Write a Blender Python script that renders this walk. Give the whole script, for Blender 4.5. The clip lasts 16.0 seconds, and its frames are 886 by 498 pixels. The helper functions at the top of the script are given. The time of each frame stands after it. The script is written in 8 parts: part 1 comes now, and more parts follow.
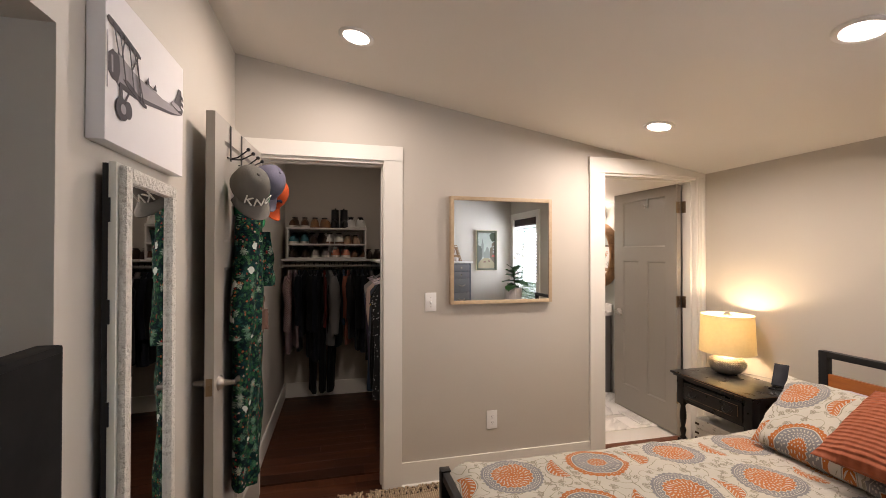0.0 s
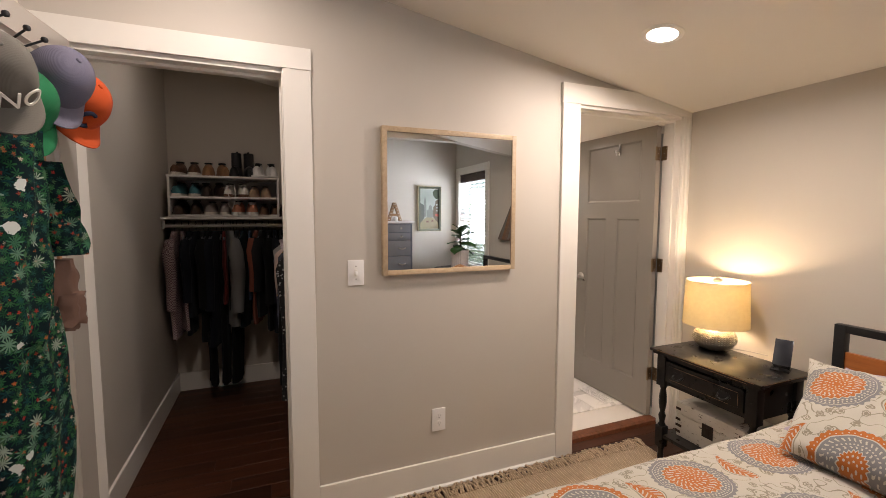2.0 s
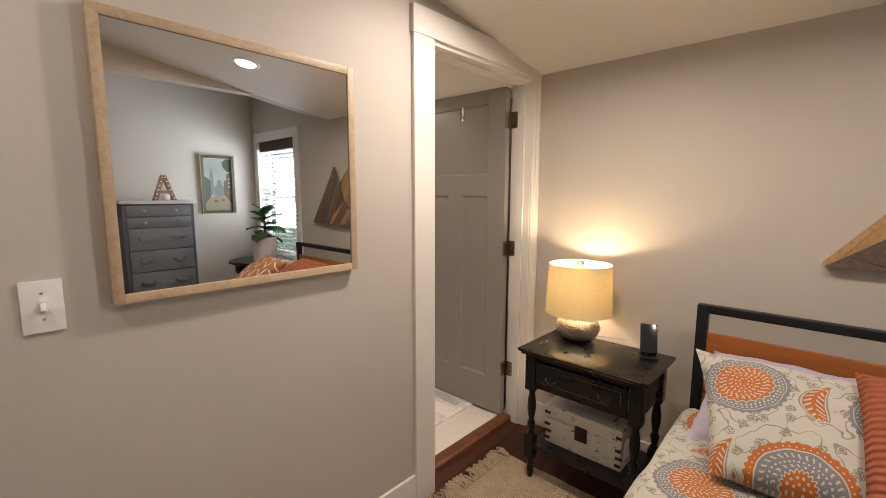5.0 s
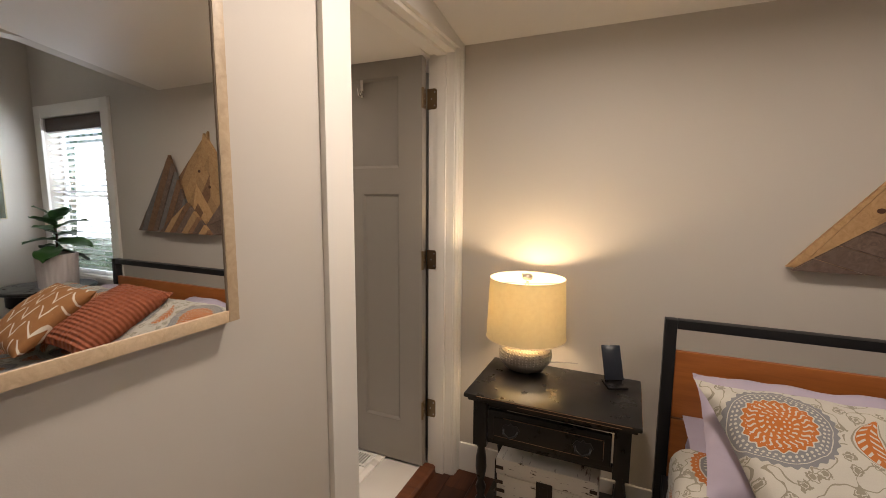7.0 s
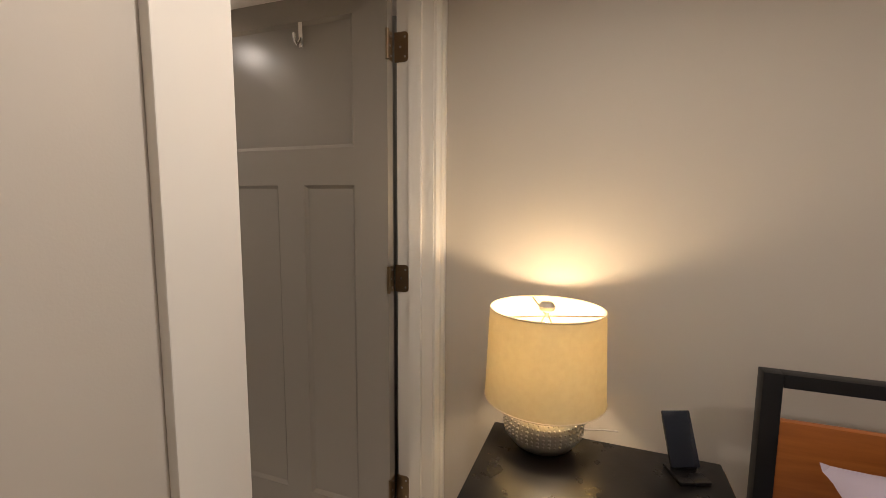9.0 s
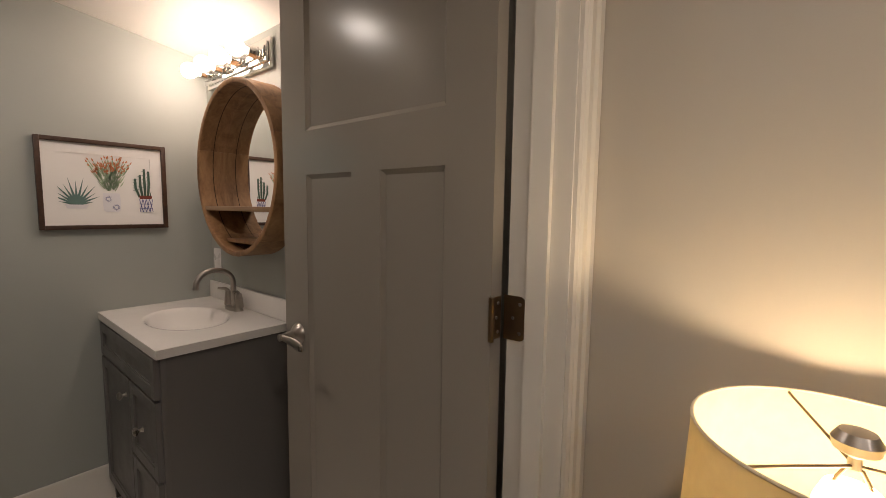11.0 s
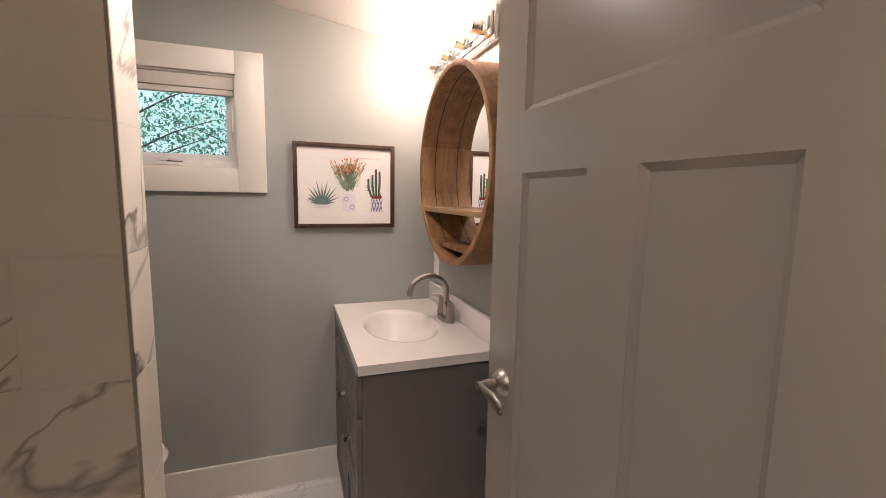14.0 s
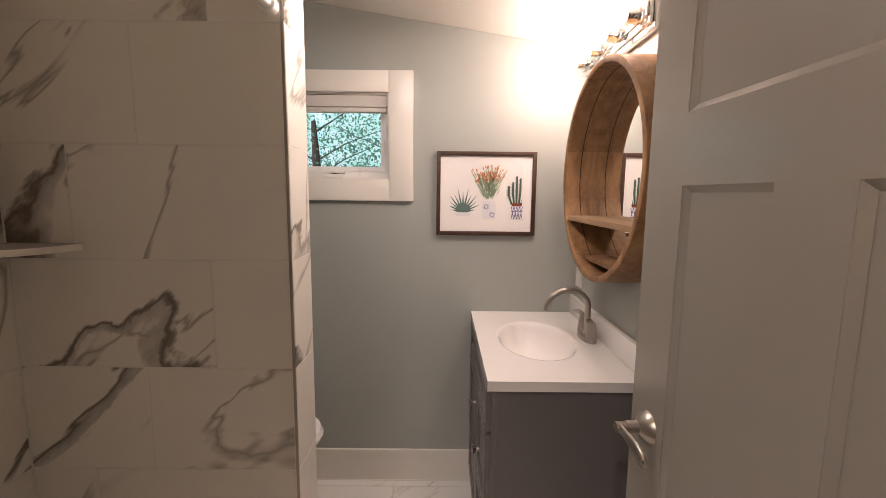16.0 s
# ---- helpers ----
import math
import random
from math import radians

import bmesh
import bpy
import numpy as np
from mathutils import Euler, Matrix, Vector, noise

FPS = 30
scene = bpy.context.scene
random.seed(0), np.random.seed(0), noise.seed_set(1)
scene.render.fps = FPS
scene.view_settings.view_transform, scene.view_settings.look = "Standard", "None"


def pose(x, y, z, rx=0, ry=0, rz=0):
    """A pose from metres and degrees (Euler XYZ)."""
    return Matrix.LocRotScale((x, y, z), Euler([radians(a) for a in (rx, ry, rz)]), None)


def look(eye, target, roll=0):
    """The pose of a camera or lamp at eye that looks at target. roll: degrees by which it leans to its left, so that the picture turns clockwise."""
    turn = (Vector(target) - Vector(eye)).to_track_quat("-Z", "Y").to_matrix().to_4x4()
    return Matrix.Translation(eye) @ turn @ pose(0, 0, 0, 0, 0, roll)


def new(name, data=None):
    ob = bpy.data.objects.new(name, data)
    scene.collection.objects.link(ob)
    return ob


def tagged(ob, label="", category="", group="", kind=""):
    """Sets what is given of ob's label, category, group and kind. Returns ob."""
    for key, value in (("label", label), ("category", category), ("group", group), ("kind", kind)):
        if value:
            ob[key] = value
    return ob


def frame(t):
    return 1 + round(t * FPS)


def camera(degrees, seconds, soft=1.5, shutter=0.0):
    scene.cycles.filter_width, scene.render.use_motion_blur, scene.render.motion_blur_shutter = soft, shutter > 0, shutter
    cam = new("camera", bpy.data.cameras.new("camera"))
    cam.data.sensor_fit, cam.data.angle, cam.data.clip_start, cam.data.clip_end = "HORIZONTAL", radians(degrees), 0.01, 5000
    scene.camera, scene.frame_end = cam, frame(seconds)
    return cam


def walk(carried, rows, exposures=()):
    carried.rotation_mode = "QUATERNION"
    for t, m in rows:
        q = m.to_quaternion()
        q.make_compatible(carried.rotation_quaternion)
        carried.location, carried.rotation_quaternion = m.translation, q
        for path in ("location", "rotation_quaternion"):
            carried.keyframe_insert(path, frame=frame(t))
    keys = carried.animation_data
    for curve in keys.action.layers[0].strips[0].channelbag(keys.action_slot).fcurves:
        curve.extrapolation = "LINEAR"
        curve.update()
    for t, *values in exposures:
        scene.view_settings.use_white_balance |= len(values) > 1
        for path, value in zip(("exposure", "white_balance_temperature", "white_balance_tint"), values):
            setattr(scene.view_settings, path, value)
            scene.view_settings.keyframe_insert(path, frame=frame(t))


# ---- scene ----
import functools

cam = camera(92.4, 16.0, 0.85)
PATH = [
    (0, (-2.726, -2.679, 1.477), (-2.243, -0.738, 1.493), 0.1),
    (0.5, (-2.685, -2.509, 1.457), (-2.15, -0.582, 1.43), 0.1),
    (1, (-2.612, -2.317, 1.437), (-2.019, -0.408, 1.366), 0.1),
    (1.5, (-2.542, -2.156, 1.44), (-1.884, -0.271, 1.322), 0.1),
    (2, (-2.497, -1.997, 1.431), (-1.757, -0.146, 1.269), 0.1),
    (2.5, (-2.476, -1.842, 1.43), (-1.637, -0.038, 1.231), 0.2),
    (3, (-2.446, -1.716, 1.416), (-1.499, 0.031, 1.192), 0.2),
    (3.5, (-2.401, -1.608, 1.415), (-1.333, 0.066, 1.172), 0.2),
    (4, (-2.347, -1.508, 1.423), (-1.127, 0.056, 1.165), 0.2),
    (4.2, (-2.316, -1.48, 1.419), (-1.049, 0.045, 1.163), 0.2),
    (6.5, (-2.017, -0.867, 1.405), (-0.262, 0.057, 1.146), 0.3),
    (7, (-1.907, -0.762, 1.395), (-0.092, 0.041, 1.147), 0.4),
    (7.5, (-1.783, -0.701, 1.395), (0.072, 0.003, 1.147), 0.3),
    (8, (-1.644, -0.604, 1.372), (0.252, -0.01, 1.145), 0.5),
    (10.3, (-0.989, -0.439, 1.321), (0.693, 0.627, 1.134), 0.6),
    (10.5, (-0.937, -0.405, 1.313), (0.7, 0.729, 1.129), 0.7),
    (11, (-0.821, -0.326, 1.31), (0.703, 0.955, 1.121), 0.8),
    (11.5, (-0.75, -0.26, 1.315), (0.649, 1.154, 1.106), 0.8),
    (12, (-0.714, -0.193, 1.321), (0.548, 1.344, 1.104), 0.8),
    (12.5, (-0.678, -0.133, 1.326), (0.432, 1.514, 1.098), 0.9),
    (13, (-0.644, -0.092, 1.335), (0.324, 1.642, 1.098), 0.9),
    (13.5, (-0.608, -0.046, 1.34), (0.212, 1.762, 1.1), 1.1),
    (14, (-0.58, -0.012, 1.352), (0.085, 1.858, 1.104), 1.0),
    (14.5, (-0.56, 0.001, 1.368), (-0.054, 1.919, 1.116), 0.9),
    (15, (-0.546, 0.02, 1.381), (-0.195, 1.972, 1.123), 0.8),
    (15.5, (-0.543, 0.034, 1.378), (-0.358, 2.009, 1.122), 0.7),
    (16, (-0.544, 0.029, 1.382), (-0.542, 2.013, 1.128), 0.6),
]
EXPOSURES = [(0, 0.05, 6500, 17), (2, -0.02, 6500, 17), (4, -0.13, 6480, 16), (6.5, -0.4, 6480, 15), (8, -0.58, 6480, 14), (10.5, -1.1, 6480, 14), (11, -1.22, 6450, 14), (12, -1.2, 6400, 17), (13, -0.65, 6350, 20), (14, -0.42, 6350, 21), (16, -0.37, 6350, 21)]
walk(cam, [(t, look(eye, target, roll)) for t, eye, target, roll in PATH], EXPOSURES)

# ---- world and light ----
world = bpy.data.worlds.new("world")
scene.world = world
world.use_nodes = True
wn = world.node_tree.nodes
sky = wn.new("ShaderNodeTexSky")
sky.sky_type = "NISHITA"
sky.sun_disc = False
sky.sun_elevation, sky.sun_rotation = radians(58), radians(217)
world.node_tree.links.new(sky.outputs["Color"], wn["Background"].inputs["Color"])
wn["Background"].inputs["Strength"].default_value = 0.15


def lamp(name, kind, m, watts, colour, size=0.1, shape=None, spread=None):
    data = bpy.data.lights.new(name, kind)
    data.energy, data.color = watts, colour
    if kind == "AREA":
        data.size = size
        if shape:
            data.shape = shape
        if spread:
            data.spread = radians(spread)
    elif kind == "SUN":
        data.angle = radians(size)
    else:
        data.shadow_soft_size = size
    ob = new(name, data)
    ob.matrix_world = m
    return ob


lamp("sun_light", "SUN", look((-3, -4, 8), (0, 0, 0)), 5.0, (1, 0.95, 0.86), 0.5)

# ---- materials ----
MATS = {}


class Mat:
    """A node material under construction: short calls that return sockets."""

    def __init__(self, name):
        self.m = bpy.data.materials.new(name)
        self.m.use_nodes = True
        self.t = self.m.node_tree
        self.n, self.l = self.t.nodes, self.t.links
        self.b = self.n["Principled BSDF"]
        self.co = self.n.new("ShaderNodeTexCoord").outputs["Object"]
        MATS[name] = self.m

    def put(self, sock, value):
        if hasattr(value, "node"):
            self.l.new(value, sock)
        elif hasattr(value, "__len__") and len(value) == 3 and sock.type == "RGBA":
            sock.default_value = (*value, 1)
        else:
            sock.default_value = value

    def set(self, **kw):
        for k, v in kw.items():
            self.put(self.b.inputs[k.replace("_", " ")], v)
        return self

    def mapping(self, scale=(1, 1, 1), rot=(0, 0, 0), loc=(0, 0, 0), vec=None):
        n = self.n.new("ShaderNodeMapping")
        self.put(n.inputs["Vector"], vec or self.co)
        n.inputs["Scale"].default_value, n.inputs["Location"].default_value = scale, loc
        n.inputs["Rotation"].default_value = [radians(a) for a in rot]
        return n.outputs[0]

    def noise(self, scale, detail=4, vec=None, rough=0.55, dist=0.0, out="Fac"):
        n = self.n.new("ShaderNodeTexNoise")
        self.put(n.inputs["Vector"], vec or self.co)
        n.inputs["Scale"].default_value, n.inputs["Detail"].default_value = scale, detail
        n.inputs["Roughness"].default_value, n.inputs["Distortion"].default_value = rough, dist
        return n.outputs[out]

    def voronoi(self, scale, vec=None, feature="F1", dims="3D", rand=1.0):
        n = self.n.new("ShaderNodeTexVoronoi")
        n.voronoi_dimensions, n.feature = dims, feature
        self.put(n.inputs["Vector"], vec or self.co)
        n.inputs["Scale"].default_value = scale
        n.inputs["Randomness"].default_value = rand
        return n.outputs

    def wave(self, scale, vec=None, dist=2.0, detail=2, direction="X"):
        n = self.n.new("ShaderNodeTexWave")
        n.bands_direction = direction
        self.put(n.inputs["Vector"], vec or self.co)
        n.inputs["Scale"].default_value, n.inputs["Distortion"].default_value = scale, dist
        n.inputs["Detail"].default_value = detail
        return n.outputs["Fac"]

    def ramp(self, fac, stops, mode="LINEAR"):
        n = self.n.new("ShaderNodeValToRGB")
        n.color_ramp.interpolation = mode
        e = n.color_ramp.elements
        while len(e) < len(stops):
            e.new(0.5)
        for i, (p, c) in enumerate(stops):
            e[i].position = p
            e[i].color = (*c, 1) if hasattr(c, "__len__") else (c, c, c, 1)
        self.put(n.inputs[0], fac)
        return n.outputs[0]

    def mix(self, fac, a, b, mode="MIX"):
        n = self.n.new("ShaderNodeMix")
        n.data_type, n.blend_type = "RGBA", mode
        self.put(n.inputs[0], fac)
        self.put(n.inputs[6], a)
        self.put(n.inputs[7], b)
        return n.outputs[2]

    def math(self, op, a, b=0.0, c=0.0):
        n = self.n.new("ShaderNodeMath")
        n.operation = op
        for s, v in zip(n.inputs, (a, b, c)):
            self.put(s, v)
        return n.outputs[0]

    def bump(self, height, strength=0.2, dist=0.002):
        n = self.n.new("ShaderNodeBump")
        n.inputs["Strength"].default_value, n.inputs["Distance"].default_value = strength, dist
        self.put(n.inputs["Height"], height)
        self.put(self.b.inputs["Normal"], n.outputs[0])
        return self

    def rand(self):
        return self.n.new("ShaderNodeObjectInfo").outputs["Random"]

    def island(self):
        return self.n.new("ShaderNodeNewGeometry").outputs["Random Per Island"]


def plain(name, c, rough=0.5, metal=0.0, vary=0.08, grain=40, bump=0.08, coat=0.0):
    """A surface of one colour with soft blotches, fine grain and slight relief."""
    k = Mat(name)
    d = tuple(x * (1 - vary) for x in c)
    e = tuple(min(1, x * (1 + vary)) for x in c)
    col = k.mix(k.noise(3, 3), d, e)
    k.set(Base_Color=col, Metallic=metal, Coat_Weight=coat)
    k.set(Roughness=k.ramp(k.noise(grain * 0.3, 3), [(0.3, max(0, rough - 0.06)), (0.7, min(1, rough + 0.06))]))
    k.bump(k.noise(grain, 3), bump, 0.001)
    return k.m


def wall_paint(name, c):
    k = Mat(name)
    col = k.mix(k.noise(1.3, 3), tuple(x * 0.97 for x in c), tuple(x * 1.03 for x in c))
    k.set(Base_Color=col, Roughness=0.62)
    h = k.math("ADD", k.noise(260, 2), k.math("MULTIPLY", k.noise(14, 3), 0.6))
    k.bump(h, 0.12, 0.0012)
    return k.m


def satin(name, c, rough):
    """Brushed satin paint: even colour, faint long brush marks."""
    k = Mat(name)
    k.set(Base_Color=c, Roughness=rough)
    k.bump(k.noise(6, 4, k.mapping((30, 30, 1.2))), 0.05, 0.0008)
    return k.m


def wood(name, stops, scale=1.0, rough=0.45, axis=(14, 1.2, 14), bump=0.15, vary=0.25, coat=0.0):
    """Grained timber; the grain runs along the mesh's local y unless axis says otherwise."""
    k = Mat(name)
    info = k.rand()
    shift = k.n.new("ShaderNodeVectorMath")
    shift.operation = "SCALE"
    shift.inputs[0].default_value = (7.1, 3.3, 5.7)
    k.put(shift.inputs["Scale"], info)
    add = k.n.new("ShaderNodeVectorMath")
    k.put(add.inputs[0], k.co)
    k.put(add.inputs[1], shift.outputs[0])
    v = k.mapping(tuple(a * scale for a in axis), vec=add.outputs[0])
    g = k.noise(1.6, 6, v, 0.6, 1.2)
    fine = k.noise(9, 4, v, 0.7)
    col = k.ramp(k.math("ADD", k.math("MULTIPLY", g, 0.75), k.math("MULTIPLY", fine, 0.25)), stops)
    lum = k.math("ADD", 1 - vary / 2, k.math("MULTIPLY", info, vary))
    hsv = k.n.new("ShaderNodeHueSaturation")
    k.put(hsv.inputs["Color"], col)
    k.put(hsv.inputs["Value"], lum)
    k.set(Base_Color=hsv.outputs[0], Roughness=k.ramp(fine, [(0.2, rough - 0.08), (0.8, rough + 0.1)]), Coat_Weight=coat)
    k.bump(k.math("ADD", fine, g), bump, 0.001)
    return k.m


def glow(name, c, strength):
    k = Mat(name)
    k.set(Base_Color=c, Emission_Color=c, Emission_Strength=strength)
    return k.m


WALL = wall_paint("greige wall paint", (0.52, 0.475, 0.41))
CEIL = wall_paint("ceiling paint", (0.74, 0.70, 0.64))
BATHWALL = wall_paint("sage grey wall paint", (0.36, 0.375, 0.345))
TRIM = plain("white trim paint", (0.76, 0.725, 0.66), 0.35, bump=0.04, vary=0.03)
DOOR = satin("taupe door paint", (0.305, 0.275, 0.24), 0.24)
DOORW = satin("light door paint", (0.33, 0.30, 0.26), 0.3)
FLOOR = wood("dark hardwood", [(0.25, (0.035, 0.011, 0.005)), (0.5, (0.085, 0.027, 0.011)), (0.75, (0.16, 0.055, 0.02))], 0.7, 0.32, vary=0.6, coat=0.2)
NOSING = wood("threshold wood", [(0.25, (0.07, 0.022, 0.01)), (0.7, (0.17, 0.06, 0.025))], 1.0, 0.35)
BLACK = plain("black metal", (0.012, 0.012, 0.013), 0.42, 0.3, 0.2)
NICKEL = plain("brushed nickel", (0.42, 0.385, 0.345), 0.32, 1.0, 0.06)
BRASS = plain("antique brass", (0.23, 0.165, 0.10), 0.42, 1.0, 0.2)
CHROME = plain("chrome", (0.75, 0.74, 0.72), 0.1, 1.0, 0.03)
WHITE = plain("white plastic", (0.82, 0.80, 0.77), 0.3, bump=0.02, vary=0.02)
DARK = plain("dark slot", (0.01, 0.01, 0.01), 0.6)
SCREEN = plain("black screen", (0.008, 0.007, 0.007), 0.25)
OAKFRAME = wood("pale oak frame", [(0.3, (0.42, 0.30, 0.18)), (0.7, (0.58, 0.44, 0.28))], 2.0, 0.45)
CERAMIC = plain("white ceramic", (0.84, 0.81, 0.77), 0.12, vary=0.02, bump=0.0, coat=0.5)
VANITY = plain("grey cabinet paint", (0.155, 0.145, 0.138), 0.42, vary=0.05, bump=0.04)

mirror_mat = Mat("mirror glass")
mirror_mat.set(Base_Color=(0.9, 0.91, 0.9), Metallic=1.0, Roughness=0.01)
MIRROR = mirror_mat.m


def glass_mat():
    k = Mat("window glass")
    k.set(Base_Color=(1, 1, 1), Roughness=0.0, IOR=1.45, Transmission_Weight=1.0)
    return k.m


GLASS = glass_mat()

# ---- mesh helpers ----


def add_box(bm, lo, hi, bevel=0.0, mat=0):
    """A box between two corners, bevelled by a given width."""
    v = [bm.verts.new((x, y, z)) for x in (lo[0], hi[0]) for y in (lo[1], hi[1]) for z in (lo[2], hi[2])]
    fs = [bm.faces.new([v[i] for i in q]) for q in ((0, 1, 3, 2), (4, 6, 7, 5), (0, 4, 5, 1), (2, 3, 7, 6), (0, 2, 6, 4), (1, 5, 7, 3))]
    for f in fs:
        f.material_index = mat
    if bevel:
        edges = list({e for f in fs for e in f.edges})
        bmesh.ops.bevel(bm, geom=edges, offset=bevel, segments=2, profile=0.6, affect="EDGES")
    return bm


def box(lo, hi, bevel=0.0):
    return add_box(bmesh.new(), lo, hi, bevel)


def boxes(*items, bevel=0.0):
    bm = bmesh.new()
    for lo, hi in items:
        add_box(bm, lo, hi, bevel)
    return bm


def prism(poly, a, b, axis="y"):
    """A flat outline extruded from a to b along an axis. Outline points are (x, z) for y, (y, z) for x, (x, y) for z."""
    put = {"y": lambda p, d: (p[0], d, p[1]), "x": lambda p, d: (d, p[0], p[1]), "z": lambda p, d: (p[0], p[1], d)}[axis]
    bm = bmesh.new()
    lo = [bm.verts.new(put(p, a)) for p in poly]
    hi = [bm.verts.new(put(p, b)) for p in poly]
    bm.faces.new(lo)
    bm.faces.new(hi[::-1])
    for i in range(len(poly)):
        j = (i + 1) % len(poly)
        bm.faces.new((lo[i], hi[i], hi[j], lo[j]))
    bmesh.ops.recalc_face_normals(bm, faces=bm.faces)
    return bm


def join(*bms):
    """Several bmeshes in one."""
    out = bmesh.new()
    for b in bms:
        me = bpy.data.meshes.new("tmp")
        b.to_mesh(me)
        out.from_mesh(me)
        bpy.data.meshes.remove(me)
        b.free()
    return out


def lathe(profile, steps=32, centre=(0, 0, 0), close=True):
    """A profile of (radius, z) turned about the z axis."""
    bm = bmesh.new()
    rings = []
    for r, z in profile:
        rings.append([bm.verts.new((centre[0] + r * math.cos(2 * math.pi * i / steps), centre[1] + r * math.sin(2 * math.pi * i / steps), centre[2] + z)) for i in range(steps)])
    for a, b in zip(rings, rings[1:]):
        for i in range(steps):
            j = (i + 1) % steps
            bm.faces.new((a[i], a[j], b[j], b[i]))
    if close:
        if profile[0][0] > 1e-5:
            bm.faces.new(rings[0][::-1])
        if profile[-1][0] > 1e-5:
            bm.faces.new(rings[-1])
    bmesh.ops.remove_doubles(bm, verts=bm.verts, dist=1e-6)
    bmesh.ops.recalc_face_normals(bm, faces=bm.faces)
    return bm


def tube(points, radius, steps=10, closed=False):
    """A round bar along a line of points; radius may be a number or one per point."""
    bm = bmesh.new()
    pts = [Vector(p) for p in points]
    n = len(pts)
    rad = radius if hasattr(radius, "__len__") else [radius] * n
    rings = []
    up = Vector((0, 0, 1))
    for i, p in enumerate(pts):
        a = pts[i - 1] if i or closed else p
        b = pts[(i + 1) % n] if i < n - 1 or closed else p
        d = (b - a).normalized()
        if abs(d.dot(up)) > 0.95:
            up = Vector((1, 0, 0)) if abs(d.x) < 0.9 else Vector((0, 1, 0))
        s = d.cross(up).normalized()
        u = s.cross(d)
        up = u
        rings.append([bm.verts.new(p + rad[i] * (math.cos(2 * math.pi * k / steps) * s + math.sin(2 * math.pi * k / steps) * u)) for k in range(steps)])
    pairs = list(zip(rings, rings[1:])) + ([(rings[-1], rings[0])] if closed else [])
    for a, b in pairs:
        for i in range(steps):
            j = (i + 1) % steps
            bm.faces.new((a[i], a[j], b[j], b[i]))
    if not closed:
        bm.faces.new(rings[0][::-1])
        bm.faces.new(rings[-1])
    bmesh.ops.recalc_face_normals(bm, faces=bm.faces)
    return bm


def arc(a, b, c, n=10):
    """Points of a quadratic curve from a to c drawn towards b."""
    a, b, c = Vector(a), Vector(b), Vector(c)
    return [(1 - t) ** 2 * a + 2 * t * (1 - t) * b + t * t * c for t in (i / n for i in range(n + 1))]


def moved(bm, m):
    bmesh.ops.transform(bm, matrix=m, verts=bm.verts)
    return bm


def mesh_of(name, bm, material, smooth=False):
    me = bpy.data.meshes.new(name)
    bm.to_mesh(me)
    bm.free()
    for m in material if isinstance(material, (list, tuple)) else [material]:
        me.materials.append(m)
    if smooth:
        me.polygons.foreach_set("use_smooth", [True] * len(me.polygons))
        me.set_sharp_from_angle(angle=radians(smooth if smooth > 1 else 40))
    return me


def part(name, bm, material, parent, label="", smooth=True):
    """One mesh under a thing or a part."""
    ob = new(name, mesh_of(name, bm, material, smooth))
    ob.parent = parent
    if label:
        ob["label"] = label
    return ob


def thing(name, m=None, label="", category="", group=""):
    """An Empty at a thing's base, to carry its parts."""
    ob = new(name)
    ob.empty_display_size = 0.1
    ob.matrix_world = m or Matrix()
    return tagged(ob, label, category, group)


def solid(name, bm, material, label="", category="", group="", kind="", m=None, smooth=True):
    """A top-level thing of one mesh."""
    ob = new(name, mesh_of(name, bm, material, smooth))
    if m:
        ob.matrix_world = m
    return tagged(ob, label, category, group, kind)


# ---- the setting ----
LOW, RISE = 2.078, 0.168


def top(x):
    """Height of the sloping ceiling."""
    return LOW - RISE * x


CX0, CX1, CH = -3.20, -2.438, 2.052     # closet doorway
BX0, BX1, BH = -0.885, -0.058, 2.05     # bathroom doorway
WT = 0.12                               # wall thickness
XL = -3.305                             # left wall
YB = -2.22                              # beam line
YF = -3.80                              # far wall
BY = 1.915                              # bathroom back wall
BXR = 0.055                             # bathroom vanity wall
CY = 1.90                               # closet back wall
FL = 2.19                               # underside of the beam
FC = 2.66                               # flat ceiling beyond the beam


def structure(name, bm, material, label="", smooth=False):
    return solid(name, bm, material, label, kind="structure", smooth=smooth)


def wall_strip(x0, x1, z0, extra=0.03):
    return [(x0, z0), (x1, z0), (x1, top(x1) + extra), (x0, top(x0) + extra)]


structure("wall_north", join(
    prism(wall_strip(XL - WT, CX0, 0), 0, WT), prism(wall_strip(CX0, CX1, CH), 0, WT), prism(wall_strip(CX1, BX0, 0), 0, WT),
    prism(wall_strip(BX0, BX1, BH), 0, WT), prism(wall_strip(BX1, 0.0, 0), 0, WT)), WALL, "greige painted wall with two doorways")
EY0, EY1, EZ0, EZ1 = -3.67, -2.85, 0.74, 1.992     # bedroom window
structure("wall_east", boxes(
    ((0, EY1, 0), (WT, WT, 2.4)), ((0, EY0, 0), (WT, EY1, EZ0)), ((0, EY0, EZ1), (WT, EY1, FC)), ((0, YF - WT, 0), (WT, EY0, FC)), ((0, EY1, 2.4), (WT, YB, FC))), WALL, "greige painted wall behind the bed")
NY0, NY1, NZ = -2.75, -1.612, 1.962
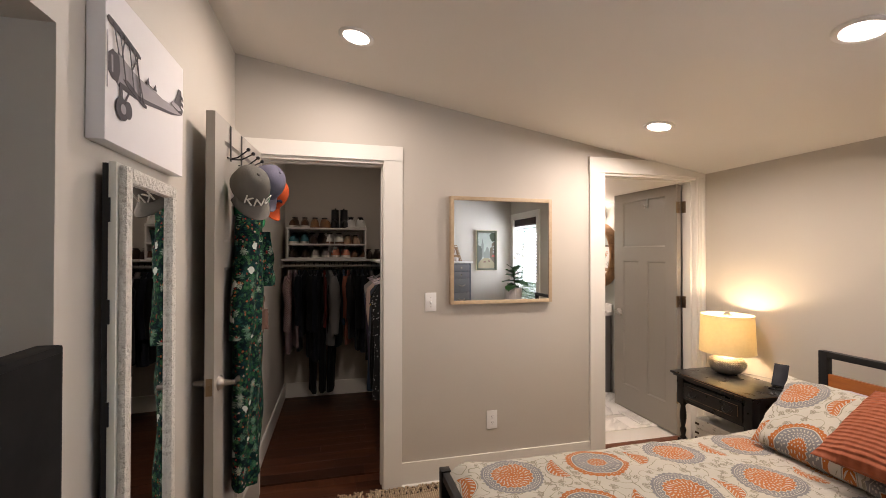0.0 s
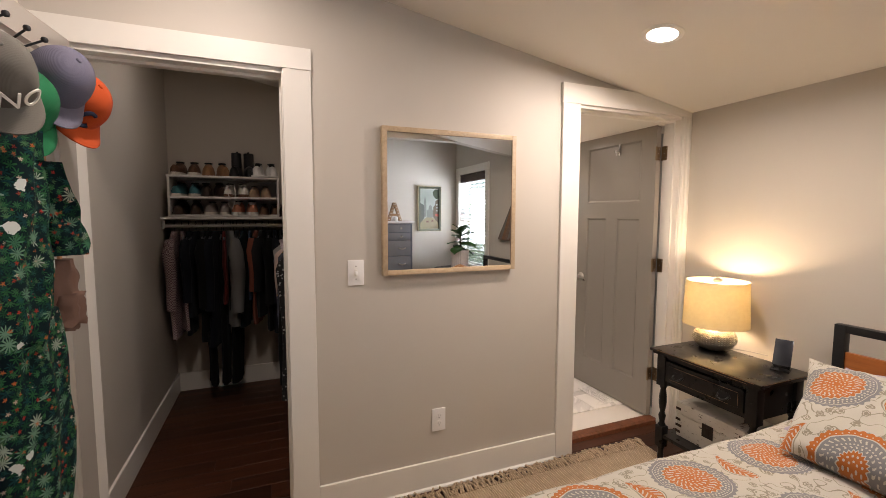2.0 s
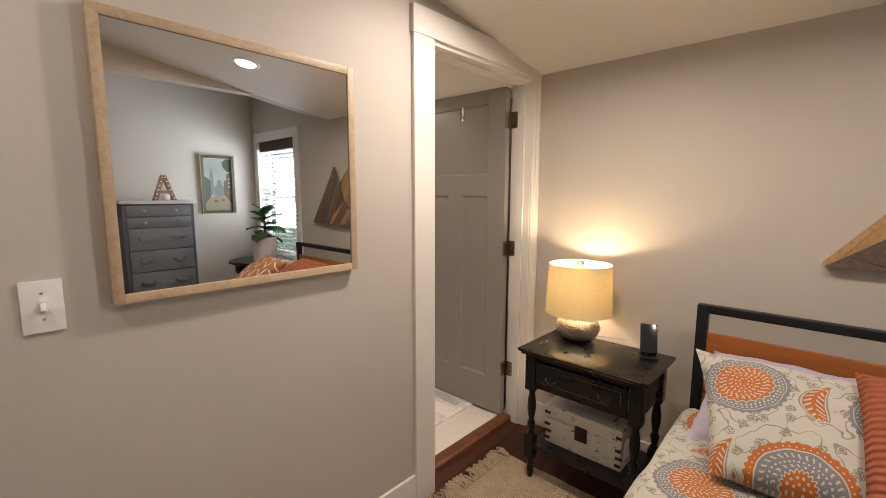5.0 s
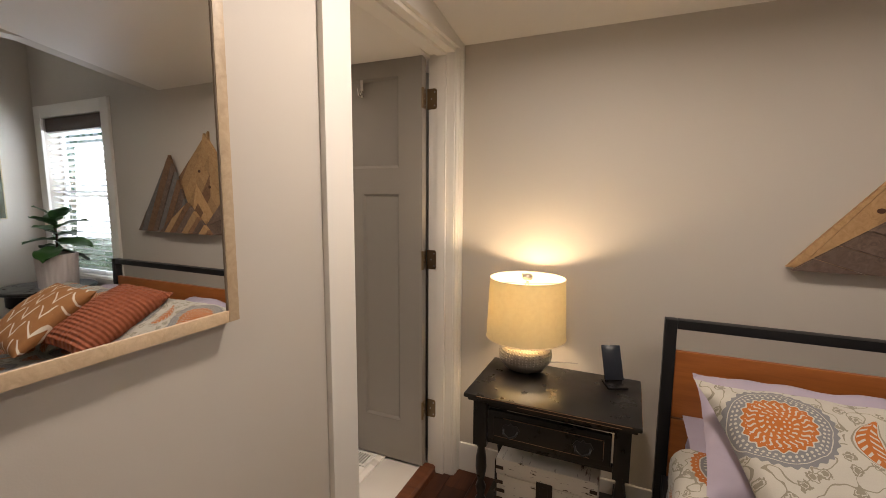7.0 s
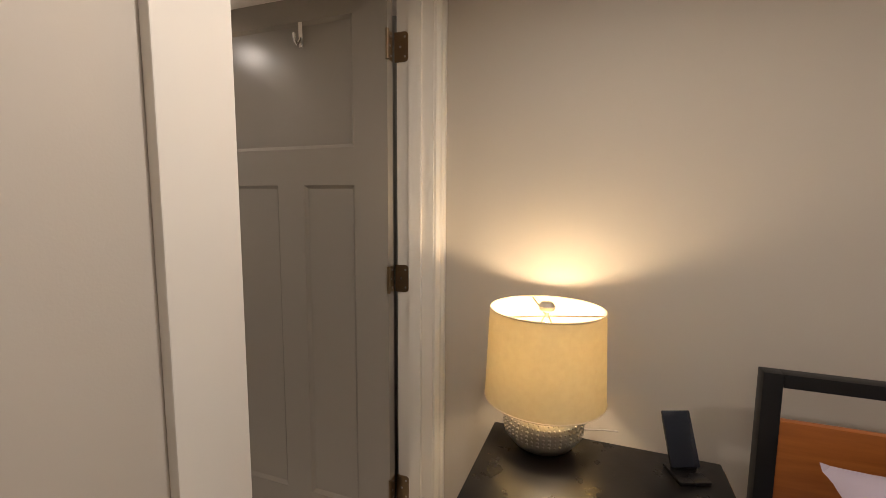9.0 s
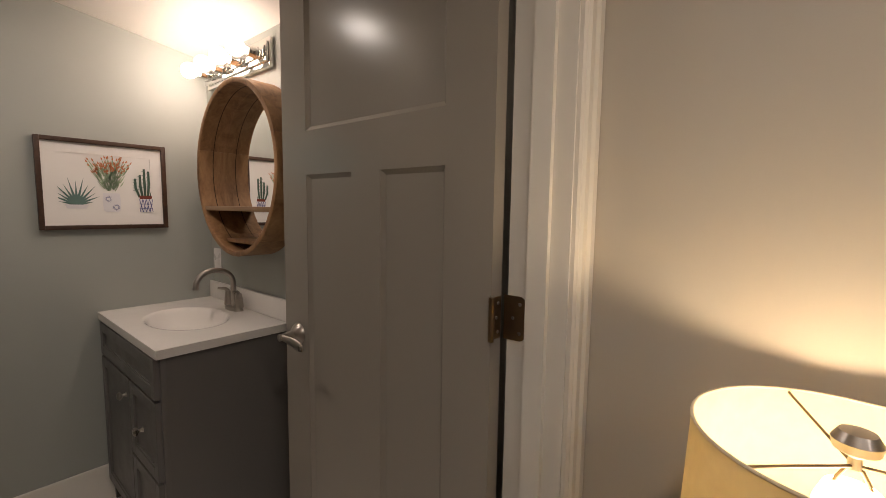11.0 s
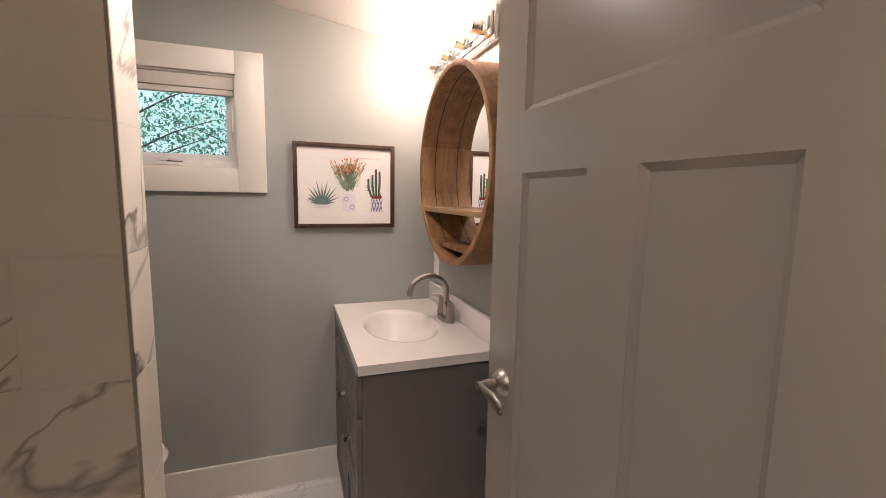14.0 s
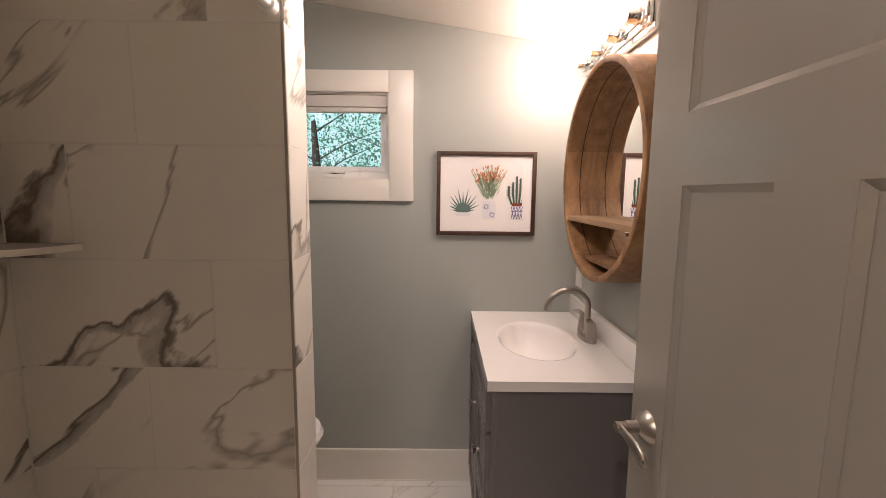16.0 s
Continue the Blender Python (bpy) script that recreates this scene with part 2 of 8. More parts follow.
structure("wall_west", boxes(
    ((XL - WT, NY1, 0), (XL, 0, 2.75)), ((XL - WT, NY0, NZ), (XL, NY1, 2.75)), ((XL - WT, YF - WT, 0), (XL, NY0, 2.75)),
    ((XL - 0.75, NY0, 0), (XL - 0.65, NY1, NZ)), ((XL - 0.75, NY1, 0), (XL - WT, NY1 + 0.1, NZ)),
    ((XL - 0.75, NY0 - 0.1, 0), (XL - WT, NY0, NZ)), ((XL - 0.75, NY0 - 0.1, NZ), (XL - WT, NY1 + 0.1, NZ + 0.1))), WALL, "greige painted wall with a deep niche")
structure("wall_south", box((XL - WT, YF - WT, 0), (0, YF, FC)), WALL, "greige painted far wall")
structure("beam_wall", prism([(XL, FL), (-(FL - LOW) / RISE, FL), (0.0, top(0.0) + 0.004), (0.0, FC + 0.02), (XL, FC + 0.02)], YB - 0.1, YB - 0.002), WALL, "greige wall above the opening")
structure("ceiling", join(
    prism([(XL - WT, top(XL - WT)), (0.2, top(0.2)), (0.2, top(0.2) + 0.12), (XL - WT, top(XL - WT) + 0.12)], YB, WT),
    prism([(-3.5, top(-3.5)), (-1.75, top(-1.75)), (-1.75, top(-1.75) + 0.12), (-3.5, top(-3.5) + 0.12)], WT, CY + 0.1)), CEIL, "white sloping ceiling")
structure("ceiling_flat", box((XL - WT, YF - WT, FC + 0.001), (0.2, YB - 0.1, FC + 0.12)), CEIL, "white flat ceiling")
BLOW, BRISE = 2.004, 0.153
structure("ceiling_bath", prism([(-1.8, BLOW + 1.8 * BRISE), (0.2, BLOW - 0.2 * BRISE), (0.2, BLOW + 0.1), (-1.8, BLOW + 1.8 * BRISE + 0.1)], WT, BY + 0.14), CEIL, "white sloping bathroom ceiling")
# closet shell
structure("wall_closet", join(
    box((-3.36, WT, 0), (-3.243, CY + 0.1, 2.75)), box((-3.243, CY, 0), (-1.9, CY + 0.1, 2.75)), box((-1.9, WT, 0), (-1.75, CY + 0.1, 2.6))), WALL, "greige painted closet walls")
# bathroom shell
WX0, WX1, WZ0, WZ1 = -1.30, -0.775, 1.44, 1.815
structure("wall_bath_north", boxes(
    ((WX1, BY, 0), (0.2, BY + 0.14, 2.3)), ((-1.75, BY, 0), (WX0, BY + 0.14, 2.3)), ((WX0, BY, 0), (WX1, BY + 0.14, WZ0)), ((WX0, BY, WZ1), (WX1, BY + 0.14, 2.3))), BATHWALL, "sage grey painted bathroom wall")
structure("wall_bath_east", box((BXR, WT, 0), (0.2, BY, 2.2)), BATHWALL, "sage grey painted wall behind the vanity")
structure("wall_bath_west", box((-1.75, WT, 0), (-1.66, BY, 2.4)), BATHWALL, "sage grey painted wall")
structure("wall_bath_skin", join(
    prism([(-1.66, 0), (BX0 - 0.02, 0), (BX0 - 0.02, 2.25), (-1.66, 2.3)], WT, WT + 0.004), prism([(BX0 - 0.02, BH + 0.02), (BXR, BH + 0.02), (BXR, 2.12), (BX0 - 0.02, 2.22)], WT, WT + 0.004)), BATHWALL, "sage grey painted wall beside the door")
structure("partition", box((-1.66, 1.108, 0), (-0.935, 1.247, 2.32)), BATHWALL, "narrow wall at the end of the shower")
structure("floor", box((XL - 0.9, YF - WT, -0.12), (0.2, WT, -0.012)), FLOOR, "dark reddish hardwood floor")
structure("floor_closet", box((-3.36, WT, -0.12), (-1.75, CY + 0.1, -0.012)), FLOOR, "dark reddish hardwood closet floor")
structure("floor_bath", box((-1.75, WT, -0.12), (0.2, BY + 0.14, 0.020)), plain("grout", (0.62, 0.59, 0.55), 0.8), "grouted bathroom floor under marble tiles")

# ---- trim ----


def trim(name, bm, label="", material=TRIM):
    return structure(name, bm, material, label)


def head_casing(x0, x1, z0, z1, y0, y1, limit):
    """A head board cut off where the sloping ceiling comes down on it."""
    cut = (LOW - z1) / RISE
    poly = [(x0, z0), (x1, z0)]
    if limit and cut < x1:
        poly += [(x1, max(z0 + 0.004, top(x1) - 0.002)), (cut, z1 - 0.002), (x0, z1)]
    else:
        poly += [(x1, z1), (x0, z1)]
    return prism(poly, y0, y1)


trim("trim_closet", join(
    box((CX1 - 0.005, -0.018, 0), (-2.327, 0, CH), 0.002), box((CX0 - 0.1, -0.018, 0), (CX0 + 0.012, 0, CH), 0.002),
    head_casing(CX0 - 0.105, -2.325, CH, 2.142, -0.021, 0, False)), "white flat door casing of the closet")
trim("jamb_closet", join(
    box((CX1 - 0.010, -0.004, 0), (CX1, WT + 0.01, CH - 0.02)), box((CX0, -0.004, 0), (CX0 + 0.02, WT + 0.01, CH - 0.02)),
    box((CX0, -0.004, CH - 0.02), (CX1, WT + 0.01, CH)), box((CX1 - 0.018, 0.05, 0), (CX1 - 0.010, 0.085, CH - 0.032)),
    box((CX0 + 0.02, 0.05, CH - 0.032), (CX1 - 0.010, 0.085, CH - 0.02))), "white closet door jamb with a stop")
trim("trim_bath_door", join(
    box((-0.99, -0.018, 0), (BX0 + 0.014, 0, BH), 0.002), head_casing(-0.995, -0.002, BH, 2.157, -0.021, 0, True)), "white flat door casing cut by the ceiling")
# the hinge-side casing is moulded
trim("trim_bath_hinge", prism([(-0.072, 0.0), (-0.072, -0.012), (-0.067, -0.017), (-0.058, -0.014), (-0.053, -0.019), (-0.036, -0.019), (-0.031, -0.014), (-0.022, -0.022), (-0.003, -0.022), (-0.003, 0.0)], 0.0, BH, "z"), "white moulded casing in the corner")
trim("jamb_bath", join(
    box((BX0, -0.004, 0.0), (BX0 + 0.018, WT + 0.004, BH - 0.018)), box((BX1 - 0.018, -0.004, 0.0), (BX1, WT + 0.004, BH - 0.018)),
    box((BX0, -0.004, BH - 0.018), (BX1, WT + 0.004, BH)), box((BX0 + 0.018, 0.035, 0.0), (BX0 + 0.03, 0.078, BH - 0.03)),
    box((BX1 - 0.03, 0.035, 0.0), (BX1 - 0.018, 0.078, BH - 0.03)), box((BX0 + 0.018, 0.035, BH - 0.03), (BX1 - 0.018, 0.078, BH - 0.018))), "white bathroom door jamb with a stop")
trim("trim_bath_inside", join(box((BX0 - 0.09, WT + 0.004, 0), (BX0 + 0.008, WT + 0.022, BH)), box((BX0 - 0.09, WT + 0.004, BH), (BXR, WT + 0.022, BH + 0.035)), box((-0.035, WT + 0.004, 0.0), (BXR, WT + 0.022, BH))), "white casing inside the bathroom")


def baseboard(name, lo, hi):
    return trim(name, box(lo, hi, 0.003), "white painted baseboard")


BB = 0.148
baseboard("baseboard_north", (-2.327, -0.014, 0), (-0.99, 0, BB))
baseboard("baseboard_east", (-0.014, YF + 0.02, 0), (0, -0.022, BB))
baseboard("baseboard_west", (XL, NY1, 0), (XL + 0.014, -0.014, BB))
baseboard("baseboard_south", (XL, YF, 0), (-0.014, YF + 0.014, BB))
baseboard("baseboard_closet_west", (-3.243, WT, 0), (-3.229, CY, BB))
baseboard("baseboard_closet_north", (-3.229, CY - 0.014, 0), (-1.9, CY, BB))
baseboard("baseboard_bath", (-1.66, BY - 0.014, 0.028), (-0.39, BY, 0.182))
trim("shoe_mould_bath", prism([(BY - 0.014, 0.0285), (BY - 0.019, 0.0285), (BY - 0.0185, 0.031), (BY - 0.014, 0.032)], -1.66, -0.39, "x"), "thin white joint under the bathroom baseboard")
trim("shoe_mould_north", prism([(-0.014, 0.0), (-0.027, 0.0), (-0.025, 0.008), (-0.014, 0.014)], -2.327, -0.99, "x"), "white shoe moulding")
structure("threshold", prism([(0.075, 0.0), (0.15, 0.0), (0.15, 0.030), (0.095, 0.031), (0.08, 0.022)], BX0 + 0.018, BX1 - 0.018, "x"), NOSING, "reddish wooden threshold strip")

# ---- recessed ceiling lights ----
CAN_GLOW = glow("lit diffuser", (1.0, 0.92, 0.82), 22)
CANRIM = plain("white light trim", (0.8, 0.78, 0.74), 0.4, vary=0.02)


def ceiling_light(x, y, watts=14, bath=False):
    h = BLOW - BRISE * x if bath else top(x)
    tilt = math.degrees(math.atan(BRISE if bath else RISE))
    m = pose(x, y, h - 0.001, 0, tilt, 0)
    ob = thing("recessed_ceiling_light", m, "round white recessed ceiling light, switched on", "ceiling light", "recessed ceiling lights")
    part("trim_ring", lathe([(0.062, -0.002), (0.064, -0.006), (0.080, -0.006), (0.086, -0.002), (0.086, 0.0), (0.062, 0.0)], 40, close=False), CANRIM, ob)
    part("diffuser", lathe([(0.0, -0.002), (0.062, -0.002), (0.062, 0.0), (0.0, 0.0)], 40, close=False), CAN_GLOW, ob, "glowing diffuser")
    lamp("ceiling_lamp", "AREA", pose(x, y, h - 0.012, 0, tilt, 0), watts, (1.0, 0.885, 0.77), 0.10, "DISK", 175)


for x, y, w in ((-2.64, -0.59, 10.5), (-0.88, -0.552, 17), (-0.98, -1.62, 13), (-2.70, 0.75, 2.1)):
    ceiling_light(x, y, w)
ceiling_light(-0.69, 1.2, 7, True)
lamp("window_daylight", "AREA", look((0.21, (EY0 + EY1) / 2, 1.42), (-2, (EY0 + EY1) / 2 + 0.2, 1.55)), 52, (0.80, 0.90, 1.0), 0.78)

# ---- doors ----


def door_leaf(width, height, thick=0.035, stile=0.118, toprail=0.09, lock=(1.395, 1.505), bottom=0.22, half=0.052):
    """A craftsman leaf with a wide top panel over two tall ones. Hinge edge at x = 0, width along x, faces at y = 0 and thick."""
    bm = bmesh.new()
    mid = width / 2
    t2 = thick
    add = lambda x0, x1, z0, z1, a=0.0, b=t2: add_box(bm, (x0, a, z0), (x1, b, z1))
    add(0, stile, 0, height)
    add(width - stile, width, 0, height)
    add(stile, width - stile, height - toprail, height)
    add(stile, width - stile, lock[0], lock[1])
    add(stile, width - stile, 0, bottom)
    add(mid - half, mid + half, bottom, lock[0])
    for x0, x1, z0, z1 in ((stile, width - stile, lock[1], height - toprail), (stile, mid - half, bottom, lock[0]), (mid + half, width - stile, bottom, lock[0])):
        add(x0, x1, z0, z1, 0.010, t2 - 0.010)
        for a, b in ((0.0, 0.010), (t2, t2 - 0.010)):   # sloped sticking round each panel
            s = 0.012
            ring = [(x0, z0), (x1, z0), (x1, z1), (x0, z1)]
            inn = [(x0 + s, z0 + s), (x1 - s, z0 + s), (x1 - s, z1 - s), (x0 + s, z1 - s)]
            eps = 0.0015 if a < b else -0.0015
            vo = [bm.verts.new((p[0], a + eps, p[1])) for p in ring]
            vi = [bm.verts.new((p[0], b - eps * 0.3, p[1])) for p in inn]
            for i in range(4):
                j = (i + 1) % 4
                bm.faces.new((vo[i], vo[j], vi[j], vi[i]))
    return bm


def lever(side=1, turn=0):
    """A lever handle on a round rose, on a face at y = 0 that looks along -y; the lever runs along side * x."""
    bm = moved(lathe([(0.0, 0.0), (0.033, 0.0), (0.031, 0.006), (0.022, 0.016), (0.013, 0.022), (0.012, 0.045), (0.0, 0.045)], 28), pose(0, 0, 0, 90, 0, 0))
    neck = tube([(0, -0.02, 0), (0, -0.066, 0)], [0.010, 0.0105], 16)
    arm = tube([(0, 0, 0), (side * 0.025, 0.002, -0.001), (side * 0.06, 0.006, -0.004), (side * 0.095, 0.004, -0.010), (side * 0.108, 0.0, -0.013)], [0.010, 0.010, 0.0135, 0.0135, 0.006], 16)
    bmesh.ops.scale(arm, vec=(1, 0.5, 1), verts=arm.verts)
    return join(bm, neck, moved(arm, pose(0, -0.058, 0)))


# bathroom door: open at a right angle into the bathroom
HX, HY = -0.075, 0.134
bath_door = thing("door_1", pose(HX - 0.004, HY + 0.004, 0.034, 0, 0, 90.8), "taupe painted three-panel door standing open into the bathroom", "door")
bath_door["kind"] = "structure"
leaf = part("leaf", door_leaf(0.766, 2.003, 0.038, stile=0.124, lock=(1.368, 1.492), toprail=0.092, half=0.055), DOOR, bath_door, smooth=False)
part("door_handle", moved(lever(1), pose(0.695, 0.038, 0.888, 0, 0, 180)), NICKEL, bath_door, "brushed nickel lever")
part("door_handle", moved(lever(-1), pose(0.695, 0.0, 0.888)), NICKEL, bath_door)
part("latch_plate", box((0.7655, 0.006, 0.86), (0.7675, 0.029, 0.92)), NICKEL, bath_door)
for z in (1.837, 1.09, 0.334):
    hz = z - 0.034
    h = part("hinge", join(tube([(-0.003, 0.041, hz - 0.045), (-0.003, 0.041, hz + 0.045)], 0.0065, 12), box((-0.0025, 0.004, hz - 0.044), (-0.0005, 0.036, hz + 0.044), 0.0008)), BRASS, bath_door, "worn brass hinge leaf")
    part("screw", join(*[moved(lathe([(0, 0), (0.004, 0), (0.003, 0.0014), (0, 0.0016)], 10), pose(-0.0027, 0.016 + 0.006 * (i % 2), hz + (i - 1) * 0.03, 0, -90, 0)) for i in range(3)]), NICKEL, h)
for z in (1.837, 1.09, 0.334):
    round_leaf = [(0.131, z - 0.046), (0.131, z + 0.046)] + [(0.096 - 0.014 * math.sin(q), z + 0.032 + 0.014 * math.cos(q)) for q in (math.pi / 12 * i for i in range(7))] + [(0.096 - 0.014 * math.cos(q), z - 0.032 - 0.014 * math.sin(q)) for q in (math.pi / 12 * i for i in range(7))]
    jl = tagged(new("hinge_leaf", mesh_of("hinge_leaf", prism(round_leaf, BX1 - 0.0208, BX1 - 0.0182, "x"), BRASS, True)), "worn brass hinge leaf screwed to the white jamb", "hinge", "jamb hinge leaves")
    for i in range(3):
        part("screw", moved(lathe([(0, 0), (0.004, 0), (0.003, 0.0014), (0, 0.0016)], 10), pose(BX1 - 0.0208, 0.094 + 0.016 * (i % 2), z + (i - 1) * 0.03, 0, -90, 0)), NICKEL, jl)
hook = thing("over_door_hook", pose(HX - 0.0425, 0.462, 1.893), "chrome over-the-door hook on the bathroom door", "hook")
part("strap", join(box((-0.003, -0.008, -0.03), (-0.001, 0.008, 0.146)), box((-0.003, -0.008, 0.145), (0.036, 0.008, 0.147))), CHROME, hook)
part("prong", tube(arc((-0.004, 0, 0.0), (-0.03, 0, -0.055), (-0.036, 0, 0.005), 8), 0.005, 8), CHROME, hook)

# closet door: folded back towards the west wall
closet_door = thing("door_2", pose(CX0 + 0.005, -0.022, 0.015, 0, 0, 266.4), "light painted three-panel closet door standing open", "door")
closet_door["kind"] = "structure"
part("leaf", moved(door_leaf(0.765, 2.036), pose(0, -0.0, 0)), DOORW, closet_door, smooth=False)
part("door_handle", moved(lever(1), pose(0.70, 0.035, 0.915, 0, 0, 180)), NICKEL, closet_door, "brushed nickel lever")
part("door_handle", moved(lever(-1), pose(0.70, 0.0, 0.915)), NICKEL, closet_door)
part("latch_plate", box((0.764, 0.005, 0.88), (0.767, 0.03, 0.95), 0.0008), BRASS, closet_door, "brass latch plate")
part("latch_bolt", box((0.767, 0.011, 0.905), (0.775, 0.024, 0.925), 0.002), BRASS, closet_door)


# ---- fabrics and patterns ----


def cloth(name, c, rough=0.85, weave=500, vary=0.12):
    k = Mat(name)
    col = k.mix(k.noise(6, 4), tuple(x * (1 - vary) for x in c), tuple(min(1, x * (1 + vary)) for x in c))
    k.set(Base_Color=col, Roughness=rough, Sheen_Weight=0.02, Specular_IOR_Level=0.2)
    h = k.math("ADD", k.wave(weave * 0.3, dist=0.5), k.noise(30, 4))
    k.bump(h, 0.15, 0.0012)
    return k.m


def medallion_cloth(name, size, shift=(0, 0, 0), turn=0, uv=False):
    """Off-white cotton printed with staggered orange and grey suzani rounds, paisleys between them, and olive vines."""
    k = Mat(name)
    src = k.n.new("ShaderNodeTexCoord").outputs["UV"] if uv else k.co
    v = k.mapping((1, 1, 0), loc=shift, rot=(0, 0, turn), vec=src)
    wob = k.n.new("ShaderNodeVectorMath")
    wob.operation = "MULTIPLY_ADD"
    k.put(wob.inputs[0], k.noise(14, 2, v, out="Color"))
    wob.inputs[1].default_value = (0.014, 0.014, 0)
    k.put(wob.inputs[2], v)
    sep = k.n.new("ShaderNodeSeparateXYZ")
    k.put(sep.inputs[0], wob.outputs[0])
    A, B, R = size * 2.95, size * 2.25, size
    add, mul, lt, gt = (lambda p, q: k.math("ADD", p, q)), (lambda p, q: k.math("MULTIPLY", p, q)), (lambda p, q: k.math("LESS_THAN", p, q)), (lambda p, q: k.math("GREATER_THAN", p, q))
    sub = lambda p, q: k.math("SUBTRACT", p, q)
    vy = mul(sep.outputs[1], 1 / B)
    row = k.math("FLOOR", vy)
    ux = add(mul(sep.outputs[0], 1 / A), mul(k.math("FLOORED_MODULO", row, 2), 0.5))
    lx, ly = mul(sub(k.math("FRACT", ux), 0.5), A / R), mul(sub(k.math("FRACT", vy), 0.5), B / R)
    r = k.math("SQRT", add(mul(lx, lx), mul(ly, ly)))
    ang = k.math("ARCTAN2", ly, lx)
    kind = gt(k.math("FLOORED_MODULO", add(k.math("FLOOR", ux), mul(row, 2)), 3), 0.5)
    orange, grey, cream, olive = (0.39, 0.112, 0.010), (0.175, 0.172, 0.175), (0.45, 0.42, 0.355), (0.235, 0.212, 0.155)

    def beads(radius, n, size):
        """A ring of small dots."""
        f = mul(sub(k.math("FRACT", mul(ang, n / (2 * math.pi))), 0.5), 2 * math.pi * radius / n)
        d = sub(r, radius)
        return lt(add(mul(f, f), mul(d, d)), size * size)

    def flames(radius, n, twist, width):
        """A ring of short curling strokes."""
        wv = k.math("SINE", add(mul(ang, n), mul(k.math("SINE", mul(r, 34)), twist)))
        return mul(gt(wv, 0.5), lt(k.math("ABSOLUTE", sub(r, radius)), width))

    any_of = lambda *m: functools.reduce(lambda p, q: k.math("MAXIMUM", p, q), m)
    edge = add(r, mul(k.math("COSINE", mul(ang, 34)), 0.022))
    inner = add(r, mul(k.math("COSINE", mul(ang, 22)), 0.028))
    # orange heart in a beaded grey ring
    one = k.ramp(edge, [(0.0, grey), (0.955, cream)], "CONSTANT")
    one = k.mix(any_of(beads(0.73, 46, 0.026), beads(0.80, 52, 0.022), lt(k.math("ABSOLUTE", sub(r, 0.865)), 0.008)), one, cream)
    one = k.mix(lt(inner, 0.655), one, cream)
    one = k.mix(lt(inner, 0.625), one, orange)
    one = k.mix(any_of(flames(0.47, 25, 1.6, 0.075), flames(0.30, 17, 1.2, 0.045), beads(0.19, 13, 0.022), beads(0.10, 7, 0.022), beads(0.56, 30, 0.012)), one, cream)
    # orange rim round a beaded grey field with an orange rosette
    two = k.ramp(edge, [(0.0, orange), (0.965, cream)], "CONSTANT")
    two = k.mix(any_of(beads(0.87, 44, 0.018), lt(k.math("ABSOLUTE", sub(r, 0.79)), 0.018)), two, cream)
    two = k.mix(lt(r, 0.775), two, grey)
    two = k.mix(any_of(flames(0.66, 34, 0.9, 0.05), beads(0.53, 38, 0.022), flames(0.43, 22, 1.5, 0.035)), two, cream)
    two = k.mix(lt(inner, 0.335), two, cream)
    two = k.mix(lt(inner, 0.30), two, orange)
    two = k.mix(any_of(beads(0.20, 12, 0.026), beads(0.09, 6, 0.024)), two, cream)
    col = k.mix(kind, two, one)
    rounds = lt(edge, 0.965)
    # paisleys half way between the rounds of a row
    px = sub(k.math("FRACT", add(ux, 0.5)), 0.5)
    px = mul(px, A * 0.152 / size)
    py = mul(sub(k.math("FRACT", vy), 0.5), B * 0.152 / size)
    flip = sub(mul(k.math("FLOORED_MODULO", k.math("FLOOR", add(ux, 0.5)), 2), 2), 1)
    px = add(mul(px, flip), sub(mul(mul(py, py), 5.0), 0.012))
    t = add(mul(py, 1 / 0.175), 0.5)
    tc = k.math("MAXIMUM", k.math("MINIMUM", t, 1.0), 0.0)
    half = add(mul(mul(k.math("SQRT", tc), sub(1.0, tc)), 0.118), 0.0002)
    q = k.math("DIVIDE", k.math("ABSOLUTE", px), half)
    curl = mul(gt(k.math("SINE", add(mul(py, 320), mul(k.math("ABSOLUTE", px), 260))), 0.45), gt(q, 0.12))
    pais = k.ramp(mul(q, 0.5), [(0.0, orange), (0.345, cream), (0.40, olive), (0.46, cream)], "CONSTANT")
    pais = k.mix(mul(curl, lt(q, 0.62)), pais, cream)
    pmask = mul(mul(lt(q, 0.96), mul(gt(t, 0.02), lt(t, 0.97))), sub(1.0, rounds))
    # vines and buds in what is left
    n1 = k.noise(19, 0.6, v, 0.4)
    vine = lt(k.math("ABSOLUTE", sub(n1, 0.5)), mul(k.noise(30, 1, v), 0.026))
    bud = k.voronoi(24, v, dims="2D")
    bc = k.n.new("ShaderNodeSeparateColor")
    k.put(bc.inputs[0], bud["Color"])
    lobed = add(bud["Distance"], mul(sub(k.noise(85, 1.5, v), 0.5), 0.55))
    buds = mul(mul(lt(lobed, 0.30), gt(k.math("ABSOLUTE", sub(lobed, 0.17)), 0.035)), gt(bc.outputs[0], 0.55))
    col = k.mix(mul(sub(1.0, rounds), any_of(vine, buds)), col, olive)
    halo = mul(lt(q, 1.25), mul(gt(t, -0.03), lt(t, 1.0)))
    col = k.mix(mul(halo, sub(1.0, rounds)), col, cream)
    col = k.mix(pmask, col, pais)
    fade = k.mix(k.noise(420, 2), (0.88, 0.88, 0.88), (1, 1, 1))
    col = k.mix(1.0, col, fade, "MULTIPLY")
    k.set(Base_Color=col, Roughness=0.88, Sheen_Weight=0.12)
    k.bump(add(k.noise(700, 2), mul(k.noise(18, 3), 1.5)), 0.18, 0.002)
    return k.m


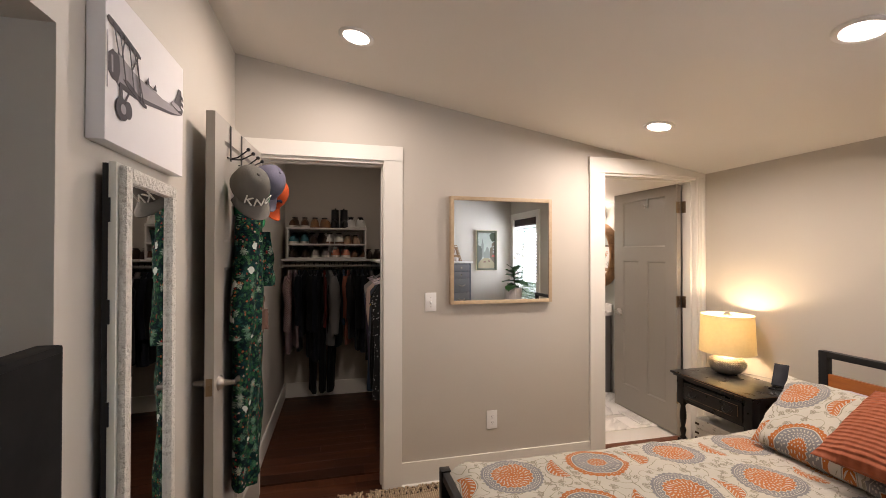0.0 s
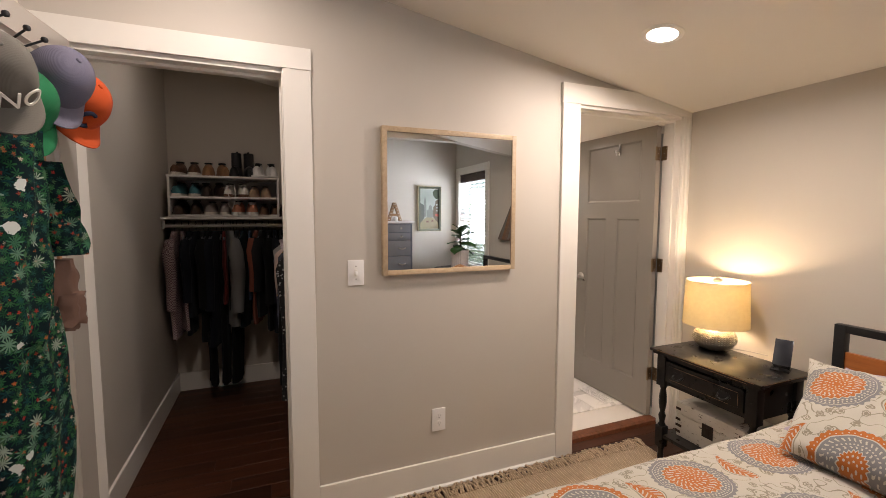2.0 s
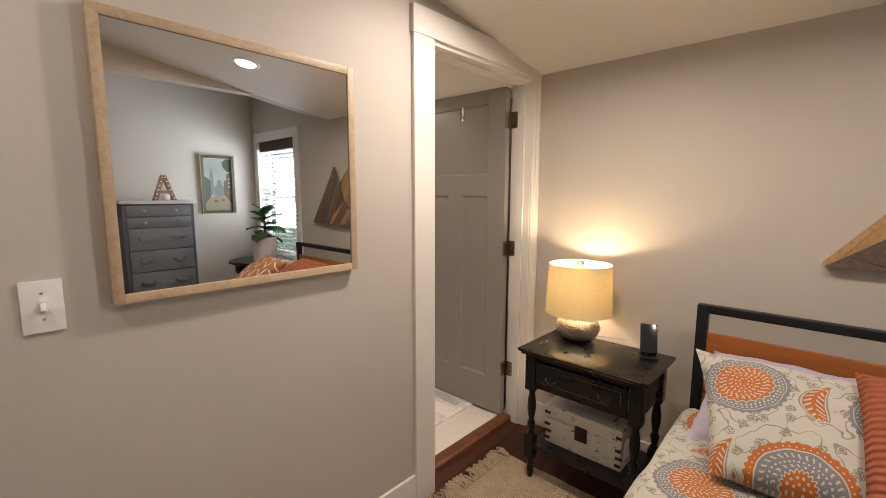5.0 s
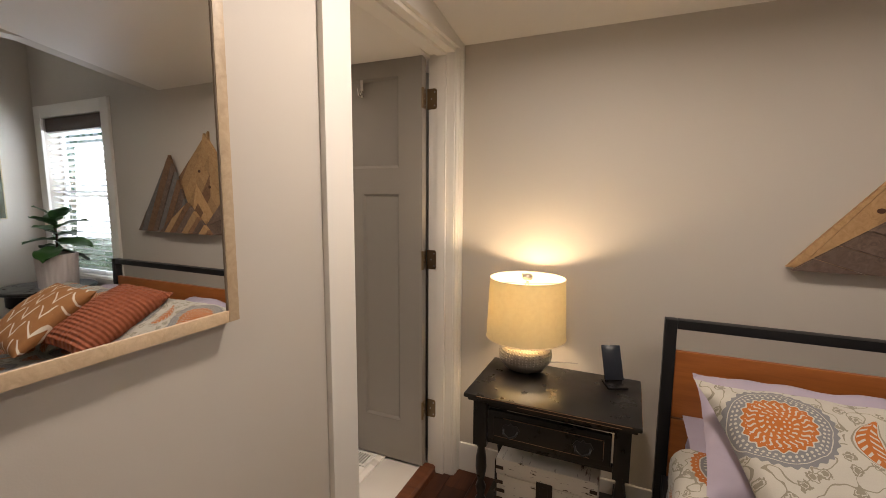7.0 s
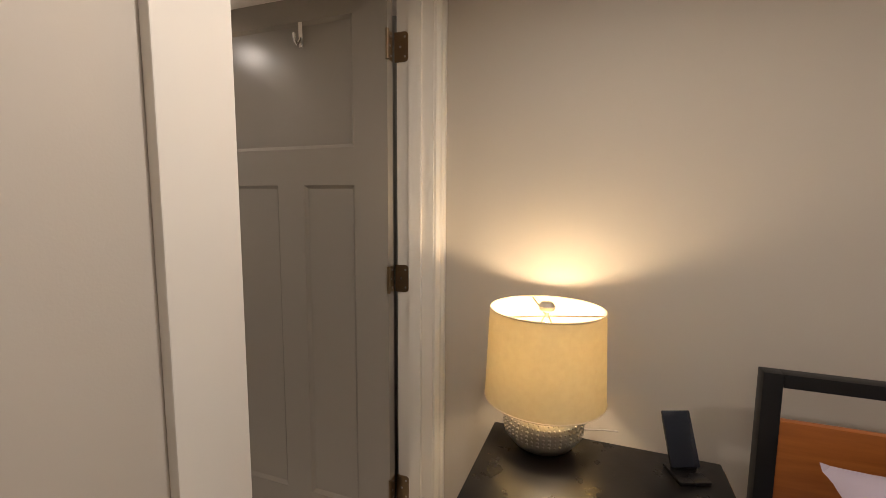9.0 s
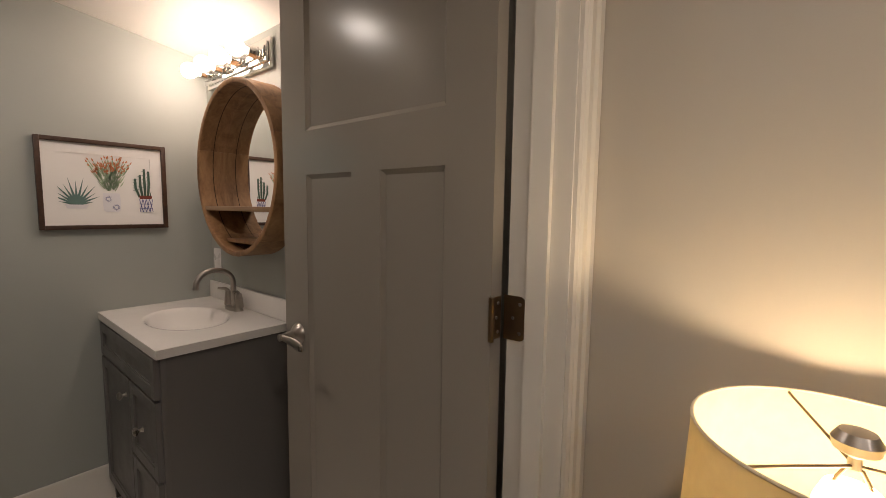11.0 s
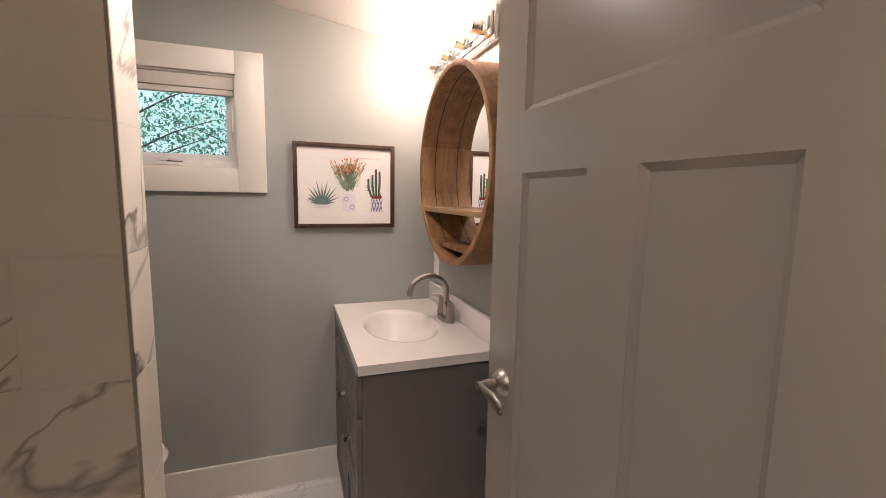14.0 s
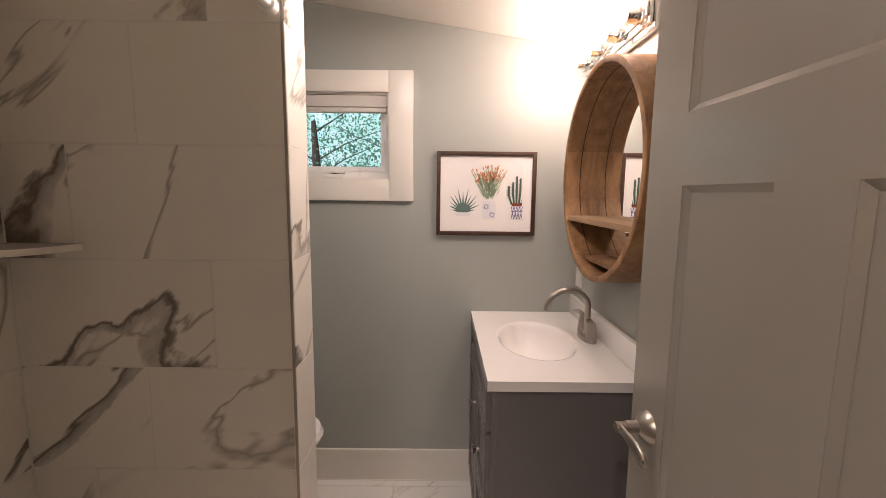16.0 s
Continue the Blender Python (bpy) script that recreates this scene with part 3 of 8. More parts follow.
QUILT = medallion_cloth("suzani quilt cotton", 0.130, (0.12, 0.03, 0), 0, True)
SHAM = medallion_cloth("suzani sham cotton", 0.122, (0.745, 0.065, 0), 4)
SHAM2 = medallion_cloth("suzani second sham cotton", 0.122, (0.20, 0.30, 0), -4)
LILAC = cloth("lilac sheet cotton", (0.40, 0.35, 0.42))


def knit_mat():
    k = Mat("rust knit wool")
    k.set(Base_Color=k.mix(k.noise(60, 3), (0.22, 0.055, 0.022), (0.36, 0.10, 0.04)), Roughness=0.92)
    v = k.mapping((1, 1, 0))
    rows = k.wave(15, v, 0.6, 1, "Y")
    loops = k.wave(8, k.mapping((1, 1, 0), rot=(0, 0, 7)), 3.0, 2, "X")
    k.bump(k.math("ADD", k.math("MULTIPLY", rows, 0.7), k.math("MULTIPLY", loops, 0.5)), 0.8, 0.014)
    return k.m


def triangle_mat():
    """Brown cotton with rows of small cream triangles."""
    k = Mat("brown triangle print cotton")
    v = k.mapping((11, 11, 0), rot=(0, 0, 20))
    sep = k.n.new("ShaderNodeSeparateXYZ")
    k.put(sep.inputs[0], v)
    fx = k.math("SUBTRACT", k.math("FRACT", sep.outputs[0]), 0.5)
    fy = k.math("FRACT", sep.outputs[1])
    edge = k.math("SUBTRACT", k.math("ABSOLUTE", fx), k.math("MULTIPLY", fy, 0.5))
    line = k.math("LESS_THAN", k.math("ABSOLUTE", k.math("ADD", edge, 0.1)), 0.045)
    base = k.mix(k.noise(30, 3), (0.24, 0.10, 0.03), (0.33, 0.15, 0.05))
    k.set(Base_Color=k.mix(line, base, (0.66, 0.58, 0.47)), Roughness=0.9)
    k.bump(k.noise(500, 2), 0.2, 0.001)
    return k.m


KNIT, TRIANGLES = knit_mat(), triangle_mat()
HONEY = wood("honey stained wood", [(0.25, (0.20, 0.058, 0.012)), (0.6, (0.36, 0.115, 0.024)), (0.8, (0.46, 0.17, 0.04))], 0.9, 0.4, axis=(10, 1.0, 10))


def pillow_mesh(w, h, t, pinch=0.12, wave_amp=0.006, nu=36, nv=28, seed=0):
    """A soft cushion lying in its local xy plane with pinched corners."""
    bm = bmesh.new()
    grid = {}
    for s in (1, -1):
        for i in range(nu + 1):
            for j in range(nv + 1):
                u, v = 2 * i / nu - 1, 2 * j / nv - 1
                edge = i in (0, nu) or j in (0, nv)
                if s < 0 and edge:
                    grid[s, i, j] = grid[1, i, j]
                    continue
                bow_x = 1 - pinch * (1 - abs(v) ** 2.2) * 0.35 * abs(u) ** 3
                bow_y = 1 - pinch * (1 - abs(u) ** 2.2) * 0.45 * abs(v) ** 3
                thick = ((1 - u * u) * (1 - v * v)) ** 0.42
                n = noise.noise(Vector((u * 2.3 + seed, v * 2.3, s * 0.7))) * 0.5 + noise.noise(Vector((u * 6 + seed, v * 6, s))) * 0.3
                z = s * thick * t / 2 * (1 + 0.25 * n) + wave_amp * 2 * n * (abs(u) ** 4 + abs(v) ** 4)
                grid[s, i, j] = bm.verts.new((u * w / 2 * bow_x, v * h / 2 * bow_y, z))
    for s in (1, -1):
        for i in range(nu):
            for j in range(nv):
                q = [grid[s, i, j], grid[s, i + 1, j], grid[s, i + 1, j + 1], grid[s, i, j + 1]]
                bm.faces.new(q if s > 0 else q[::-1])
    return bm


def leaning(x, y, z, tilt, yaw=0, roll=0):
    """A cushion standing on its long edge against the headboard: local x runs along -y, local y up the slope."""
    return pose(x, y, z, 0, 0, -90 + yaw) @ pose(0, 0, 0, tilt, 0, roll)


BED0, BED1 = -0.93, -2.63      # near and far side of the bed
bed = thing("bed", pose(-0.1, BED0, 0), "black metal bed frame with a honey wood headboard", "bed")


def in_bed(bm):
    return moved(bm, pose(0.1, -BED0, 0))


P = 0.042
part("post", in_bed(box((-0.15, -0.942, 0), (-0.15 + P, -0.942 + P, 0.942), 0.003)), BLACK, bed)
part("post", in_bed(box((-0.15, BED1, 0), (-0.15 + P, BED1 + P, 0.942), 0.003)), BLACK, bed)
part("top_rail", in_bed(box((-0.15, BED1 + P, 0.908), (-0.15 + P, -0.942, 0.942), 0.003)), BLACK, bed)
part("headboard_plank", in_bed(box((-0.142, BED1 + P, 0.56), (-0.12, -0.942, 0.822), 0.004)), HONEY, bed, "honey stained wooden headboard plank")
part("headboard_plank", in_bed(box((-0.142, BED1 + P, 0.28), (-0.12, -0.942, 0.552), 0.004)), HONEY, bed)
part("side_rail", in_bed(box((-2.27, -0.955, 0.24), (-0.15, -0.925, 0.32), 0.003)), BLACK, bed)
part("side_rail", in_bed(box((-2.27, BED1, 0.24), (-0.15, BED1 + 0.03, 0.32), 0.003)), BLACK, bed)
for y in (-0.948, BED1):
    part("foot_post", in_bed(box((-2.30, y, 0), (-2.30 + P, y + P, 0.56), 0.003)), BLACK, bed)
part("foot_rail", in_bed(box((-2.295, BED1 + P, 0.52), (-2.265, -0.948, 0.555), 0.003)), BLACK, bed)
part("foot_rail", in_bed(box((-2.295, BED1 + P, 0.24), (-2.265, -0.948, 0.30), 0.003)), BLACK, bed)
solid("mattress", box((-2.24, BED1 + 0.05, 0.32), (-0.16, -0.99, 0.545), 0.05), LILAC, "thick mattress in a lilac fitted sheet on the bed", "mattress")


def quilt_mesh():
    """A quilt over the mattress: flat on top, rolled over three edges, softly rumpled."""
    bm = bmesh.new()
    x0, x1 = -2.285, -0.42
    y0, y1 = BED1 - 0.0, -0.945
    nx, ny, drop = 90, 110, 0.36
    span = (y1 - y0) + 2 * drop
    rows = []
    flat_at = {}
    for i in range(nx + 1):
        row = []
        for j in range(ny + 1):
            x = x0 + (x1 - x0) * i / nx
            s = -drop + span * j / ny
            r = 0.06
            if s < 0:
                a = min(-s / r, math.pi / 2)
                y, z = y0 - r * math.sin(a) + r * 0.6, -r * (1 - math.cos(a)) - max(0, -s - r * math.pi / 2)
            elif s > y1 - y0:
                d = s - (y1 - y0)
                a = min(d / r, math.pi / 2)
                y, z = y1 + r * math.sin(a) - r * 0.6, -r * (1 - math.cos(a)) - max(0, d - r * math.pi / 2)
            else:
                y, z = y0 + r * 0.6 + (s / (y1 - y0)) * (y1 - y0 - r * 1.2), 0
            p = Vector((x * 3.1, s * 3.1, 0))
            n = noise.noise(p) * 0.020 + noise.noise(p * 2.7) * 0.009 + noise.noise(p * 6) * 0.004
            fall = min(1, max(0, (-0.03 - z) / 0.15))
            y += fall * (0.012 * math.sin(x * 17 + n * 60) + n)
            edge = max(0, (x0 + 0.12 - x) / 0.12)
            z += n * (1 - 0.6 * fall) - 0.06 * edge ** 2
            row.append(bm.verts.new((x, y, 0.588 + z)))
            flat_at[row[-1]] = (x, s)
        rows.append(row)
    cloth_uv = bm.loops.layers.uv.new("cloth")
    for a, b in zip(rows, rows[1:]):
        for j in range(ny):
            f = bm.faces.new((a[j], b[j], b[j + 1], a[j + 1]))
            for lp in f.loops:
                lp[cloth_uv].uv = flat_at[lp.vert]
    extra = bmesh.ops.extrude_face_region(bm, geom=list(bm.faces))
    bmesh.ops.translate(bm, vec=(0, 0, -0.018), verts=[v for v in extra["geom"] if isinstance(v, bmesh.types.BMVert)])
    bmesh.ops.recalc_face_normals(bm, faces=bm.faces)
    return bm


solid("quilt", quilt_mesh(), QUILT, "off-white quilt with orange and grey medallions spread over the bed", "quilt", smooth=60)
solid("sheet_fold", moved(pillow_mesh(1.6, 0.34, 0.07, 0.02, 0.01, 60, 20, 9), pose(-0.31, (BED0 + BED1) / 2, 0.565, 0, 0, 90)), LILAC, "lilac sheet turned back below the pillows", "sheet", smooth=60)
for y, mat, seed, lab in ((-1.325, SHAM, 1, "patterned pillow with orange and grey medallions leaning on the headboard"), (-2.13, SHAM2, 5, "patterned pillow with orange medallions beside the other sham")):
    sham = pillow_mesh(0.76, 0.47, 0.17, 0.16, 0.012, seed=seed)
    for v in sham.verts:   # the lower edge is drawn in where it rests on the quilt
        v.co.x *= 1 - 0.36 * max(0, min(1, 0.5 - v.co.y / 0.47))
    solid("sham_pillow", sham, mat, lab, "pillow", "printed pillows on the bed", m=leaning(-0.652, y - 0.02, 0.722, 29, 0), smooth=60)
for y, seed in ((-1.30, 3), (-2.18, 7)):
    solid("sleeping_pillow", pillow_mesh(0.70, 0.46, 0.15, 0.14, 0.014, seed=seed), LILAC, "lilac pillow tucked behind a printed sham", "pillow", "lilac pillows on the bed", m=leaning(-0.44, y - 0.04, 0.68, 27), smooth=60)
solid("knit_cushion", pillow_mesh(0.44, 0.45, 0.14, 0.1, 0.004, seed=2), KNIT, "rust orange chunky knit cushion on the patterned pillows", "cushion", m=leaning(-0.725, -1.62, 0.80, 27, 4), smooth=60)
solid("triangle_cushion", pillow_mesh(0.41, 0.41, 0.14, 0.14, 0.004, seed=4), TRIANGLES, "brown cushion with a cream triangle print", "cushion", m=leaning(-0.85, -1.95, 0.79, 36, -8, 12), smooth=60)

# ---- rug ----


def rug_mat():
    k = Mat("jute weave")
    v = k.mapping((1, 1, 1))
    weave = k.math("MULTIPLY", k.wave(24, v, 2.5, 1, "X"), k.wave(32, v, 2.0, 1, "Y"))
    weave = k.math("MULTIPLY", weave, k.math("ADD", k.math("MULTIPLY", k.noise(220, 2), 0.6), 0.65))
    col = k.mix(k.noise(18, 4), (0.53, 0.39, 0.245), (0.82, 0.65, 0.45))
    col = k.mix(weave, k.mix(1.0, col, (0.55, 0.53, 0.5), "MULTIPLY"), col)
    k.set(Base_Color=col, Roughness=0.95)
    k.bump(weave, 1.0, 0.006)
    return k.m


JUTE = rug_mat()
RX0, RX1, RY0, RY1 = -2.75, -0.395, -2.2, -0.115
rug = thing("rug", pose(RX1, RY1, 0), "woven natural jute rug with a tasselled edge under the bed", "rug")


def rug_top():
    bm = bmesh.new()
    nx, ny = 60, 40
    g = [[bm.verts.new((RX0 + (RX1 - RX0) * i / nx + 0.004 * math.sin(j * 1.3), RY0 + (RY1 - RY0) * j / ny + 0.006 * noise.noise(Vector((i * 0.35, j, 0))), 0.010 + 0.0015 * noise.noise(Vector((i * 0.4, j * 0.4, 2))))) for j in range(ny + 1)] for i in range(nx + 1)]
    for i in range(nx):
        for j in range(ny):
            bm.faces.new((g[i][j], g[i + 1][j], g[i + 1][j + 1], g[i][j + 1]))
    ex = bmesh.ops.extrude_face_region(bm, geom=list(bm.faces))
    for v in ex["geom"]:
        if isinstance(v, bmesh.types.BMVert):
            v.co.z = 0.001
    bmesh.ops.recalc_face_normals(bm, faces=bm.faces)
    return bm


part("weave", moved(rug_top(), pose(-RX1, -RY1, 0)), JUTE, rug)
tassels = bmesh.new()
rng = random.Random(4)
x = RX0 + 0.02
while x < RX1:
    for s in range(2):
        bx = x + rng.uniform(-0.006, 0.006)
        lean = rng.uniform(-0.045, 0.045)
        ln = rng.uniform(0.055, 0.095)
        bend = rng.uniform(-0.02, 0.02)
        pts = [Vector((bx, RY1 - 0.004, 0.010)), Vector((bx + lean * 0.4 + bend, RY1 + ln * 0.5, 0.013 + rng.uniform(0, 0.008))), Vector((bx + lean, RY1 + ln, 0.005))]
        sub = tube(pts, [0.0065, 0.006, 0.007], 5)
        me = bpy.data.meshes.new("t")
        sub.to_mesh(me)
        sub.free()
        tassels.from_mesh(me)
        bpy.data.meshes.remove(me)
    x += 0.017
tz = part("fringe", moved(tassels, pose(-RX1, -RY1, 0)), JUTE, rug, "knotted jute tassels")
tz["kind"] = "stuff"

# ---- nightstand ----


def worn_black():
    """Black paint rubbed through to brown wood at the edges."""
    k = Mat("worn black paint")
    wear = k.math("MULTIPLY", k.ramp(k.noise(55, 5, rough=0.7), [(0.69, 0.0), (0.73, 1.0)]), k.ramp(k.noise(6, 2), [(0.5, 0.0), (0.6, 1.0)]))
    col = k.mix(wear, k.mix(k.noise(8, 3), (0.005, 0.0045, 0.0045), (0.010, 0.0085, 0.0075)), (0.26, 0.15, 0.07))
    k.set(Base_Color=col, Roughness=k.ramp(k.noise(12, 4), [(0.3, 0.24), (0.7, 0.38)]), Specular_IOR_Level=0.35)
    k.bump(k.noise(60, 4), 0.08, 0.001)
    return k.m


WORN = worn_black()
NX0, NX1, NYA, NYB, NT = -0.522, -0.135, -0.832, -0.235, 0.68
stand = thing("nightstand", pose(NX0, NYB, 0), "black distressed wooden nightstand with turned legs and one drawer", "nightstand")


def in_stand(bm):
    return moved(bm, pose(-NX0, -NYB, 0))


part("tabletop", in_stand(join(box((NX0, NYA, NT - 0.016), (NX1, NYB, NT), 0.005), box((NX0 + 0.012, NYA + 0.012, NT - 0.03), (NX1 - 0.004, NYB - 0.012, NT - 0.017), 0.004))), WORN, stand)
LEG = [(0.0, 0.0), (0.011, 0.0), (0.014, 0.02), (0.017, 0.05), (0.014, 0.085), (0.018, 0.1), (0.020, 0.11), (0.020, 0.112)]
LEGTOP = [(0.019, 0.235), (0.021, 0.24), (0.013, 0.255), (0.018, 0.28), (0.02, 0.295), (0.012, 0.315), (0.017, 0.34), (0.021, 0.37), (0.02, 0.41), (0.014, 0.45), (0.019, 0.462), (0.019, 0.47)]
lx, ly = (NX0 + 0.055, NX1 - 0.045), (NYA + 0.055, NYB - 0.055)
for a in lx:
    for b in ly:
        part("leg", in_stand(join(lathe(LEG, 20, (a, b, 0)), lathe(LEGTOP, 20, (a, b, 0)), box((a - 0.024, b - 0.024, 0.112), (a + 0.024, b + 0.024, 0.235), 0.006), box((a - 0.026, b - 0.026, 0.47), (a + 0.026, b + 0.026, NT - 0.03), 0.002))), WORN, stand)
part("front_apron", in_stand(join(box((lx[0] - 0.012, ly[0] + 0.026, 0.625), (lx[0] + 0.01, ly[1] - 0.026, NT - 0.03)), box((lx[0] - 0.012, ly[0] + 0.026, 0.485), (lx[0] + 0.01, ly[1] - 0.026, 0.505)))), WORN, stand)
part("back_panel", in_stand(box((lx[1] - 0.008, ly[0] + 0.026, 0.485), (lx[1] + 0.008, ly[1] - 0.026, NT - 0.03))), WORN, stand)
for b in ly:
    part("side_panel", in_stand(box((lx[0] + 0.026, b - 0.009, 0.485), (lx[1] - 0.026, b + 0.009, NT - 0.03))), WORN, stand)
drawer = part("drawer", in_stand(join(box((lx[0] - 0.028, ly[0] + 0.032, 0.508), (lx[0] - 0.008, ly[1] - 0.032, 0.622), 0.005), box((lx[0] - 0.033, ly[0] + 0.055, 0.528), (lx[0] - 0.027, ly[1] - 0.055, 0.602), 0.004))), WORN, stand)
for b in (ly[0] + 0.12, ly[1] - 0.12):
    xx = lx[0] - 0.034
    pull = join(prism([(b - 0.034, 0.565), (b - 0.022, 0.585), (b - 0.008, 0.58), (b, 0.59), (b + 0.008, 0.58), (b + 0.022, 0.585), (b + 0.034, 0.565), (b + 0.02, 0.548), (b, 0.54), (b - 0.02, 0.548)], xx - 0.003, xx, "x"),
                tube([(xx - 0.006, b - 0.026, 0.566), (xx - 0.02, b - 0.022, 0.556), (xx - 0.024, b, 0.546), (xx - 0.02, b + 0.022, 0.556), (xx - 0.006, b + 0.026, 0.566)], 0.0038, 8))
    part("drawer_pull", in_stand(pull), BLACK, drawer, "black bail pull")
RUBBED = plain("rubbed wood edge", (0.20, 0.11, 0.055), 0.6, vary=0.5, grain=120)
for lo, hi in (((NX0 - 0.0006, NYA + 0.03, NT - 0.004), (NX0 + 0.003, NYB - 0.05, NT - 0.0022)), ((NX0 + 0.02, NYA - 0.0006, NT - 0.004), (NX1 - 0.03, NYA + 0.003, NT - 0.0022)), ((NX0 - 0.0006, NYA + 0.06, NT - 0.0145), (NX0 + 0.003, NYB - 0.2, NT - 0.013))):
    part("rubbed_edge", in_stand(box(lo, hi)), RUBBED, stand, "edge rubbed through to brown wood")
for lo, hi in (((lx[0] - 0.0332, ly[0] + 0.057, 0.6005), (lx[0] - 0.031, ly[1] - 0.09, 0.602)), ((lx[0] - 0.0332, ly[0] + 0.1, 0.5285), (lx[0] - 0.031, ly[1] - 0.06, 0.5298)), ((lx[0] - 0.0332, ly[0] + 0.0555, 0.54), (lx[0] - 0.031, ly[0] + 0.057, 0.597))):
    part("rubbed_edge", in_stand(box(lo, hi)), RUBBED, drawer)
part("lower_shelf", in_stand(box((lx[0] - 0.015, ly[0] - 0.005, 0.17), (lx[1] + 0.015, ly[1] + 0.005, 0.19), 0.004)), WORN, stand)


def distressed_white():
    k = Mat("distressed white paint")
    v = k.mapping((1, 5, 16))
    chips = k.ramp(k.noise(5, 6, v, 0.65), [(0.60, 0.0), (0.66, 1.0)])
    k.set(Base_Color=k.mix(chips, k.mix(k.noise(10, 4), (0.60, 0.57, 0.50), (0.74, 0.70, 0.63)), (0.06, 0.035, 0.02)), Roughness=0.7)
    k.bump(chips, 0.4, 0.002)
    return k.m


CHIPPED = distressed_white()
chest = thing("storage_chest", pose(-0.405, -0.335, 0.19), "small distressed white chest with a dark latch plate", "chest")
cb = box((0.0, -0.37, 0.0), (0.21, 0.0, 0.125), 0.003)
part("body", cb, CHIPPED, chest)
part("lid", box((-0.004, -0.374, 0.128), (0.214, 0.004, 0.195), 0.006), CHIPPED, chest)
part("latch_plate", join(box((-0.007, -0.215, 0.07), (-0.004, -0.155, 0.14)), box((-0.010, -0.20, 0.085), (-0.006, -0.17, 0.125), 0.002)), plain("iron latch", (0.04, 0.03, 0.025), 0.5, 0.6), chest, "square iron latch plate")
wearm = plain("bare dark wood", (0.05, 0.028, 0.016), 0.8)
for z in (0.02, 0.055, 0.09, 0.15):
    for y0, y1 in ((-0.374, -0.345), (-0.03, 0.004)):
        part("worn_corner", box((-0.0052, y0 + 0.004 * math.sin(z * 90), z), (-0.0035, y1, z + 0.014), 0.0006), wearm, chest)


# ---- table lamp ----


def shade_mat():
    k = Mat("linen lampshade")
    weave = k.math("MULTIPLY", k.wave(160, dist=1, direction="Z"), k.wave(160, dist=1, direction="X"))
    col = k.mix(k.noise(50, 3), (0.66, 0.56, 0.34), (0.76, 0.67, 0.43))
    diff = k.n.new("ShaderNodeBsdfDiffuse")
    tran = k.n.new("ShaderNodeBsdfTranslucent")
    mixs = k.n.new("ShaderNodeMixShader")
    k.put(diff.inputs[0], col)
    k.put(tran.inputs[0], col)
    mixs.inputs[0].default_value = 0.28
    k.l.new(diff.outputs[0], mixs.inputs[1])
    k.l.new(tran.outputs[0], mixs.inputs[2])
    k.l.new(mixs.outputs[0], k.n["Material Output"].inputs["Surface"])
    return k.m


SHADE = shade_mat()


def urchin_mat():
    k = Mat("silvered ceramic")
    k.set(Base_Color=k.mix(k.noise(25, 4), (0.26, 0.235, 0.20), (0.58, 0.54, 0.47)), Metallic=0.8, Roughness=0.38)
    return k.m


LX, LY = -0.207, -0.388
lampt = thing("table_lamp", pose(LX, LY, NT), "silver studded table lamp with a glowing linen drum shade", "lamp")


def urchin():
    """A squashed globe with rows of small studs."""
    base = lathe([(0.0, 0.0), (0.05, 0.0), (0.075, 0.012), (0.096, 0.04), (0.1, 0.065), (0.092, 0.092), (0.068, 0.114), (0.035, 0.126), (0.02, 0.128)], 40)
    studs = bmesh.new()
    for i in range(46):
        a = 2 * math.pi * i / 46
        for j in range(14):
            f = math.radians(-54 + j * 9.4)
            r, z = 0.1 * math.cos(f), 0.064 + 0.062 * math.sin(f)
            s = 0.0042 if i % 2 else 0.0028
            m = Matrix.Translation((r * math.cos(a), r * math.sin(a), z))
            bmesh.ops.create_icosphere(studs, subdivisions=1, radius=s, matrix=m)
    return join(base, studs)


part("base", moved(urchin(), Matrix.Diagonal((1.07, 1.07, 1.03, 1))), urchin_mat(), lampt, "silvered sea-urchin base", smooth=60)
part("neck", lathe([(0.016, 0.126), (0.012, 0.135), (0.012, 0.17), (0.018, 0.175), (0.018, 0.234), (0.0, 0.234)], 20), BRASS, lampt)
shade = part("shade", lathe([(0.162, 0.139), (0.152, 0.386), (0.150, 0.386), (0.160, 0.139), (0.162, 0.139)], 56, close=False), SHADE, lampt, "cream linen drum shade, lit from within", smooth=60)
for z, r in ((0.1405, 0.1615), (0.385, 0.1515)):
    part("shade_ring", tube([(r * math.cos(a), r * math.sin(a), z) for a in (2 * math.pi * i / 48 for i in range(48))], 0.0022, 8, True), cloth("shade binding", (0.66, 0.56, 0.4)), shade)
for k3 in range(3):
    a = 2 * math.pi * k3 / 3 + 0.4
    part("spider_arm", tube([(0, 0, 0.363), (0.15 * math.cos(a), 0.15 * math.sin(a), 0.381)], 0.0018, 6), BRASS, shade)
part("harp", tube([(0.0, 0.03 * math.cos(t), 0.19 + 0.173 * math.sin(t)) for t in (math.pi * i / 14 for i in range(15))], 0.002, 8), BRASS, lampt)
part("finial", lathe([(0.0, 0.36), (0.006, 0.36), (0.006, 0.373), (0.02, 0.381), (0.022, 0.391), (0.016, 0.401), (0.0, 0.405)], 20), NICKEL, lampt, "round nickel finial")
BULB = glow("lit bulb", (1.0, 0.80, 0.55), 30)
part("bulb", lathe([(0.0, 0.235), (0.014, 0.235), (0.016, 0.262), (0.030, 0.295), (0.032, 0.315), (0.024, 0.337), (0.0, 0.347)], 20), BULB, lampt, "lit bulb").visible_shadow = False
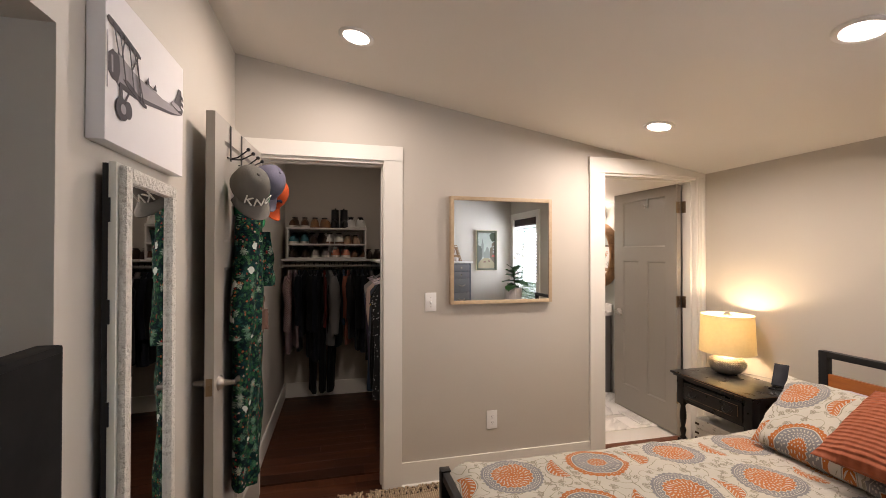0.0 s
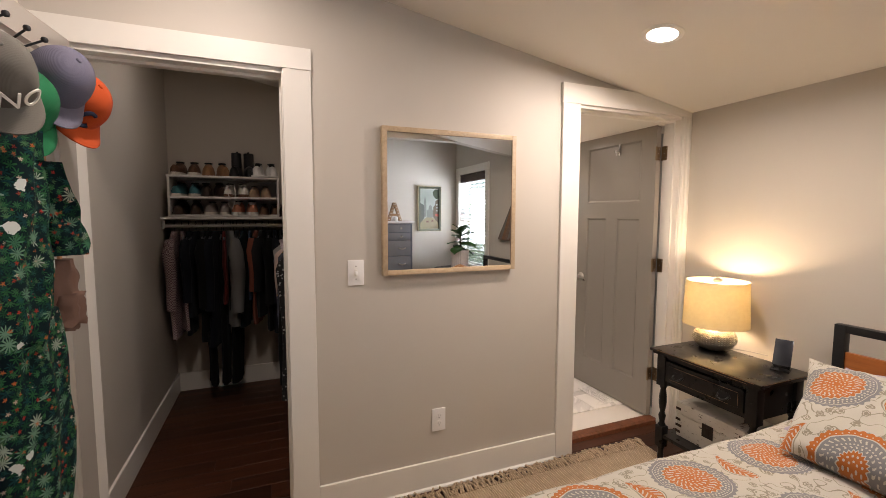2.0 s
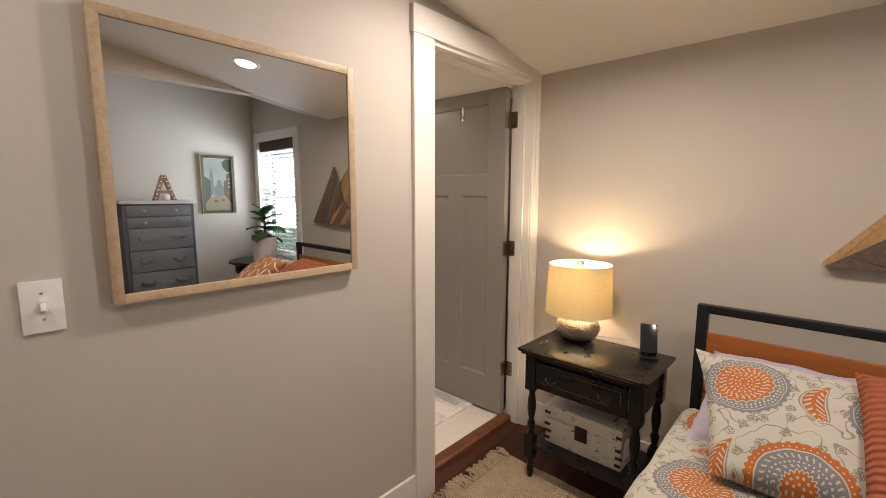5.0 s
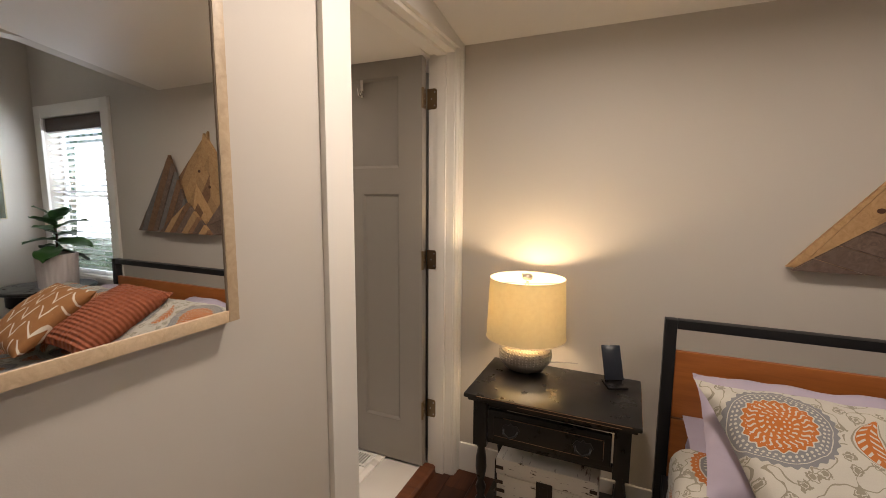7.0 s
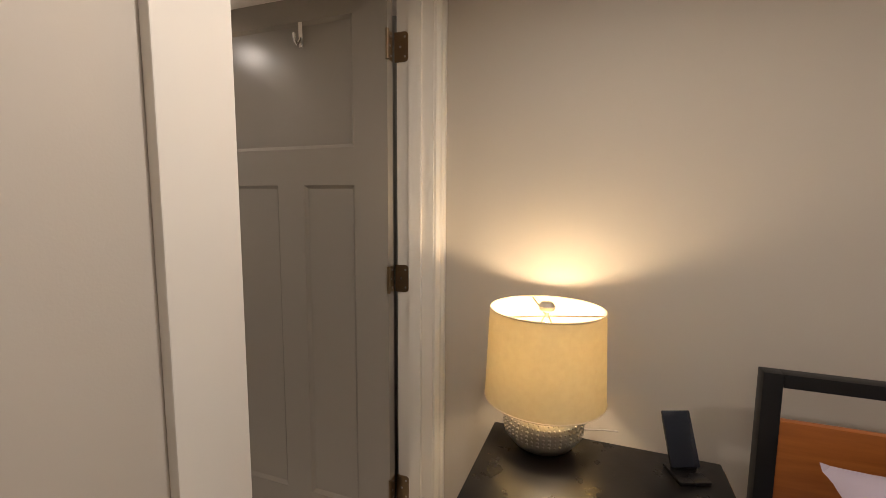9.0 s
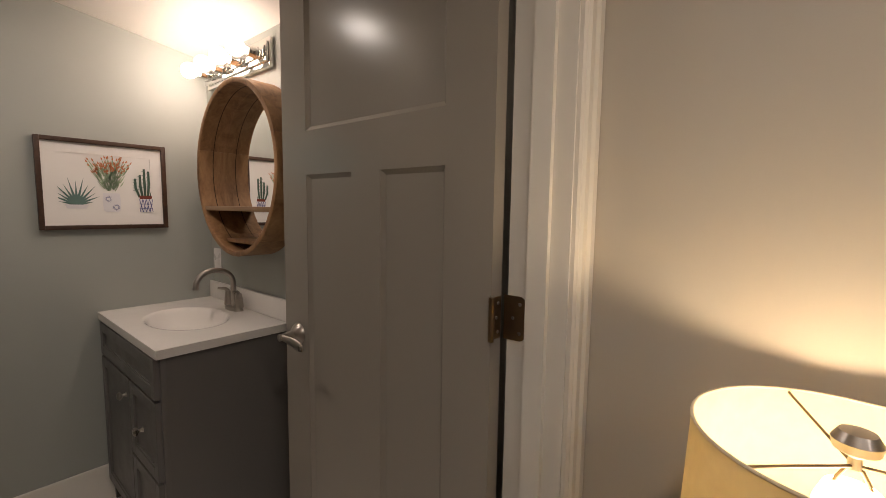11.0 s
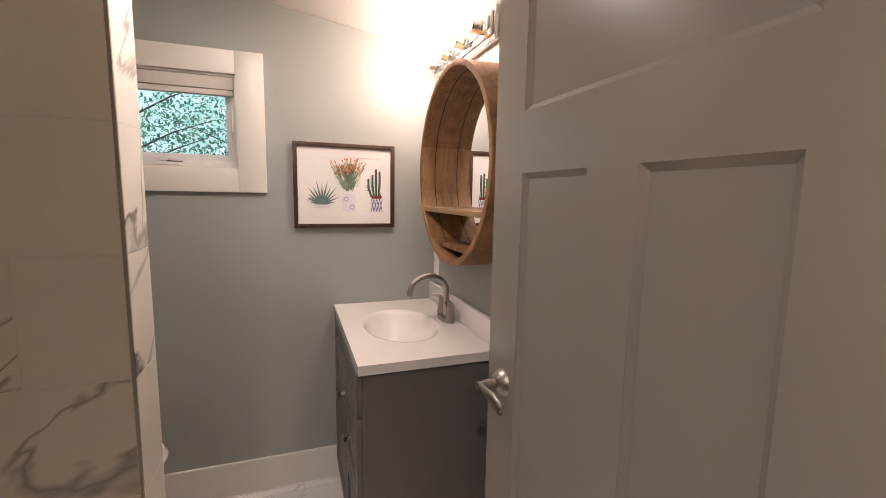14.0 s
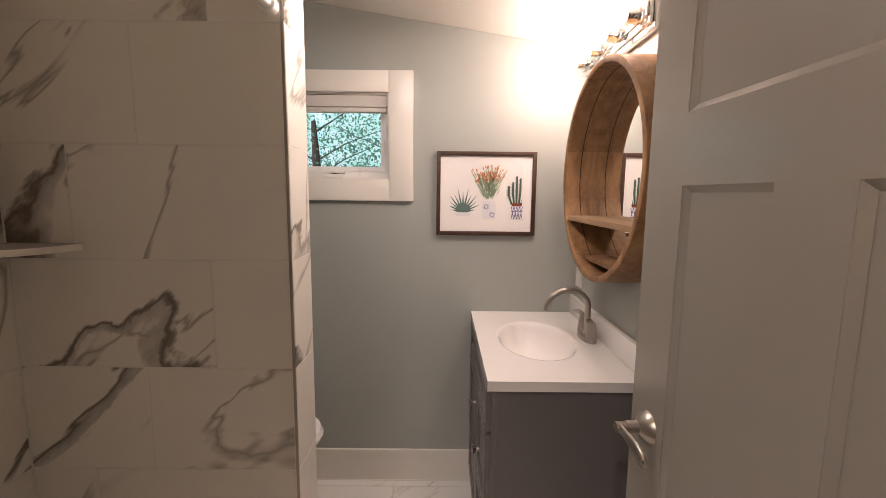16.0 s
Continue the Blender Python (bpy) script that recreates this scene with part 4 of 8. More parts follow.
lamp("bulb_light", "POINT", pose(LX, LY, NT + 0.318), 11, (1.0, 0.76, 0.47), 0.03)
part("cord", tube([(0.06, -0.04, 0.008), (0.09, -0.07, 0.004), (0.11, -0.1, 0.004), (0.13, -0.16, 0.004), (0.136, -0.2, 0.004)], 0.0025, 8), plain("grey cord", (0.35, 0.33, 0.3), 0.5), lampt)

# ---- phone on its charging stand ----
PHONE = plain("black phone glass", (0.012, 0.014, 0.02), 0.22, vary=0.1)
charger = thing("phone_charger", pose(-0.215, -0.735, NT, 0, 0, 292), "black phone charging stand holding a dark phone", "phone charger")
part("foot", box((-0.038, -0.05, 0), (0.038, 0.03, 0.010), 0.004), SCREEN, charger)
part("back_rest", moved(box((-0.033, -0.006, 0.0), (0.033, 0.0, 0.125), 0.003), pose(0, 0.004, 0.008, -27, 0, 0)), SCREEN, charger)
part("phone", moved(box((-0.036, -0.016, 0.006), (0.036, -0.008, 0.138), 0.003), pose(0, 0.004, 0.008, -27, 0, 0)), PHONE, charger, "dark phone leaning on the stand")

# ---- wall plates ----


def wall_plate(name, x, z, label, cat):
    ob = thing(name, pose(x, 0, z), label, cat)
    part("plate", box((-0.037, -0.0055, -0.06), (0.037, 0.0, 0.06), 0.0022), WHITE, ob)
    return ob


sw = wall_plate("light_switch", -2.141, 1.157, "white toggle light switch plate on the wall", "switch")
part("toggle", moved(box((-0.005, -0.014, -0.012), (0.005, 0.0, 0.006), 0.002), pose(0, -0.005, 0, -18, 0, 0)), WHITE, sw)
part("collar", box((-0.007, -0.0075, -0.015), (0.007, -0.005, 0.015), 0.001), TRIM, sw)
for z in (-0.03, 0.03):
    part("screw", moved(lathe([(0, 0), (0.0032, 0), (0.0026, 0.001), (0, 0.0012)], 10), pose(0, -0.0055, z, 90, 0, 0)), NICKEL, sw)
ot = wall_plate("wall_outlet", -1.722, 0.365, "white duplex power outlet low on the wall", "outlet")
for z in (-0.02, 0.02):
    r = part("receptacle", moved(lathe([(0, 0), (0.017, 0), (0.0165, 0.0022), (0, 0.0024)], 24), pose(0, -0.0052, z, 90, 0, 0)), WHITE, ot)
    for sx, sz in ((-0.006, 0.003), (0.006, 0.003)):
        part("slot", box((sx - 0.001, -0.0082, z + sz - 0.004), (sx + 0.001, -0.0074, z + sz + 0.004)), DARK, r)
    part("ground_hole", moved(lathe([(0, 0), (0.0024, 0), (0.0024, 0.001), (0, 0.001)], 10), pose(0, -0.0074, z - 0.008, 90, 0, 0)), DARK, r)

# ---- wall mirror ----
MX0, MX1, MZ0, MZ1 = -2.018, -1.298, 1.140, 1.842
wm = thing("wall_mirror", pose((MX0 + MX1) / 2, 0, MZ0), "square wall mirror in a pale oak frame", "mirror")


def in_mirror(bm):
    return moved(bm, pose(-(MX0 + MX1) / 2, 0, -MZ0))


F = 0.024
for name_, lo, hi in (("frame_side", (MX0, -0.036, MZ0), (MX0 + F, -0.002, MZ1)), ("frame_side", (MX1 - F, -0.036, MZ0), (MX1, -0.002, MZ1)),
                      ("frame_rail", (MX0 + F, -0.036, MZ0), (MX1 - F, -0.002, MZ0 + F)), ("frame_rail", (MX0 + F, -0.036, MZ1 - F), (MX1 - F, -0.002, MZ1))):
    part(name_, in_mirror(box(lo, hi, 0.0015)), OAKFRAME, wm)
part("mirror_glass", in_mirror(box((MX0 + F, -0.032, MZ0 + F), (MX1 - F, -0.028, MZ1 - F))), MIRROR, wm, "clear mirror glass", smooth=False)
# dark strips at top and right paint the shade line inside the frame
part("rebate", in_mirror(boxes(((MX0 + F, -0.0345, MZ1 - F - 0.002), (MX1 - F, -0.0322, MZ1 - F)), ((MX1 - F - 0.002, -0.0345, MZ0 + F), (MX1 - F, -0.0322, MZ1 - F - 0.002)))), plain("shadow gap", (0.22, 0.16, 0.11), 0.8), wm)

# ---- closet fittings ----
MELAMINE = plain("white melamine", (0.74, 0.71, 0.67), 0.4, vary=0.03, bump=0.02)
SY = 1.56
solid("closet_shelf", box((-3.241, SY, 1.392), (-1.905, CY - 0.002, 1.411), 0.002), MELAMINE, "long white closet shelf along the back wall", "shelf")
rod = thing("closet_rod", pose(-2.6, SY + 0.06, 1.345), "white closet rod under the long shelf", "closet rod")
part("bar", tube([(-0.635, 0, 0), (0.69, 0, 0)], 0.014, 14), MELAMINE, rod)
part("bracket", box((-0.643, -0.02, -0.02), (-0.627, 0.02, 0.045), 0.003), MELAMINE, rod)
cubby = thing("shoe_shelf", pose(-3.19, SY, 1.413), "white two-tier shoe shelf filled with shoes", "shelf")
W_, H_ = 0.742, 0.285
part("side", box((0, 0, 0), (0.014, 0.31, H_), 0.001), MELAMINE, cubby)
part("side", box((W_ - 0.014, 0, 0), (W_, 0.31, H_), 0.001), MELAMINE, cubby)
for z in (0.0, 0.132, H_):
    part("board", box((0.0145 if z < H_ else -0.004, -0.002, z), (W_ - 0.0145 if z < H_ else W_ + 0.004, 0.31, z + 0.014), 0.001), MELAMINE, cubby)
part("back", box((0.015, 0.304, 0.016), (W_ - 0.015, 0.309, H_ - 0.002)), MELAMINE, cubby)
solid("shoe_tray", box((-2.64, SY - 0.01, 1.713), (-2.45, SY + 0.2, 1.724), 0.002), MELAMINE, "thin white printed box lid under the white sneakers", "box")


def shoe_mesh(length=0.25, width=0.085, height=0.075, ankle=0.085, toe=0.055):
    """Upper, sole and opening of a low shoe, toe towards -y, on z = 0."""
    up, so = bmesh.new(), bmesh.new()
    n, k = 16, 14

    def ring(bm, t, zlo, grow):
        y = -length / 2 + length * t
        w = width / 2 * (math.sin(math.pi * min(1, 0.12 + t * 0.62)) ** 0.55) * (1 if t < 0.6 else 1 - 0.25 * (t - 0.6)) + grow
        if t in (0, 1):
            w *= 0.45
        h = toe + (ankle - toe) * max(0, min(1, (t - 0.25) / 0.45)) if t > 0.04 else toe * 0.6
        return [bm.verts.new((w * math.cos(a) * (1 if math.sin(a) < 0.2 else 0.82 + 0.18 * abs(math.cos(a))), y, zlo + max(0, math.sin(a)) ** 0.8 * h)) for a in (math.pi * i / (k - 1) for i in range(k))]

    for bm, zlo, grow, sole in ((up, 0.018, 0.0, False),):
        rings = [ring(bm, i / n, zlo, grow) for i in range(n + 1)]
        for a, b in zip(rings, rings[1:]):
            for i in range(k - 1):
                bm.faces.new((a[i], a[i + 1], b[i + 1], b[i]))
        bm.faces.new(rings[0])
        bm.faces.new(rings[-1][::-1])
    outline = []
    for i in range(n + 1):
        t = i / n
        w = width / 2 * (math.sin(math.pi * min(1, 0.12 + t * 0.62)) ** 0.55) * (1 if t < 0.6 else 1 - 0.25 * (t - 0.6)) + 0.003
        outline.append((w * (0.5 if i in (0, n) else 1), -length / 2 - 0.002 + (length + 0.004) * t))
    poly = outline + [(-x, y) for x, y in outline[::-1]]
    sole = prism(poly, 0.0, 0.02, "z")
    op = lathe([(0.0, 0.0), (0.030, 0.0), (0.034, 0.006), (0.030, 0.008), (0.0, 0.003)], 20)
    bmesh.ops.scale(op, vec=(0.85, 1.5, 1), verts=op.verts)
    moved(op, pose(0, length * 0.22, 0.018 + ankle - 0.004))
    return up, sole, op


def shoe_pair(x, y, z, mat, sole, label, gap=0.1, yaw=0, boot=0.0, scale=1.0, inner=None, laces=None):
    for s in (-1, 1):
        ob = thing("shoe", pose(x + s * gap / 2 * scale, y, z, 0, 0, yaw + s * 4), label, "shoe", "shoes on the closet shelves")
        up, so, op = shoe_mesh()
        part("upper", moved(up, Matrix.Scale(scale, 4)), mat, ob, smooth=60)
        part("sole", moved(so, Matrix.Scale(scale, 4)), sole, ob)
        if boot:
            sh = lathe([(0.034, 0.05), (0.037, 0.1), (0.036, boot), (0.032, boot), (0.030, 0.12), (0.0, 0.12)], 18)
            bmesh.ops.scale(sh, vec=(1, 1.35, 1), verts=sh.verts)
            part("shaft", moved(sh, pose(0, 0.05, 0)), mat, ob)
            part("pull_tab", box((-0.008, 0.09, boot - 0.01), (0.008, 0.095, boot + 0.02)), mat, ob)
        else:
            part("opening", moved(op, Matrix.Scale(scale, 4)), inner or DARK, ob)
            if laces:
                part("laces", join(*[tube([(-0.02, yy, 0.072 + (yy + 0.06) * 0.28), (0, yy - 0.004, 0.079 + (yy + 0.06) * 0.28), (0.02, yy, 0.072 + (yy + 0.06) * 0.28)], 0.003, 6) for yy in (-0.05, -0.03, -0.01, 0.01)]), laces, ob)


LEATH = lambda n, c, r=0.55: plain(n, c, r, vary=0.2, grain=60, bump=0.15)
tan, brown, dkb = LEATH("tan suede", (0.30, 0.15, 0.07), 0.85), LEATH("brown leather", (0.10, 0.045, 0.022)), LEATH("dark brown leather", (0.035, 0.018, 0.012))
blk, wht, offw = LEATH("black leather", (0.012, 0.011, 0.011), 0.4), LEATH("white canvas", (0.70, 0.68, 0.64), 0.7), LEATH("cream rubber", (0.62, 0.58, 0.5), 0.6)
blush, coral, teal, greyt, beige = LEATH("blush textile", (0.42, 0.33, 0.31), 0.9), LEATH("coral textile", (0.50, 0.20, 0.12), 0.85), LEATH("teal textile", (0.03, 0.13, 0.15), 0.8), LEATH("grey textile", (0.30, 0.26, 0.24), 0.9), LEATH("beige suede", (0.42, 0.28, 0.18), 0.9)
T = 1.413 + H_ + 0.015
YS = SY + 0.13
for xx, zz, mat, sole, lab, kw in (
        (-3.085, T, brown, offw, "brown slip-on shoe with a pale sole", {}),
        (-2.89, T, tan, tan, "tan suede shoe on the top shelf", {"yaw": 8}),
        (-2.705, T, blk, blk, "black ankle boot on the top shelf", {"boot": 0.19, "gap": 0.094}),
        (-2.545, 1.7245, wht, wht, "white sneaker with a dark lining", {"laces": blk}),
        (-3.085, 1.413 + 0.147, teal, offw, "teal running shoe on the shoe shelf", {}),
        (-2.91, 1.413 + 0.147, dkb, dkb, "dark brown shoe in the shoe shelf", {"yaw": 12}),
        (-2.755, 1.413 + 0.147, wht, brown, "white sneaker with a loose hanging lace", {"laces": wht}),
        (-2.585, 1.413 + 0.147, beige, beige, "beige flat shoe in the shoe shelf", {"scale": 0.85}),
        (-3.08, 1.413 + 0.015, dkb, dkb, "dark shoe in the lower shelf", {}),
        (-2.885, 1.413 + 0.015, greyt, offw, "grey knit shoe in the lower shelf", {"scale": 0.92}),
        (-2.695, 1.413 + 0.015, coral, wht, "coral running shoe with a white sole", {"laces": wht}),
        (-2.52, 1.413 + 0.015, brown, brown, "brown leather boot heel in the lower shelf", {"scale": 0.8}),
        (-2.37, 1.412, dkb, dkb, "brown shoe on the long shelf", {"scale": 0.9})):
    shoe_pair(xx, YS, zz, mat, sole, lab, **kw)
solid("shoelace", tube([(-2.80, SY + 0.0, 1.645), (-2.805, SY - 0.012, 1.60), (-2.79, SY - 0.012, 1.54), (-2.80, SY - 0.01, 1.50), (-2.775, SY - 0.012, 1.47), (-2.755, SY - 0.012, 1.53), (-2.75, SY - 0.012, 1.60), (-2.76, SY - 0.0, 1.64)], 0.0032, 8), wht, "loose white shoelace hanging over the shelf edge", "shoelace")

GARMENT = {n: cloth(n + " cloth", c) for n, c in {
    "gingham": (0.182, 0.119, 0.119), "navy": (0.0060, 0.0072, 0.0116), "black": (0.0033, 0.0033, 0.0033), "charcoal": (0.0176, 0.0176, 0.0187), "heather grey": (0.1368, 0.1357, 0.1323),
    "red": (0.140, 0.020, 0.018), "rust": (0.210, 0.066, 0.043), "denim": (0.025, 0.042, 0.070), "blush grey": (0.168, 0.143, 0.140), "white": (0.315, 0.301, 0.280), "teal": (0.0044, 0.0116, 0.0138), "plum": (0.063, 0.049, 0.077)}.items()}


def print_cloth(name, base, dots, scale=34):
    k = Mat(name)
    v = k.voronoi(scale)
    c = k.n.new("ShaderNodeSeparateColor")
    k.put(c.inputs[0], v["Color"])
    tint = k.ramp(c.outputs[0], [(i / len(dots), d) for i, d in enumerate(dots)], "CONSTANT")
    blob = k.math("LESS_THAN", k.math("ADD", v["Distance"], k.math("MULTIPLY", k.noise(scale * 3), 0.35)), 0.48)
    k.set(Base_Color=k.mix(blob, base, tint), Roughness=0.88)
    k.bump(k.noise(300, 2), 0.15, 0.001)
    return k.m


GARMENT["floral cream"] = print_cloth("floral cream cloth", (0.45, 0.33, 0.28), [(0.30, 0.10, 0.09), (0.5, 0.42, 0.36), (0.08, 0.06, 0.08), (0.45, 0.38, 0.33)])
GARMENT["yellow floral"] = print_cloth("yellow floral cloth", (0.04, 0.045, 0.06), [(0.50, 0.38, 0.03), (0.42, 0.40, 0.36), (0.5, 0.33, 0.02), (0.08, 0.08, 0.12)], 26)
GARMENT["spotted black"] = print_cloth("spotted black cloth", (0.008, 0.008, 0.009), [(0.35, 0.34, 0.33), (0.01, 0.01, 0.01), (0.3, 0.3, 0.29), (0.01, 0.01, 0.01)], 60)


def checked(name, a, b, s=110):
    k = Mat(name)
    n = k.n.new("ShaderNodeTexChecker")
    k.put(n.inputs["Vector"], k.mapping((1, 1, 1)))
    n.inputs["Scale"].default_value = s
    n.inputs["Color1"].default_value, n.inputs["Color2"].default_value = (*a, 1), (*b, 1)
    k.set(Base_Color=n.outputs[0], Roughness=0.9)
    return k.m


GARMENT["gingham"] = checked("gingham check cloth", (0.36, 0.28, 0.27), (0.10, 0.05, 0.06))
HANGER = plain("dark hanger plastic", (0.04, 0.04, 0.045), 0.4)
HANGERW = plain("pale hanger plastic", (0.45, 0.36, 0.38), 0.4)


def garment(rng, length, half, thick, seed, sleeves=True):
    """A top on a hanger seen in its own yz plane: shoulders at z = -0.07, hem at -length."""
    bm = bmesh.new()
    nz, ny = 22, 14
    rows = []
    for side in (1, -1):
        rows.append([])
        for i in range(nz + 1):
            t = i / nz
            z = -0.055 - t * (length - 0.055)
            w = half * (0.30 + 0.70 * min(1, t / 0.13) ** 0.6) * (1 - 0.10 * t + 0.06 * math.sin(t * 5 + seed))
            row = []
            for j in range(ny + 1):
                s = 2 * j / ny - 1
                fold = math.sin(s * 9 + seed * 2 + t * 3) * 0.35 + noise.noise(Vector((s * 3, t * 4, seed))) * 0.9
                th = thick / 2 * (0.35 + 0.65 * (1 - s * s) ** 0.5) * (0.6 + 0.5 * min(1, t * 3)) + 0.008 * fold * t
                dz = -0.05 * abs(s) * min(1, t / 0.1) * (1 - t) + 0.012 * noise.noise(Vector((s * 2, seed, 5))) * t
                row.append(bm.verts.new((side * th + 0.012 * noise.noise(Vector((t * 2.5, s, seed))), s * w, z + dz)))
            rows[-1].append(row)
    for k in (0, 1):
        for a, b in zip(rows[k], rows[k][1:]):
            for j in range(ny):
                q = (a[j], a[j + 1], b[j + 1], b[j])
                bm.faces.new(q if k == 0 else q[::-1])
    for i in range(nz):
        for j in (0, ny):
            q = (rows[0][i][j], rows[0][i + 1][j], rows[1][i + 1][j], rows[1][i][j])
            bm.faces.new(q)
    for j in range(ny):
        bm.faces.new((rows[0][0][j], rows[0][0][j + 1], rows[1][0][j + 1], rows[1][0][j]))
        bm.faces.new((rows[0][nz][j], rows[0][nz][j + 1], rows[1][nz][j + 1], rows[1][nz][j]))
    bmesh.ops.recalc_face_normals(bm, faces=bm.faces)
    return bm


def hung(x, y, z, turn, mat, length, half, thick, seed, label, name="shirt", sleeve=None, hang=HANGER):
    ob = thing(name, pose(x, y, z, 0, 0, turn), label, "clothing", "clothes hanging in the closet")
    part("body", garment(random.Random(seed), length, half, thick, seed), mat, ob, smooth=70)
    if sleeve:
        for s in (-1, 1):
            top_, bot = half * 0.93, half * 1.02
            part("sleeve", tube([(0, s * top_ * 0.9, -0.115), (0.004 * s, s * (top_ + 0.02), -0.2), (0.01, s * (bot + 0.012), -0.35), (0.0, s * bot * 0.98, -sleeve)], [0.03, thick * 0.55 + 0.012, thick * 0.5 + 0.01, thick * 0.4 + 0.01], 12), mat, ob, smooth=70)
    hk = [(0, 0.0, -0.062), (0, 0.0, -0.02), (0, 0.006, 0.004), (0, 0.0, 0.0175), (0, -0.014, 0.016), (0, -0.0175, 0.0), (0, -0.015, -0.006)]
    part("hanger", join(tube(hk, 0.002, 6), tube([(0, -half * 0.85, -0.115), (0, -0.02, -0.066), (0, 0.02, -0.066), (0, half * 0.85, -0.115)], 0.005, 6)), hang, ob, "thin hanger")
    return ob


ROW = [("gingham", 0.86, 0.05, 0.6), ("gingham", 0.80, 0.04, None), ("navy", 0.84, 0.04, 0.55), ("navy", 0.70, 0.045, None), ("black", 0.9, 0.05, 0.6), ("black", 0.82, 0.05, 0.6), ("navy", 0.95, 0.05, 0.62),
       ("red", 0.62, 0.035, None), ("heather grey", 0.80, 0.07, 0.64), ("charcoal", 0.7, 0.04, None), ("teal", 0.82, 0.05, 0.6), ("denim", 0.6, 0.035, None), ("rust", 0.80, 0.04, 0.5), ("charcoal", 0.74, 0.05, 0.5),
       ("black", 0.86, 0.05, 0.6), ("navy", 0.88, 0.055, 0.6), ("black", 0.88, 0.05, 0.62), ("blush grey", 0.70, 0.055, 0.66), ("charcoal", 0.85, 0.05, 0.62), ("charcoal", 0.92, 0.05, 0.6), ("black", 0.9, 0.05, 0.6), ("navy", 0.85, 0.05, None)]
rng = random.Random(11)
for i, (n, ln, th, slv) in enumerate(ROW):
    hung(-3.165 + i * 0.0455, SY + 0.06, 1.359, rng.uniform(-14, 14), GARMENT[n], ln * 0.95, 0.20 + rng.uniform(-0.02, 0.02), th, i * 3 + 1, f"{n} top on a hanger in the closet", "shirt" if slv is None else "sweater", slv)
for i, (xx, w) in enumerate(((-2.95, 0.05), (-2.86, 0.055), (-2.78, 0.05))):
    hung(xx, SY + 0.07, 1.359, 8 - i * 9, GARMENT["black"], 1.22, 0.13, w, 60 + i, "long black trousers on a hanger in the closet", "trousers")
rod2 = thing("closet_rod", pose(-2.30, 0.95, 1.345), "white closet rod along the side of the closet", "closet rod")
part("bar", tube([(0, -0.6, 0), (0, 0.58, 0)], 0.014, 14), MELAMINE, rod2)
part("bracket", box((-0.02, -0.615, -0.02), (0.02, -0.6, 0.045), 0.003), MELAMINE, rod2)
side_shelf = solid("closet_shelf", box((-2.42, WT + 0.2, 1.392), (-1.905, SY - 0.003, 1.411), 0.002), MELAMINE, "white closet shelf along the side wall", "shelf")
SIDE = [("spotted black", 1.0, 0.05), ("black", 0.95, 0.05), ("black", 0.9, 0.045), ("yellow floral", 0.72, 0.05), ("floral cream", 0.62, 0.05), ("floral cream", 0.66, 0.05), ("plum", 1.05, 0.05), ("white", 0.6, 0.04), ("denim", 1.15, 0.06), ("black", 0.9, 0.05), ("charcoal", 0.8, 0.05)]
for i, (n, ln, th) in enumerate(SIDE):
    hung(-2.29 + 0.01 * (i % 3), 0.42 + i * 0.085, 1.359, 90 + rng.uniform(-10, 10), GARMENT[n], ln * 0.94, 0.2 + 0.012 * (i % 3), th, i * 7 + 90, f"{n} dress on a hanger in the closet", "dress", None, HANGERW)
fold = [("white", 0.34, 0.07), ("heather grey", 0.36, 0.06), ("blush grey", 0.35, 0.06)]
zz = 1.412
for i, (n, w, h) in enumerate(reversed(fold)):
    solid("folded_blanket", moved(pillow_mesh(w, 0.4, h, 0.02, 0.006, 24, 20, i + 20), pose(-2.2, 0.75, zz + h * 0.42)), GARMENT[n], f"folded {n} blanket stacked on the closet shelf", "blanket", "stacked blankets", smooth=60)
    zz += h * 0.85

# ---- on the closet door ----
D2 = pose(CX0 + 0.005, -0.022, 0.015, 0, 0, 266.4)


def on_door(x, z, y=0.035):
    """A pose on the closet door's outer face: local x along the leaf, -y out of it, z up."""
    return D2 @ pose(x, y, z, 0, 0, 180)


def hat_rack(x):
    ob = thing("over_door_hanger", on_door(x, 1.88), "black wire over-the-door hat hanger", "hanger", "hangers on the closet door")
    part("strap", join(box((-0.009, -0.004, -0.01), (0.009, -0.001, 0.145)), box((-0.009, -0.004, 0.1445), (0.009, 0.037, 0.1475))), BLACK, ob)
    for s in (-0.025, 0.025):
        part("prong", join(tube([(s * 0.2, -0.004, 0.0), (s, -0.04, 0.004), (s * 1.6, -0.085, 0.034)], 0.0032, 8), moved(lathe([(0, -0.009), (0.007, -0.006), (0.009, 0), (0.007, 0.006), (0, 0.009)], 12), pose(s * 1.65, -0.088, 0.037))), BLACK, ob)
    part("cross_wire", tube([(-0.055, -0.006, -0.005), (0.055, -0.006, 0.01)], 0.003, 8), BLACK, ob)
    return ob


hat_rack(0.57)
hat_rack(0.40)


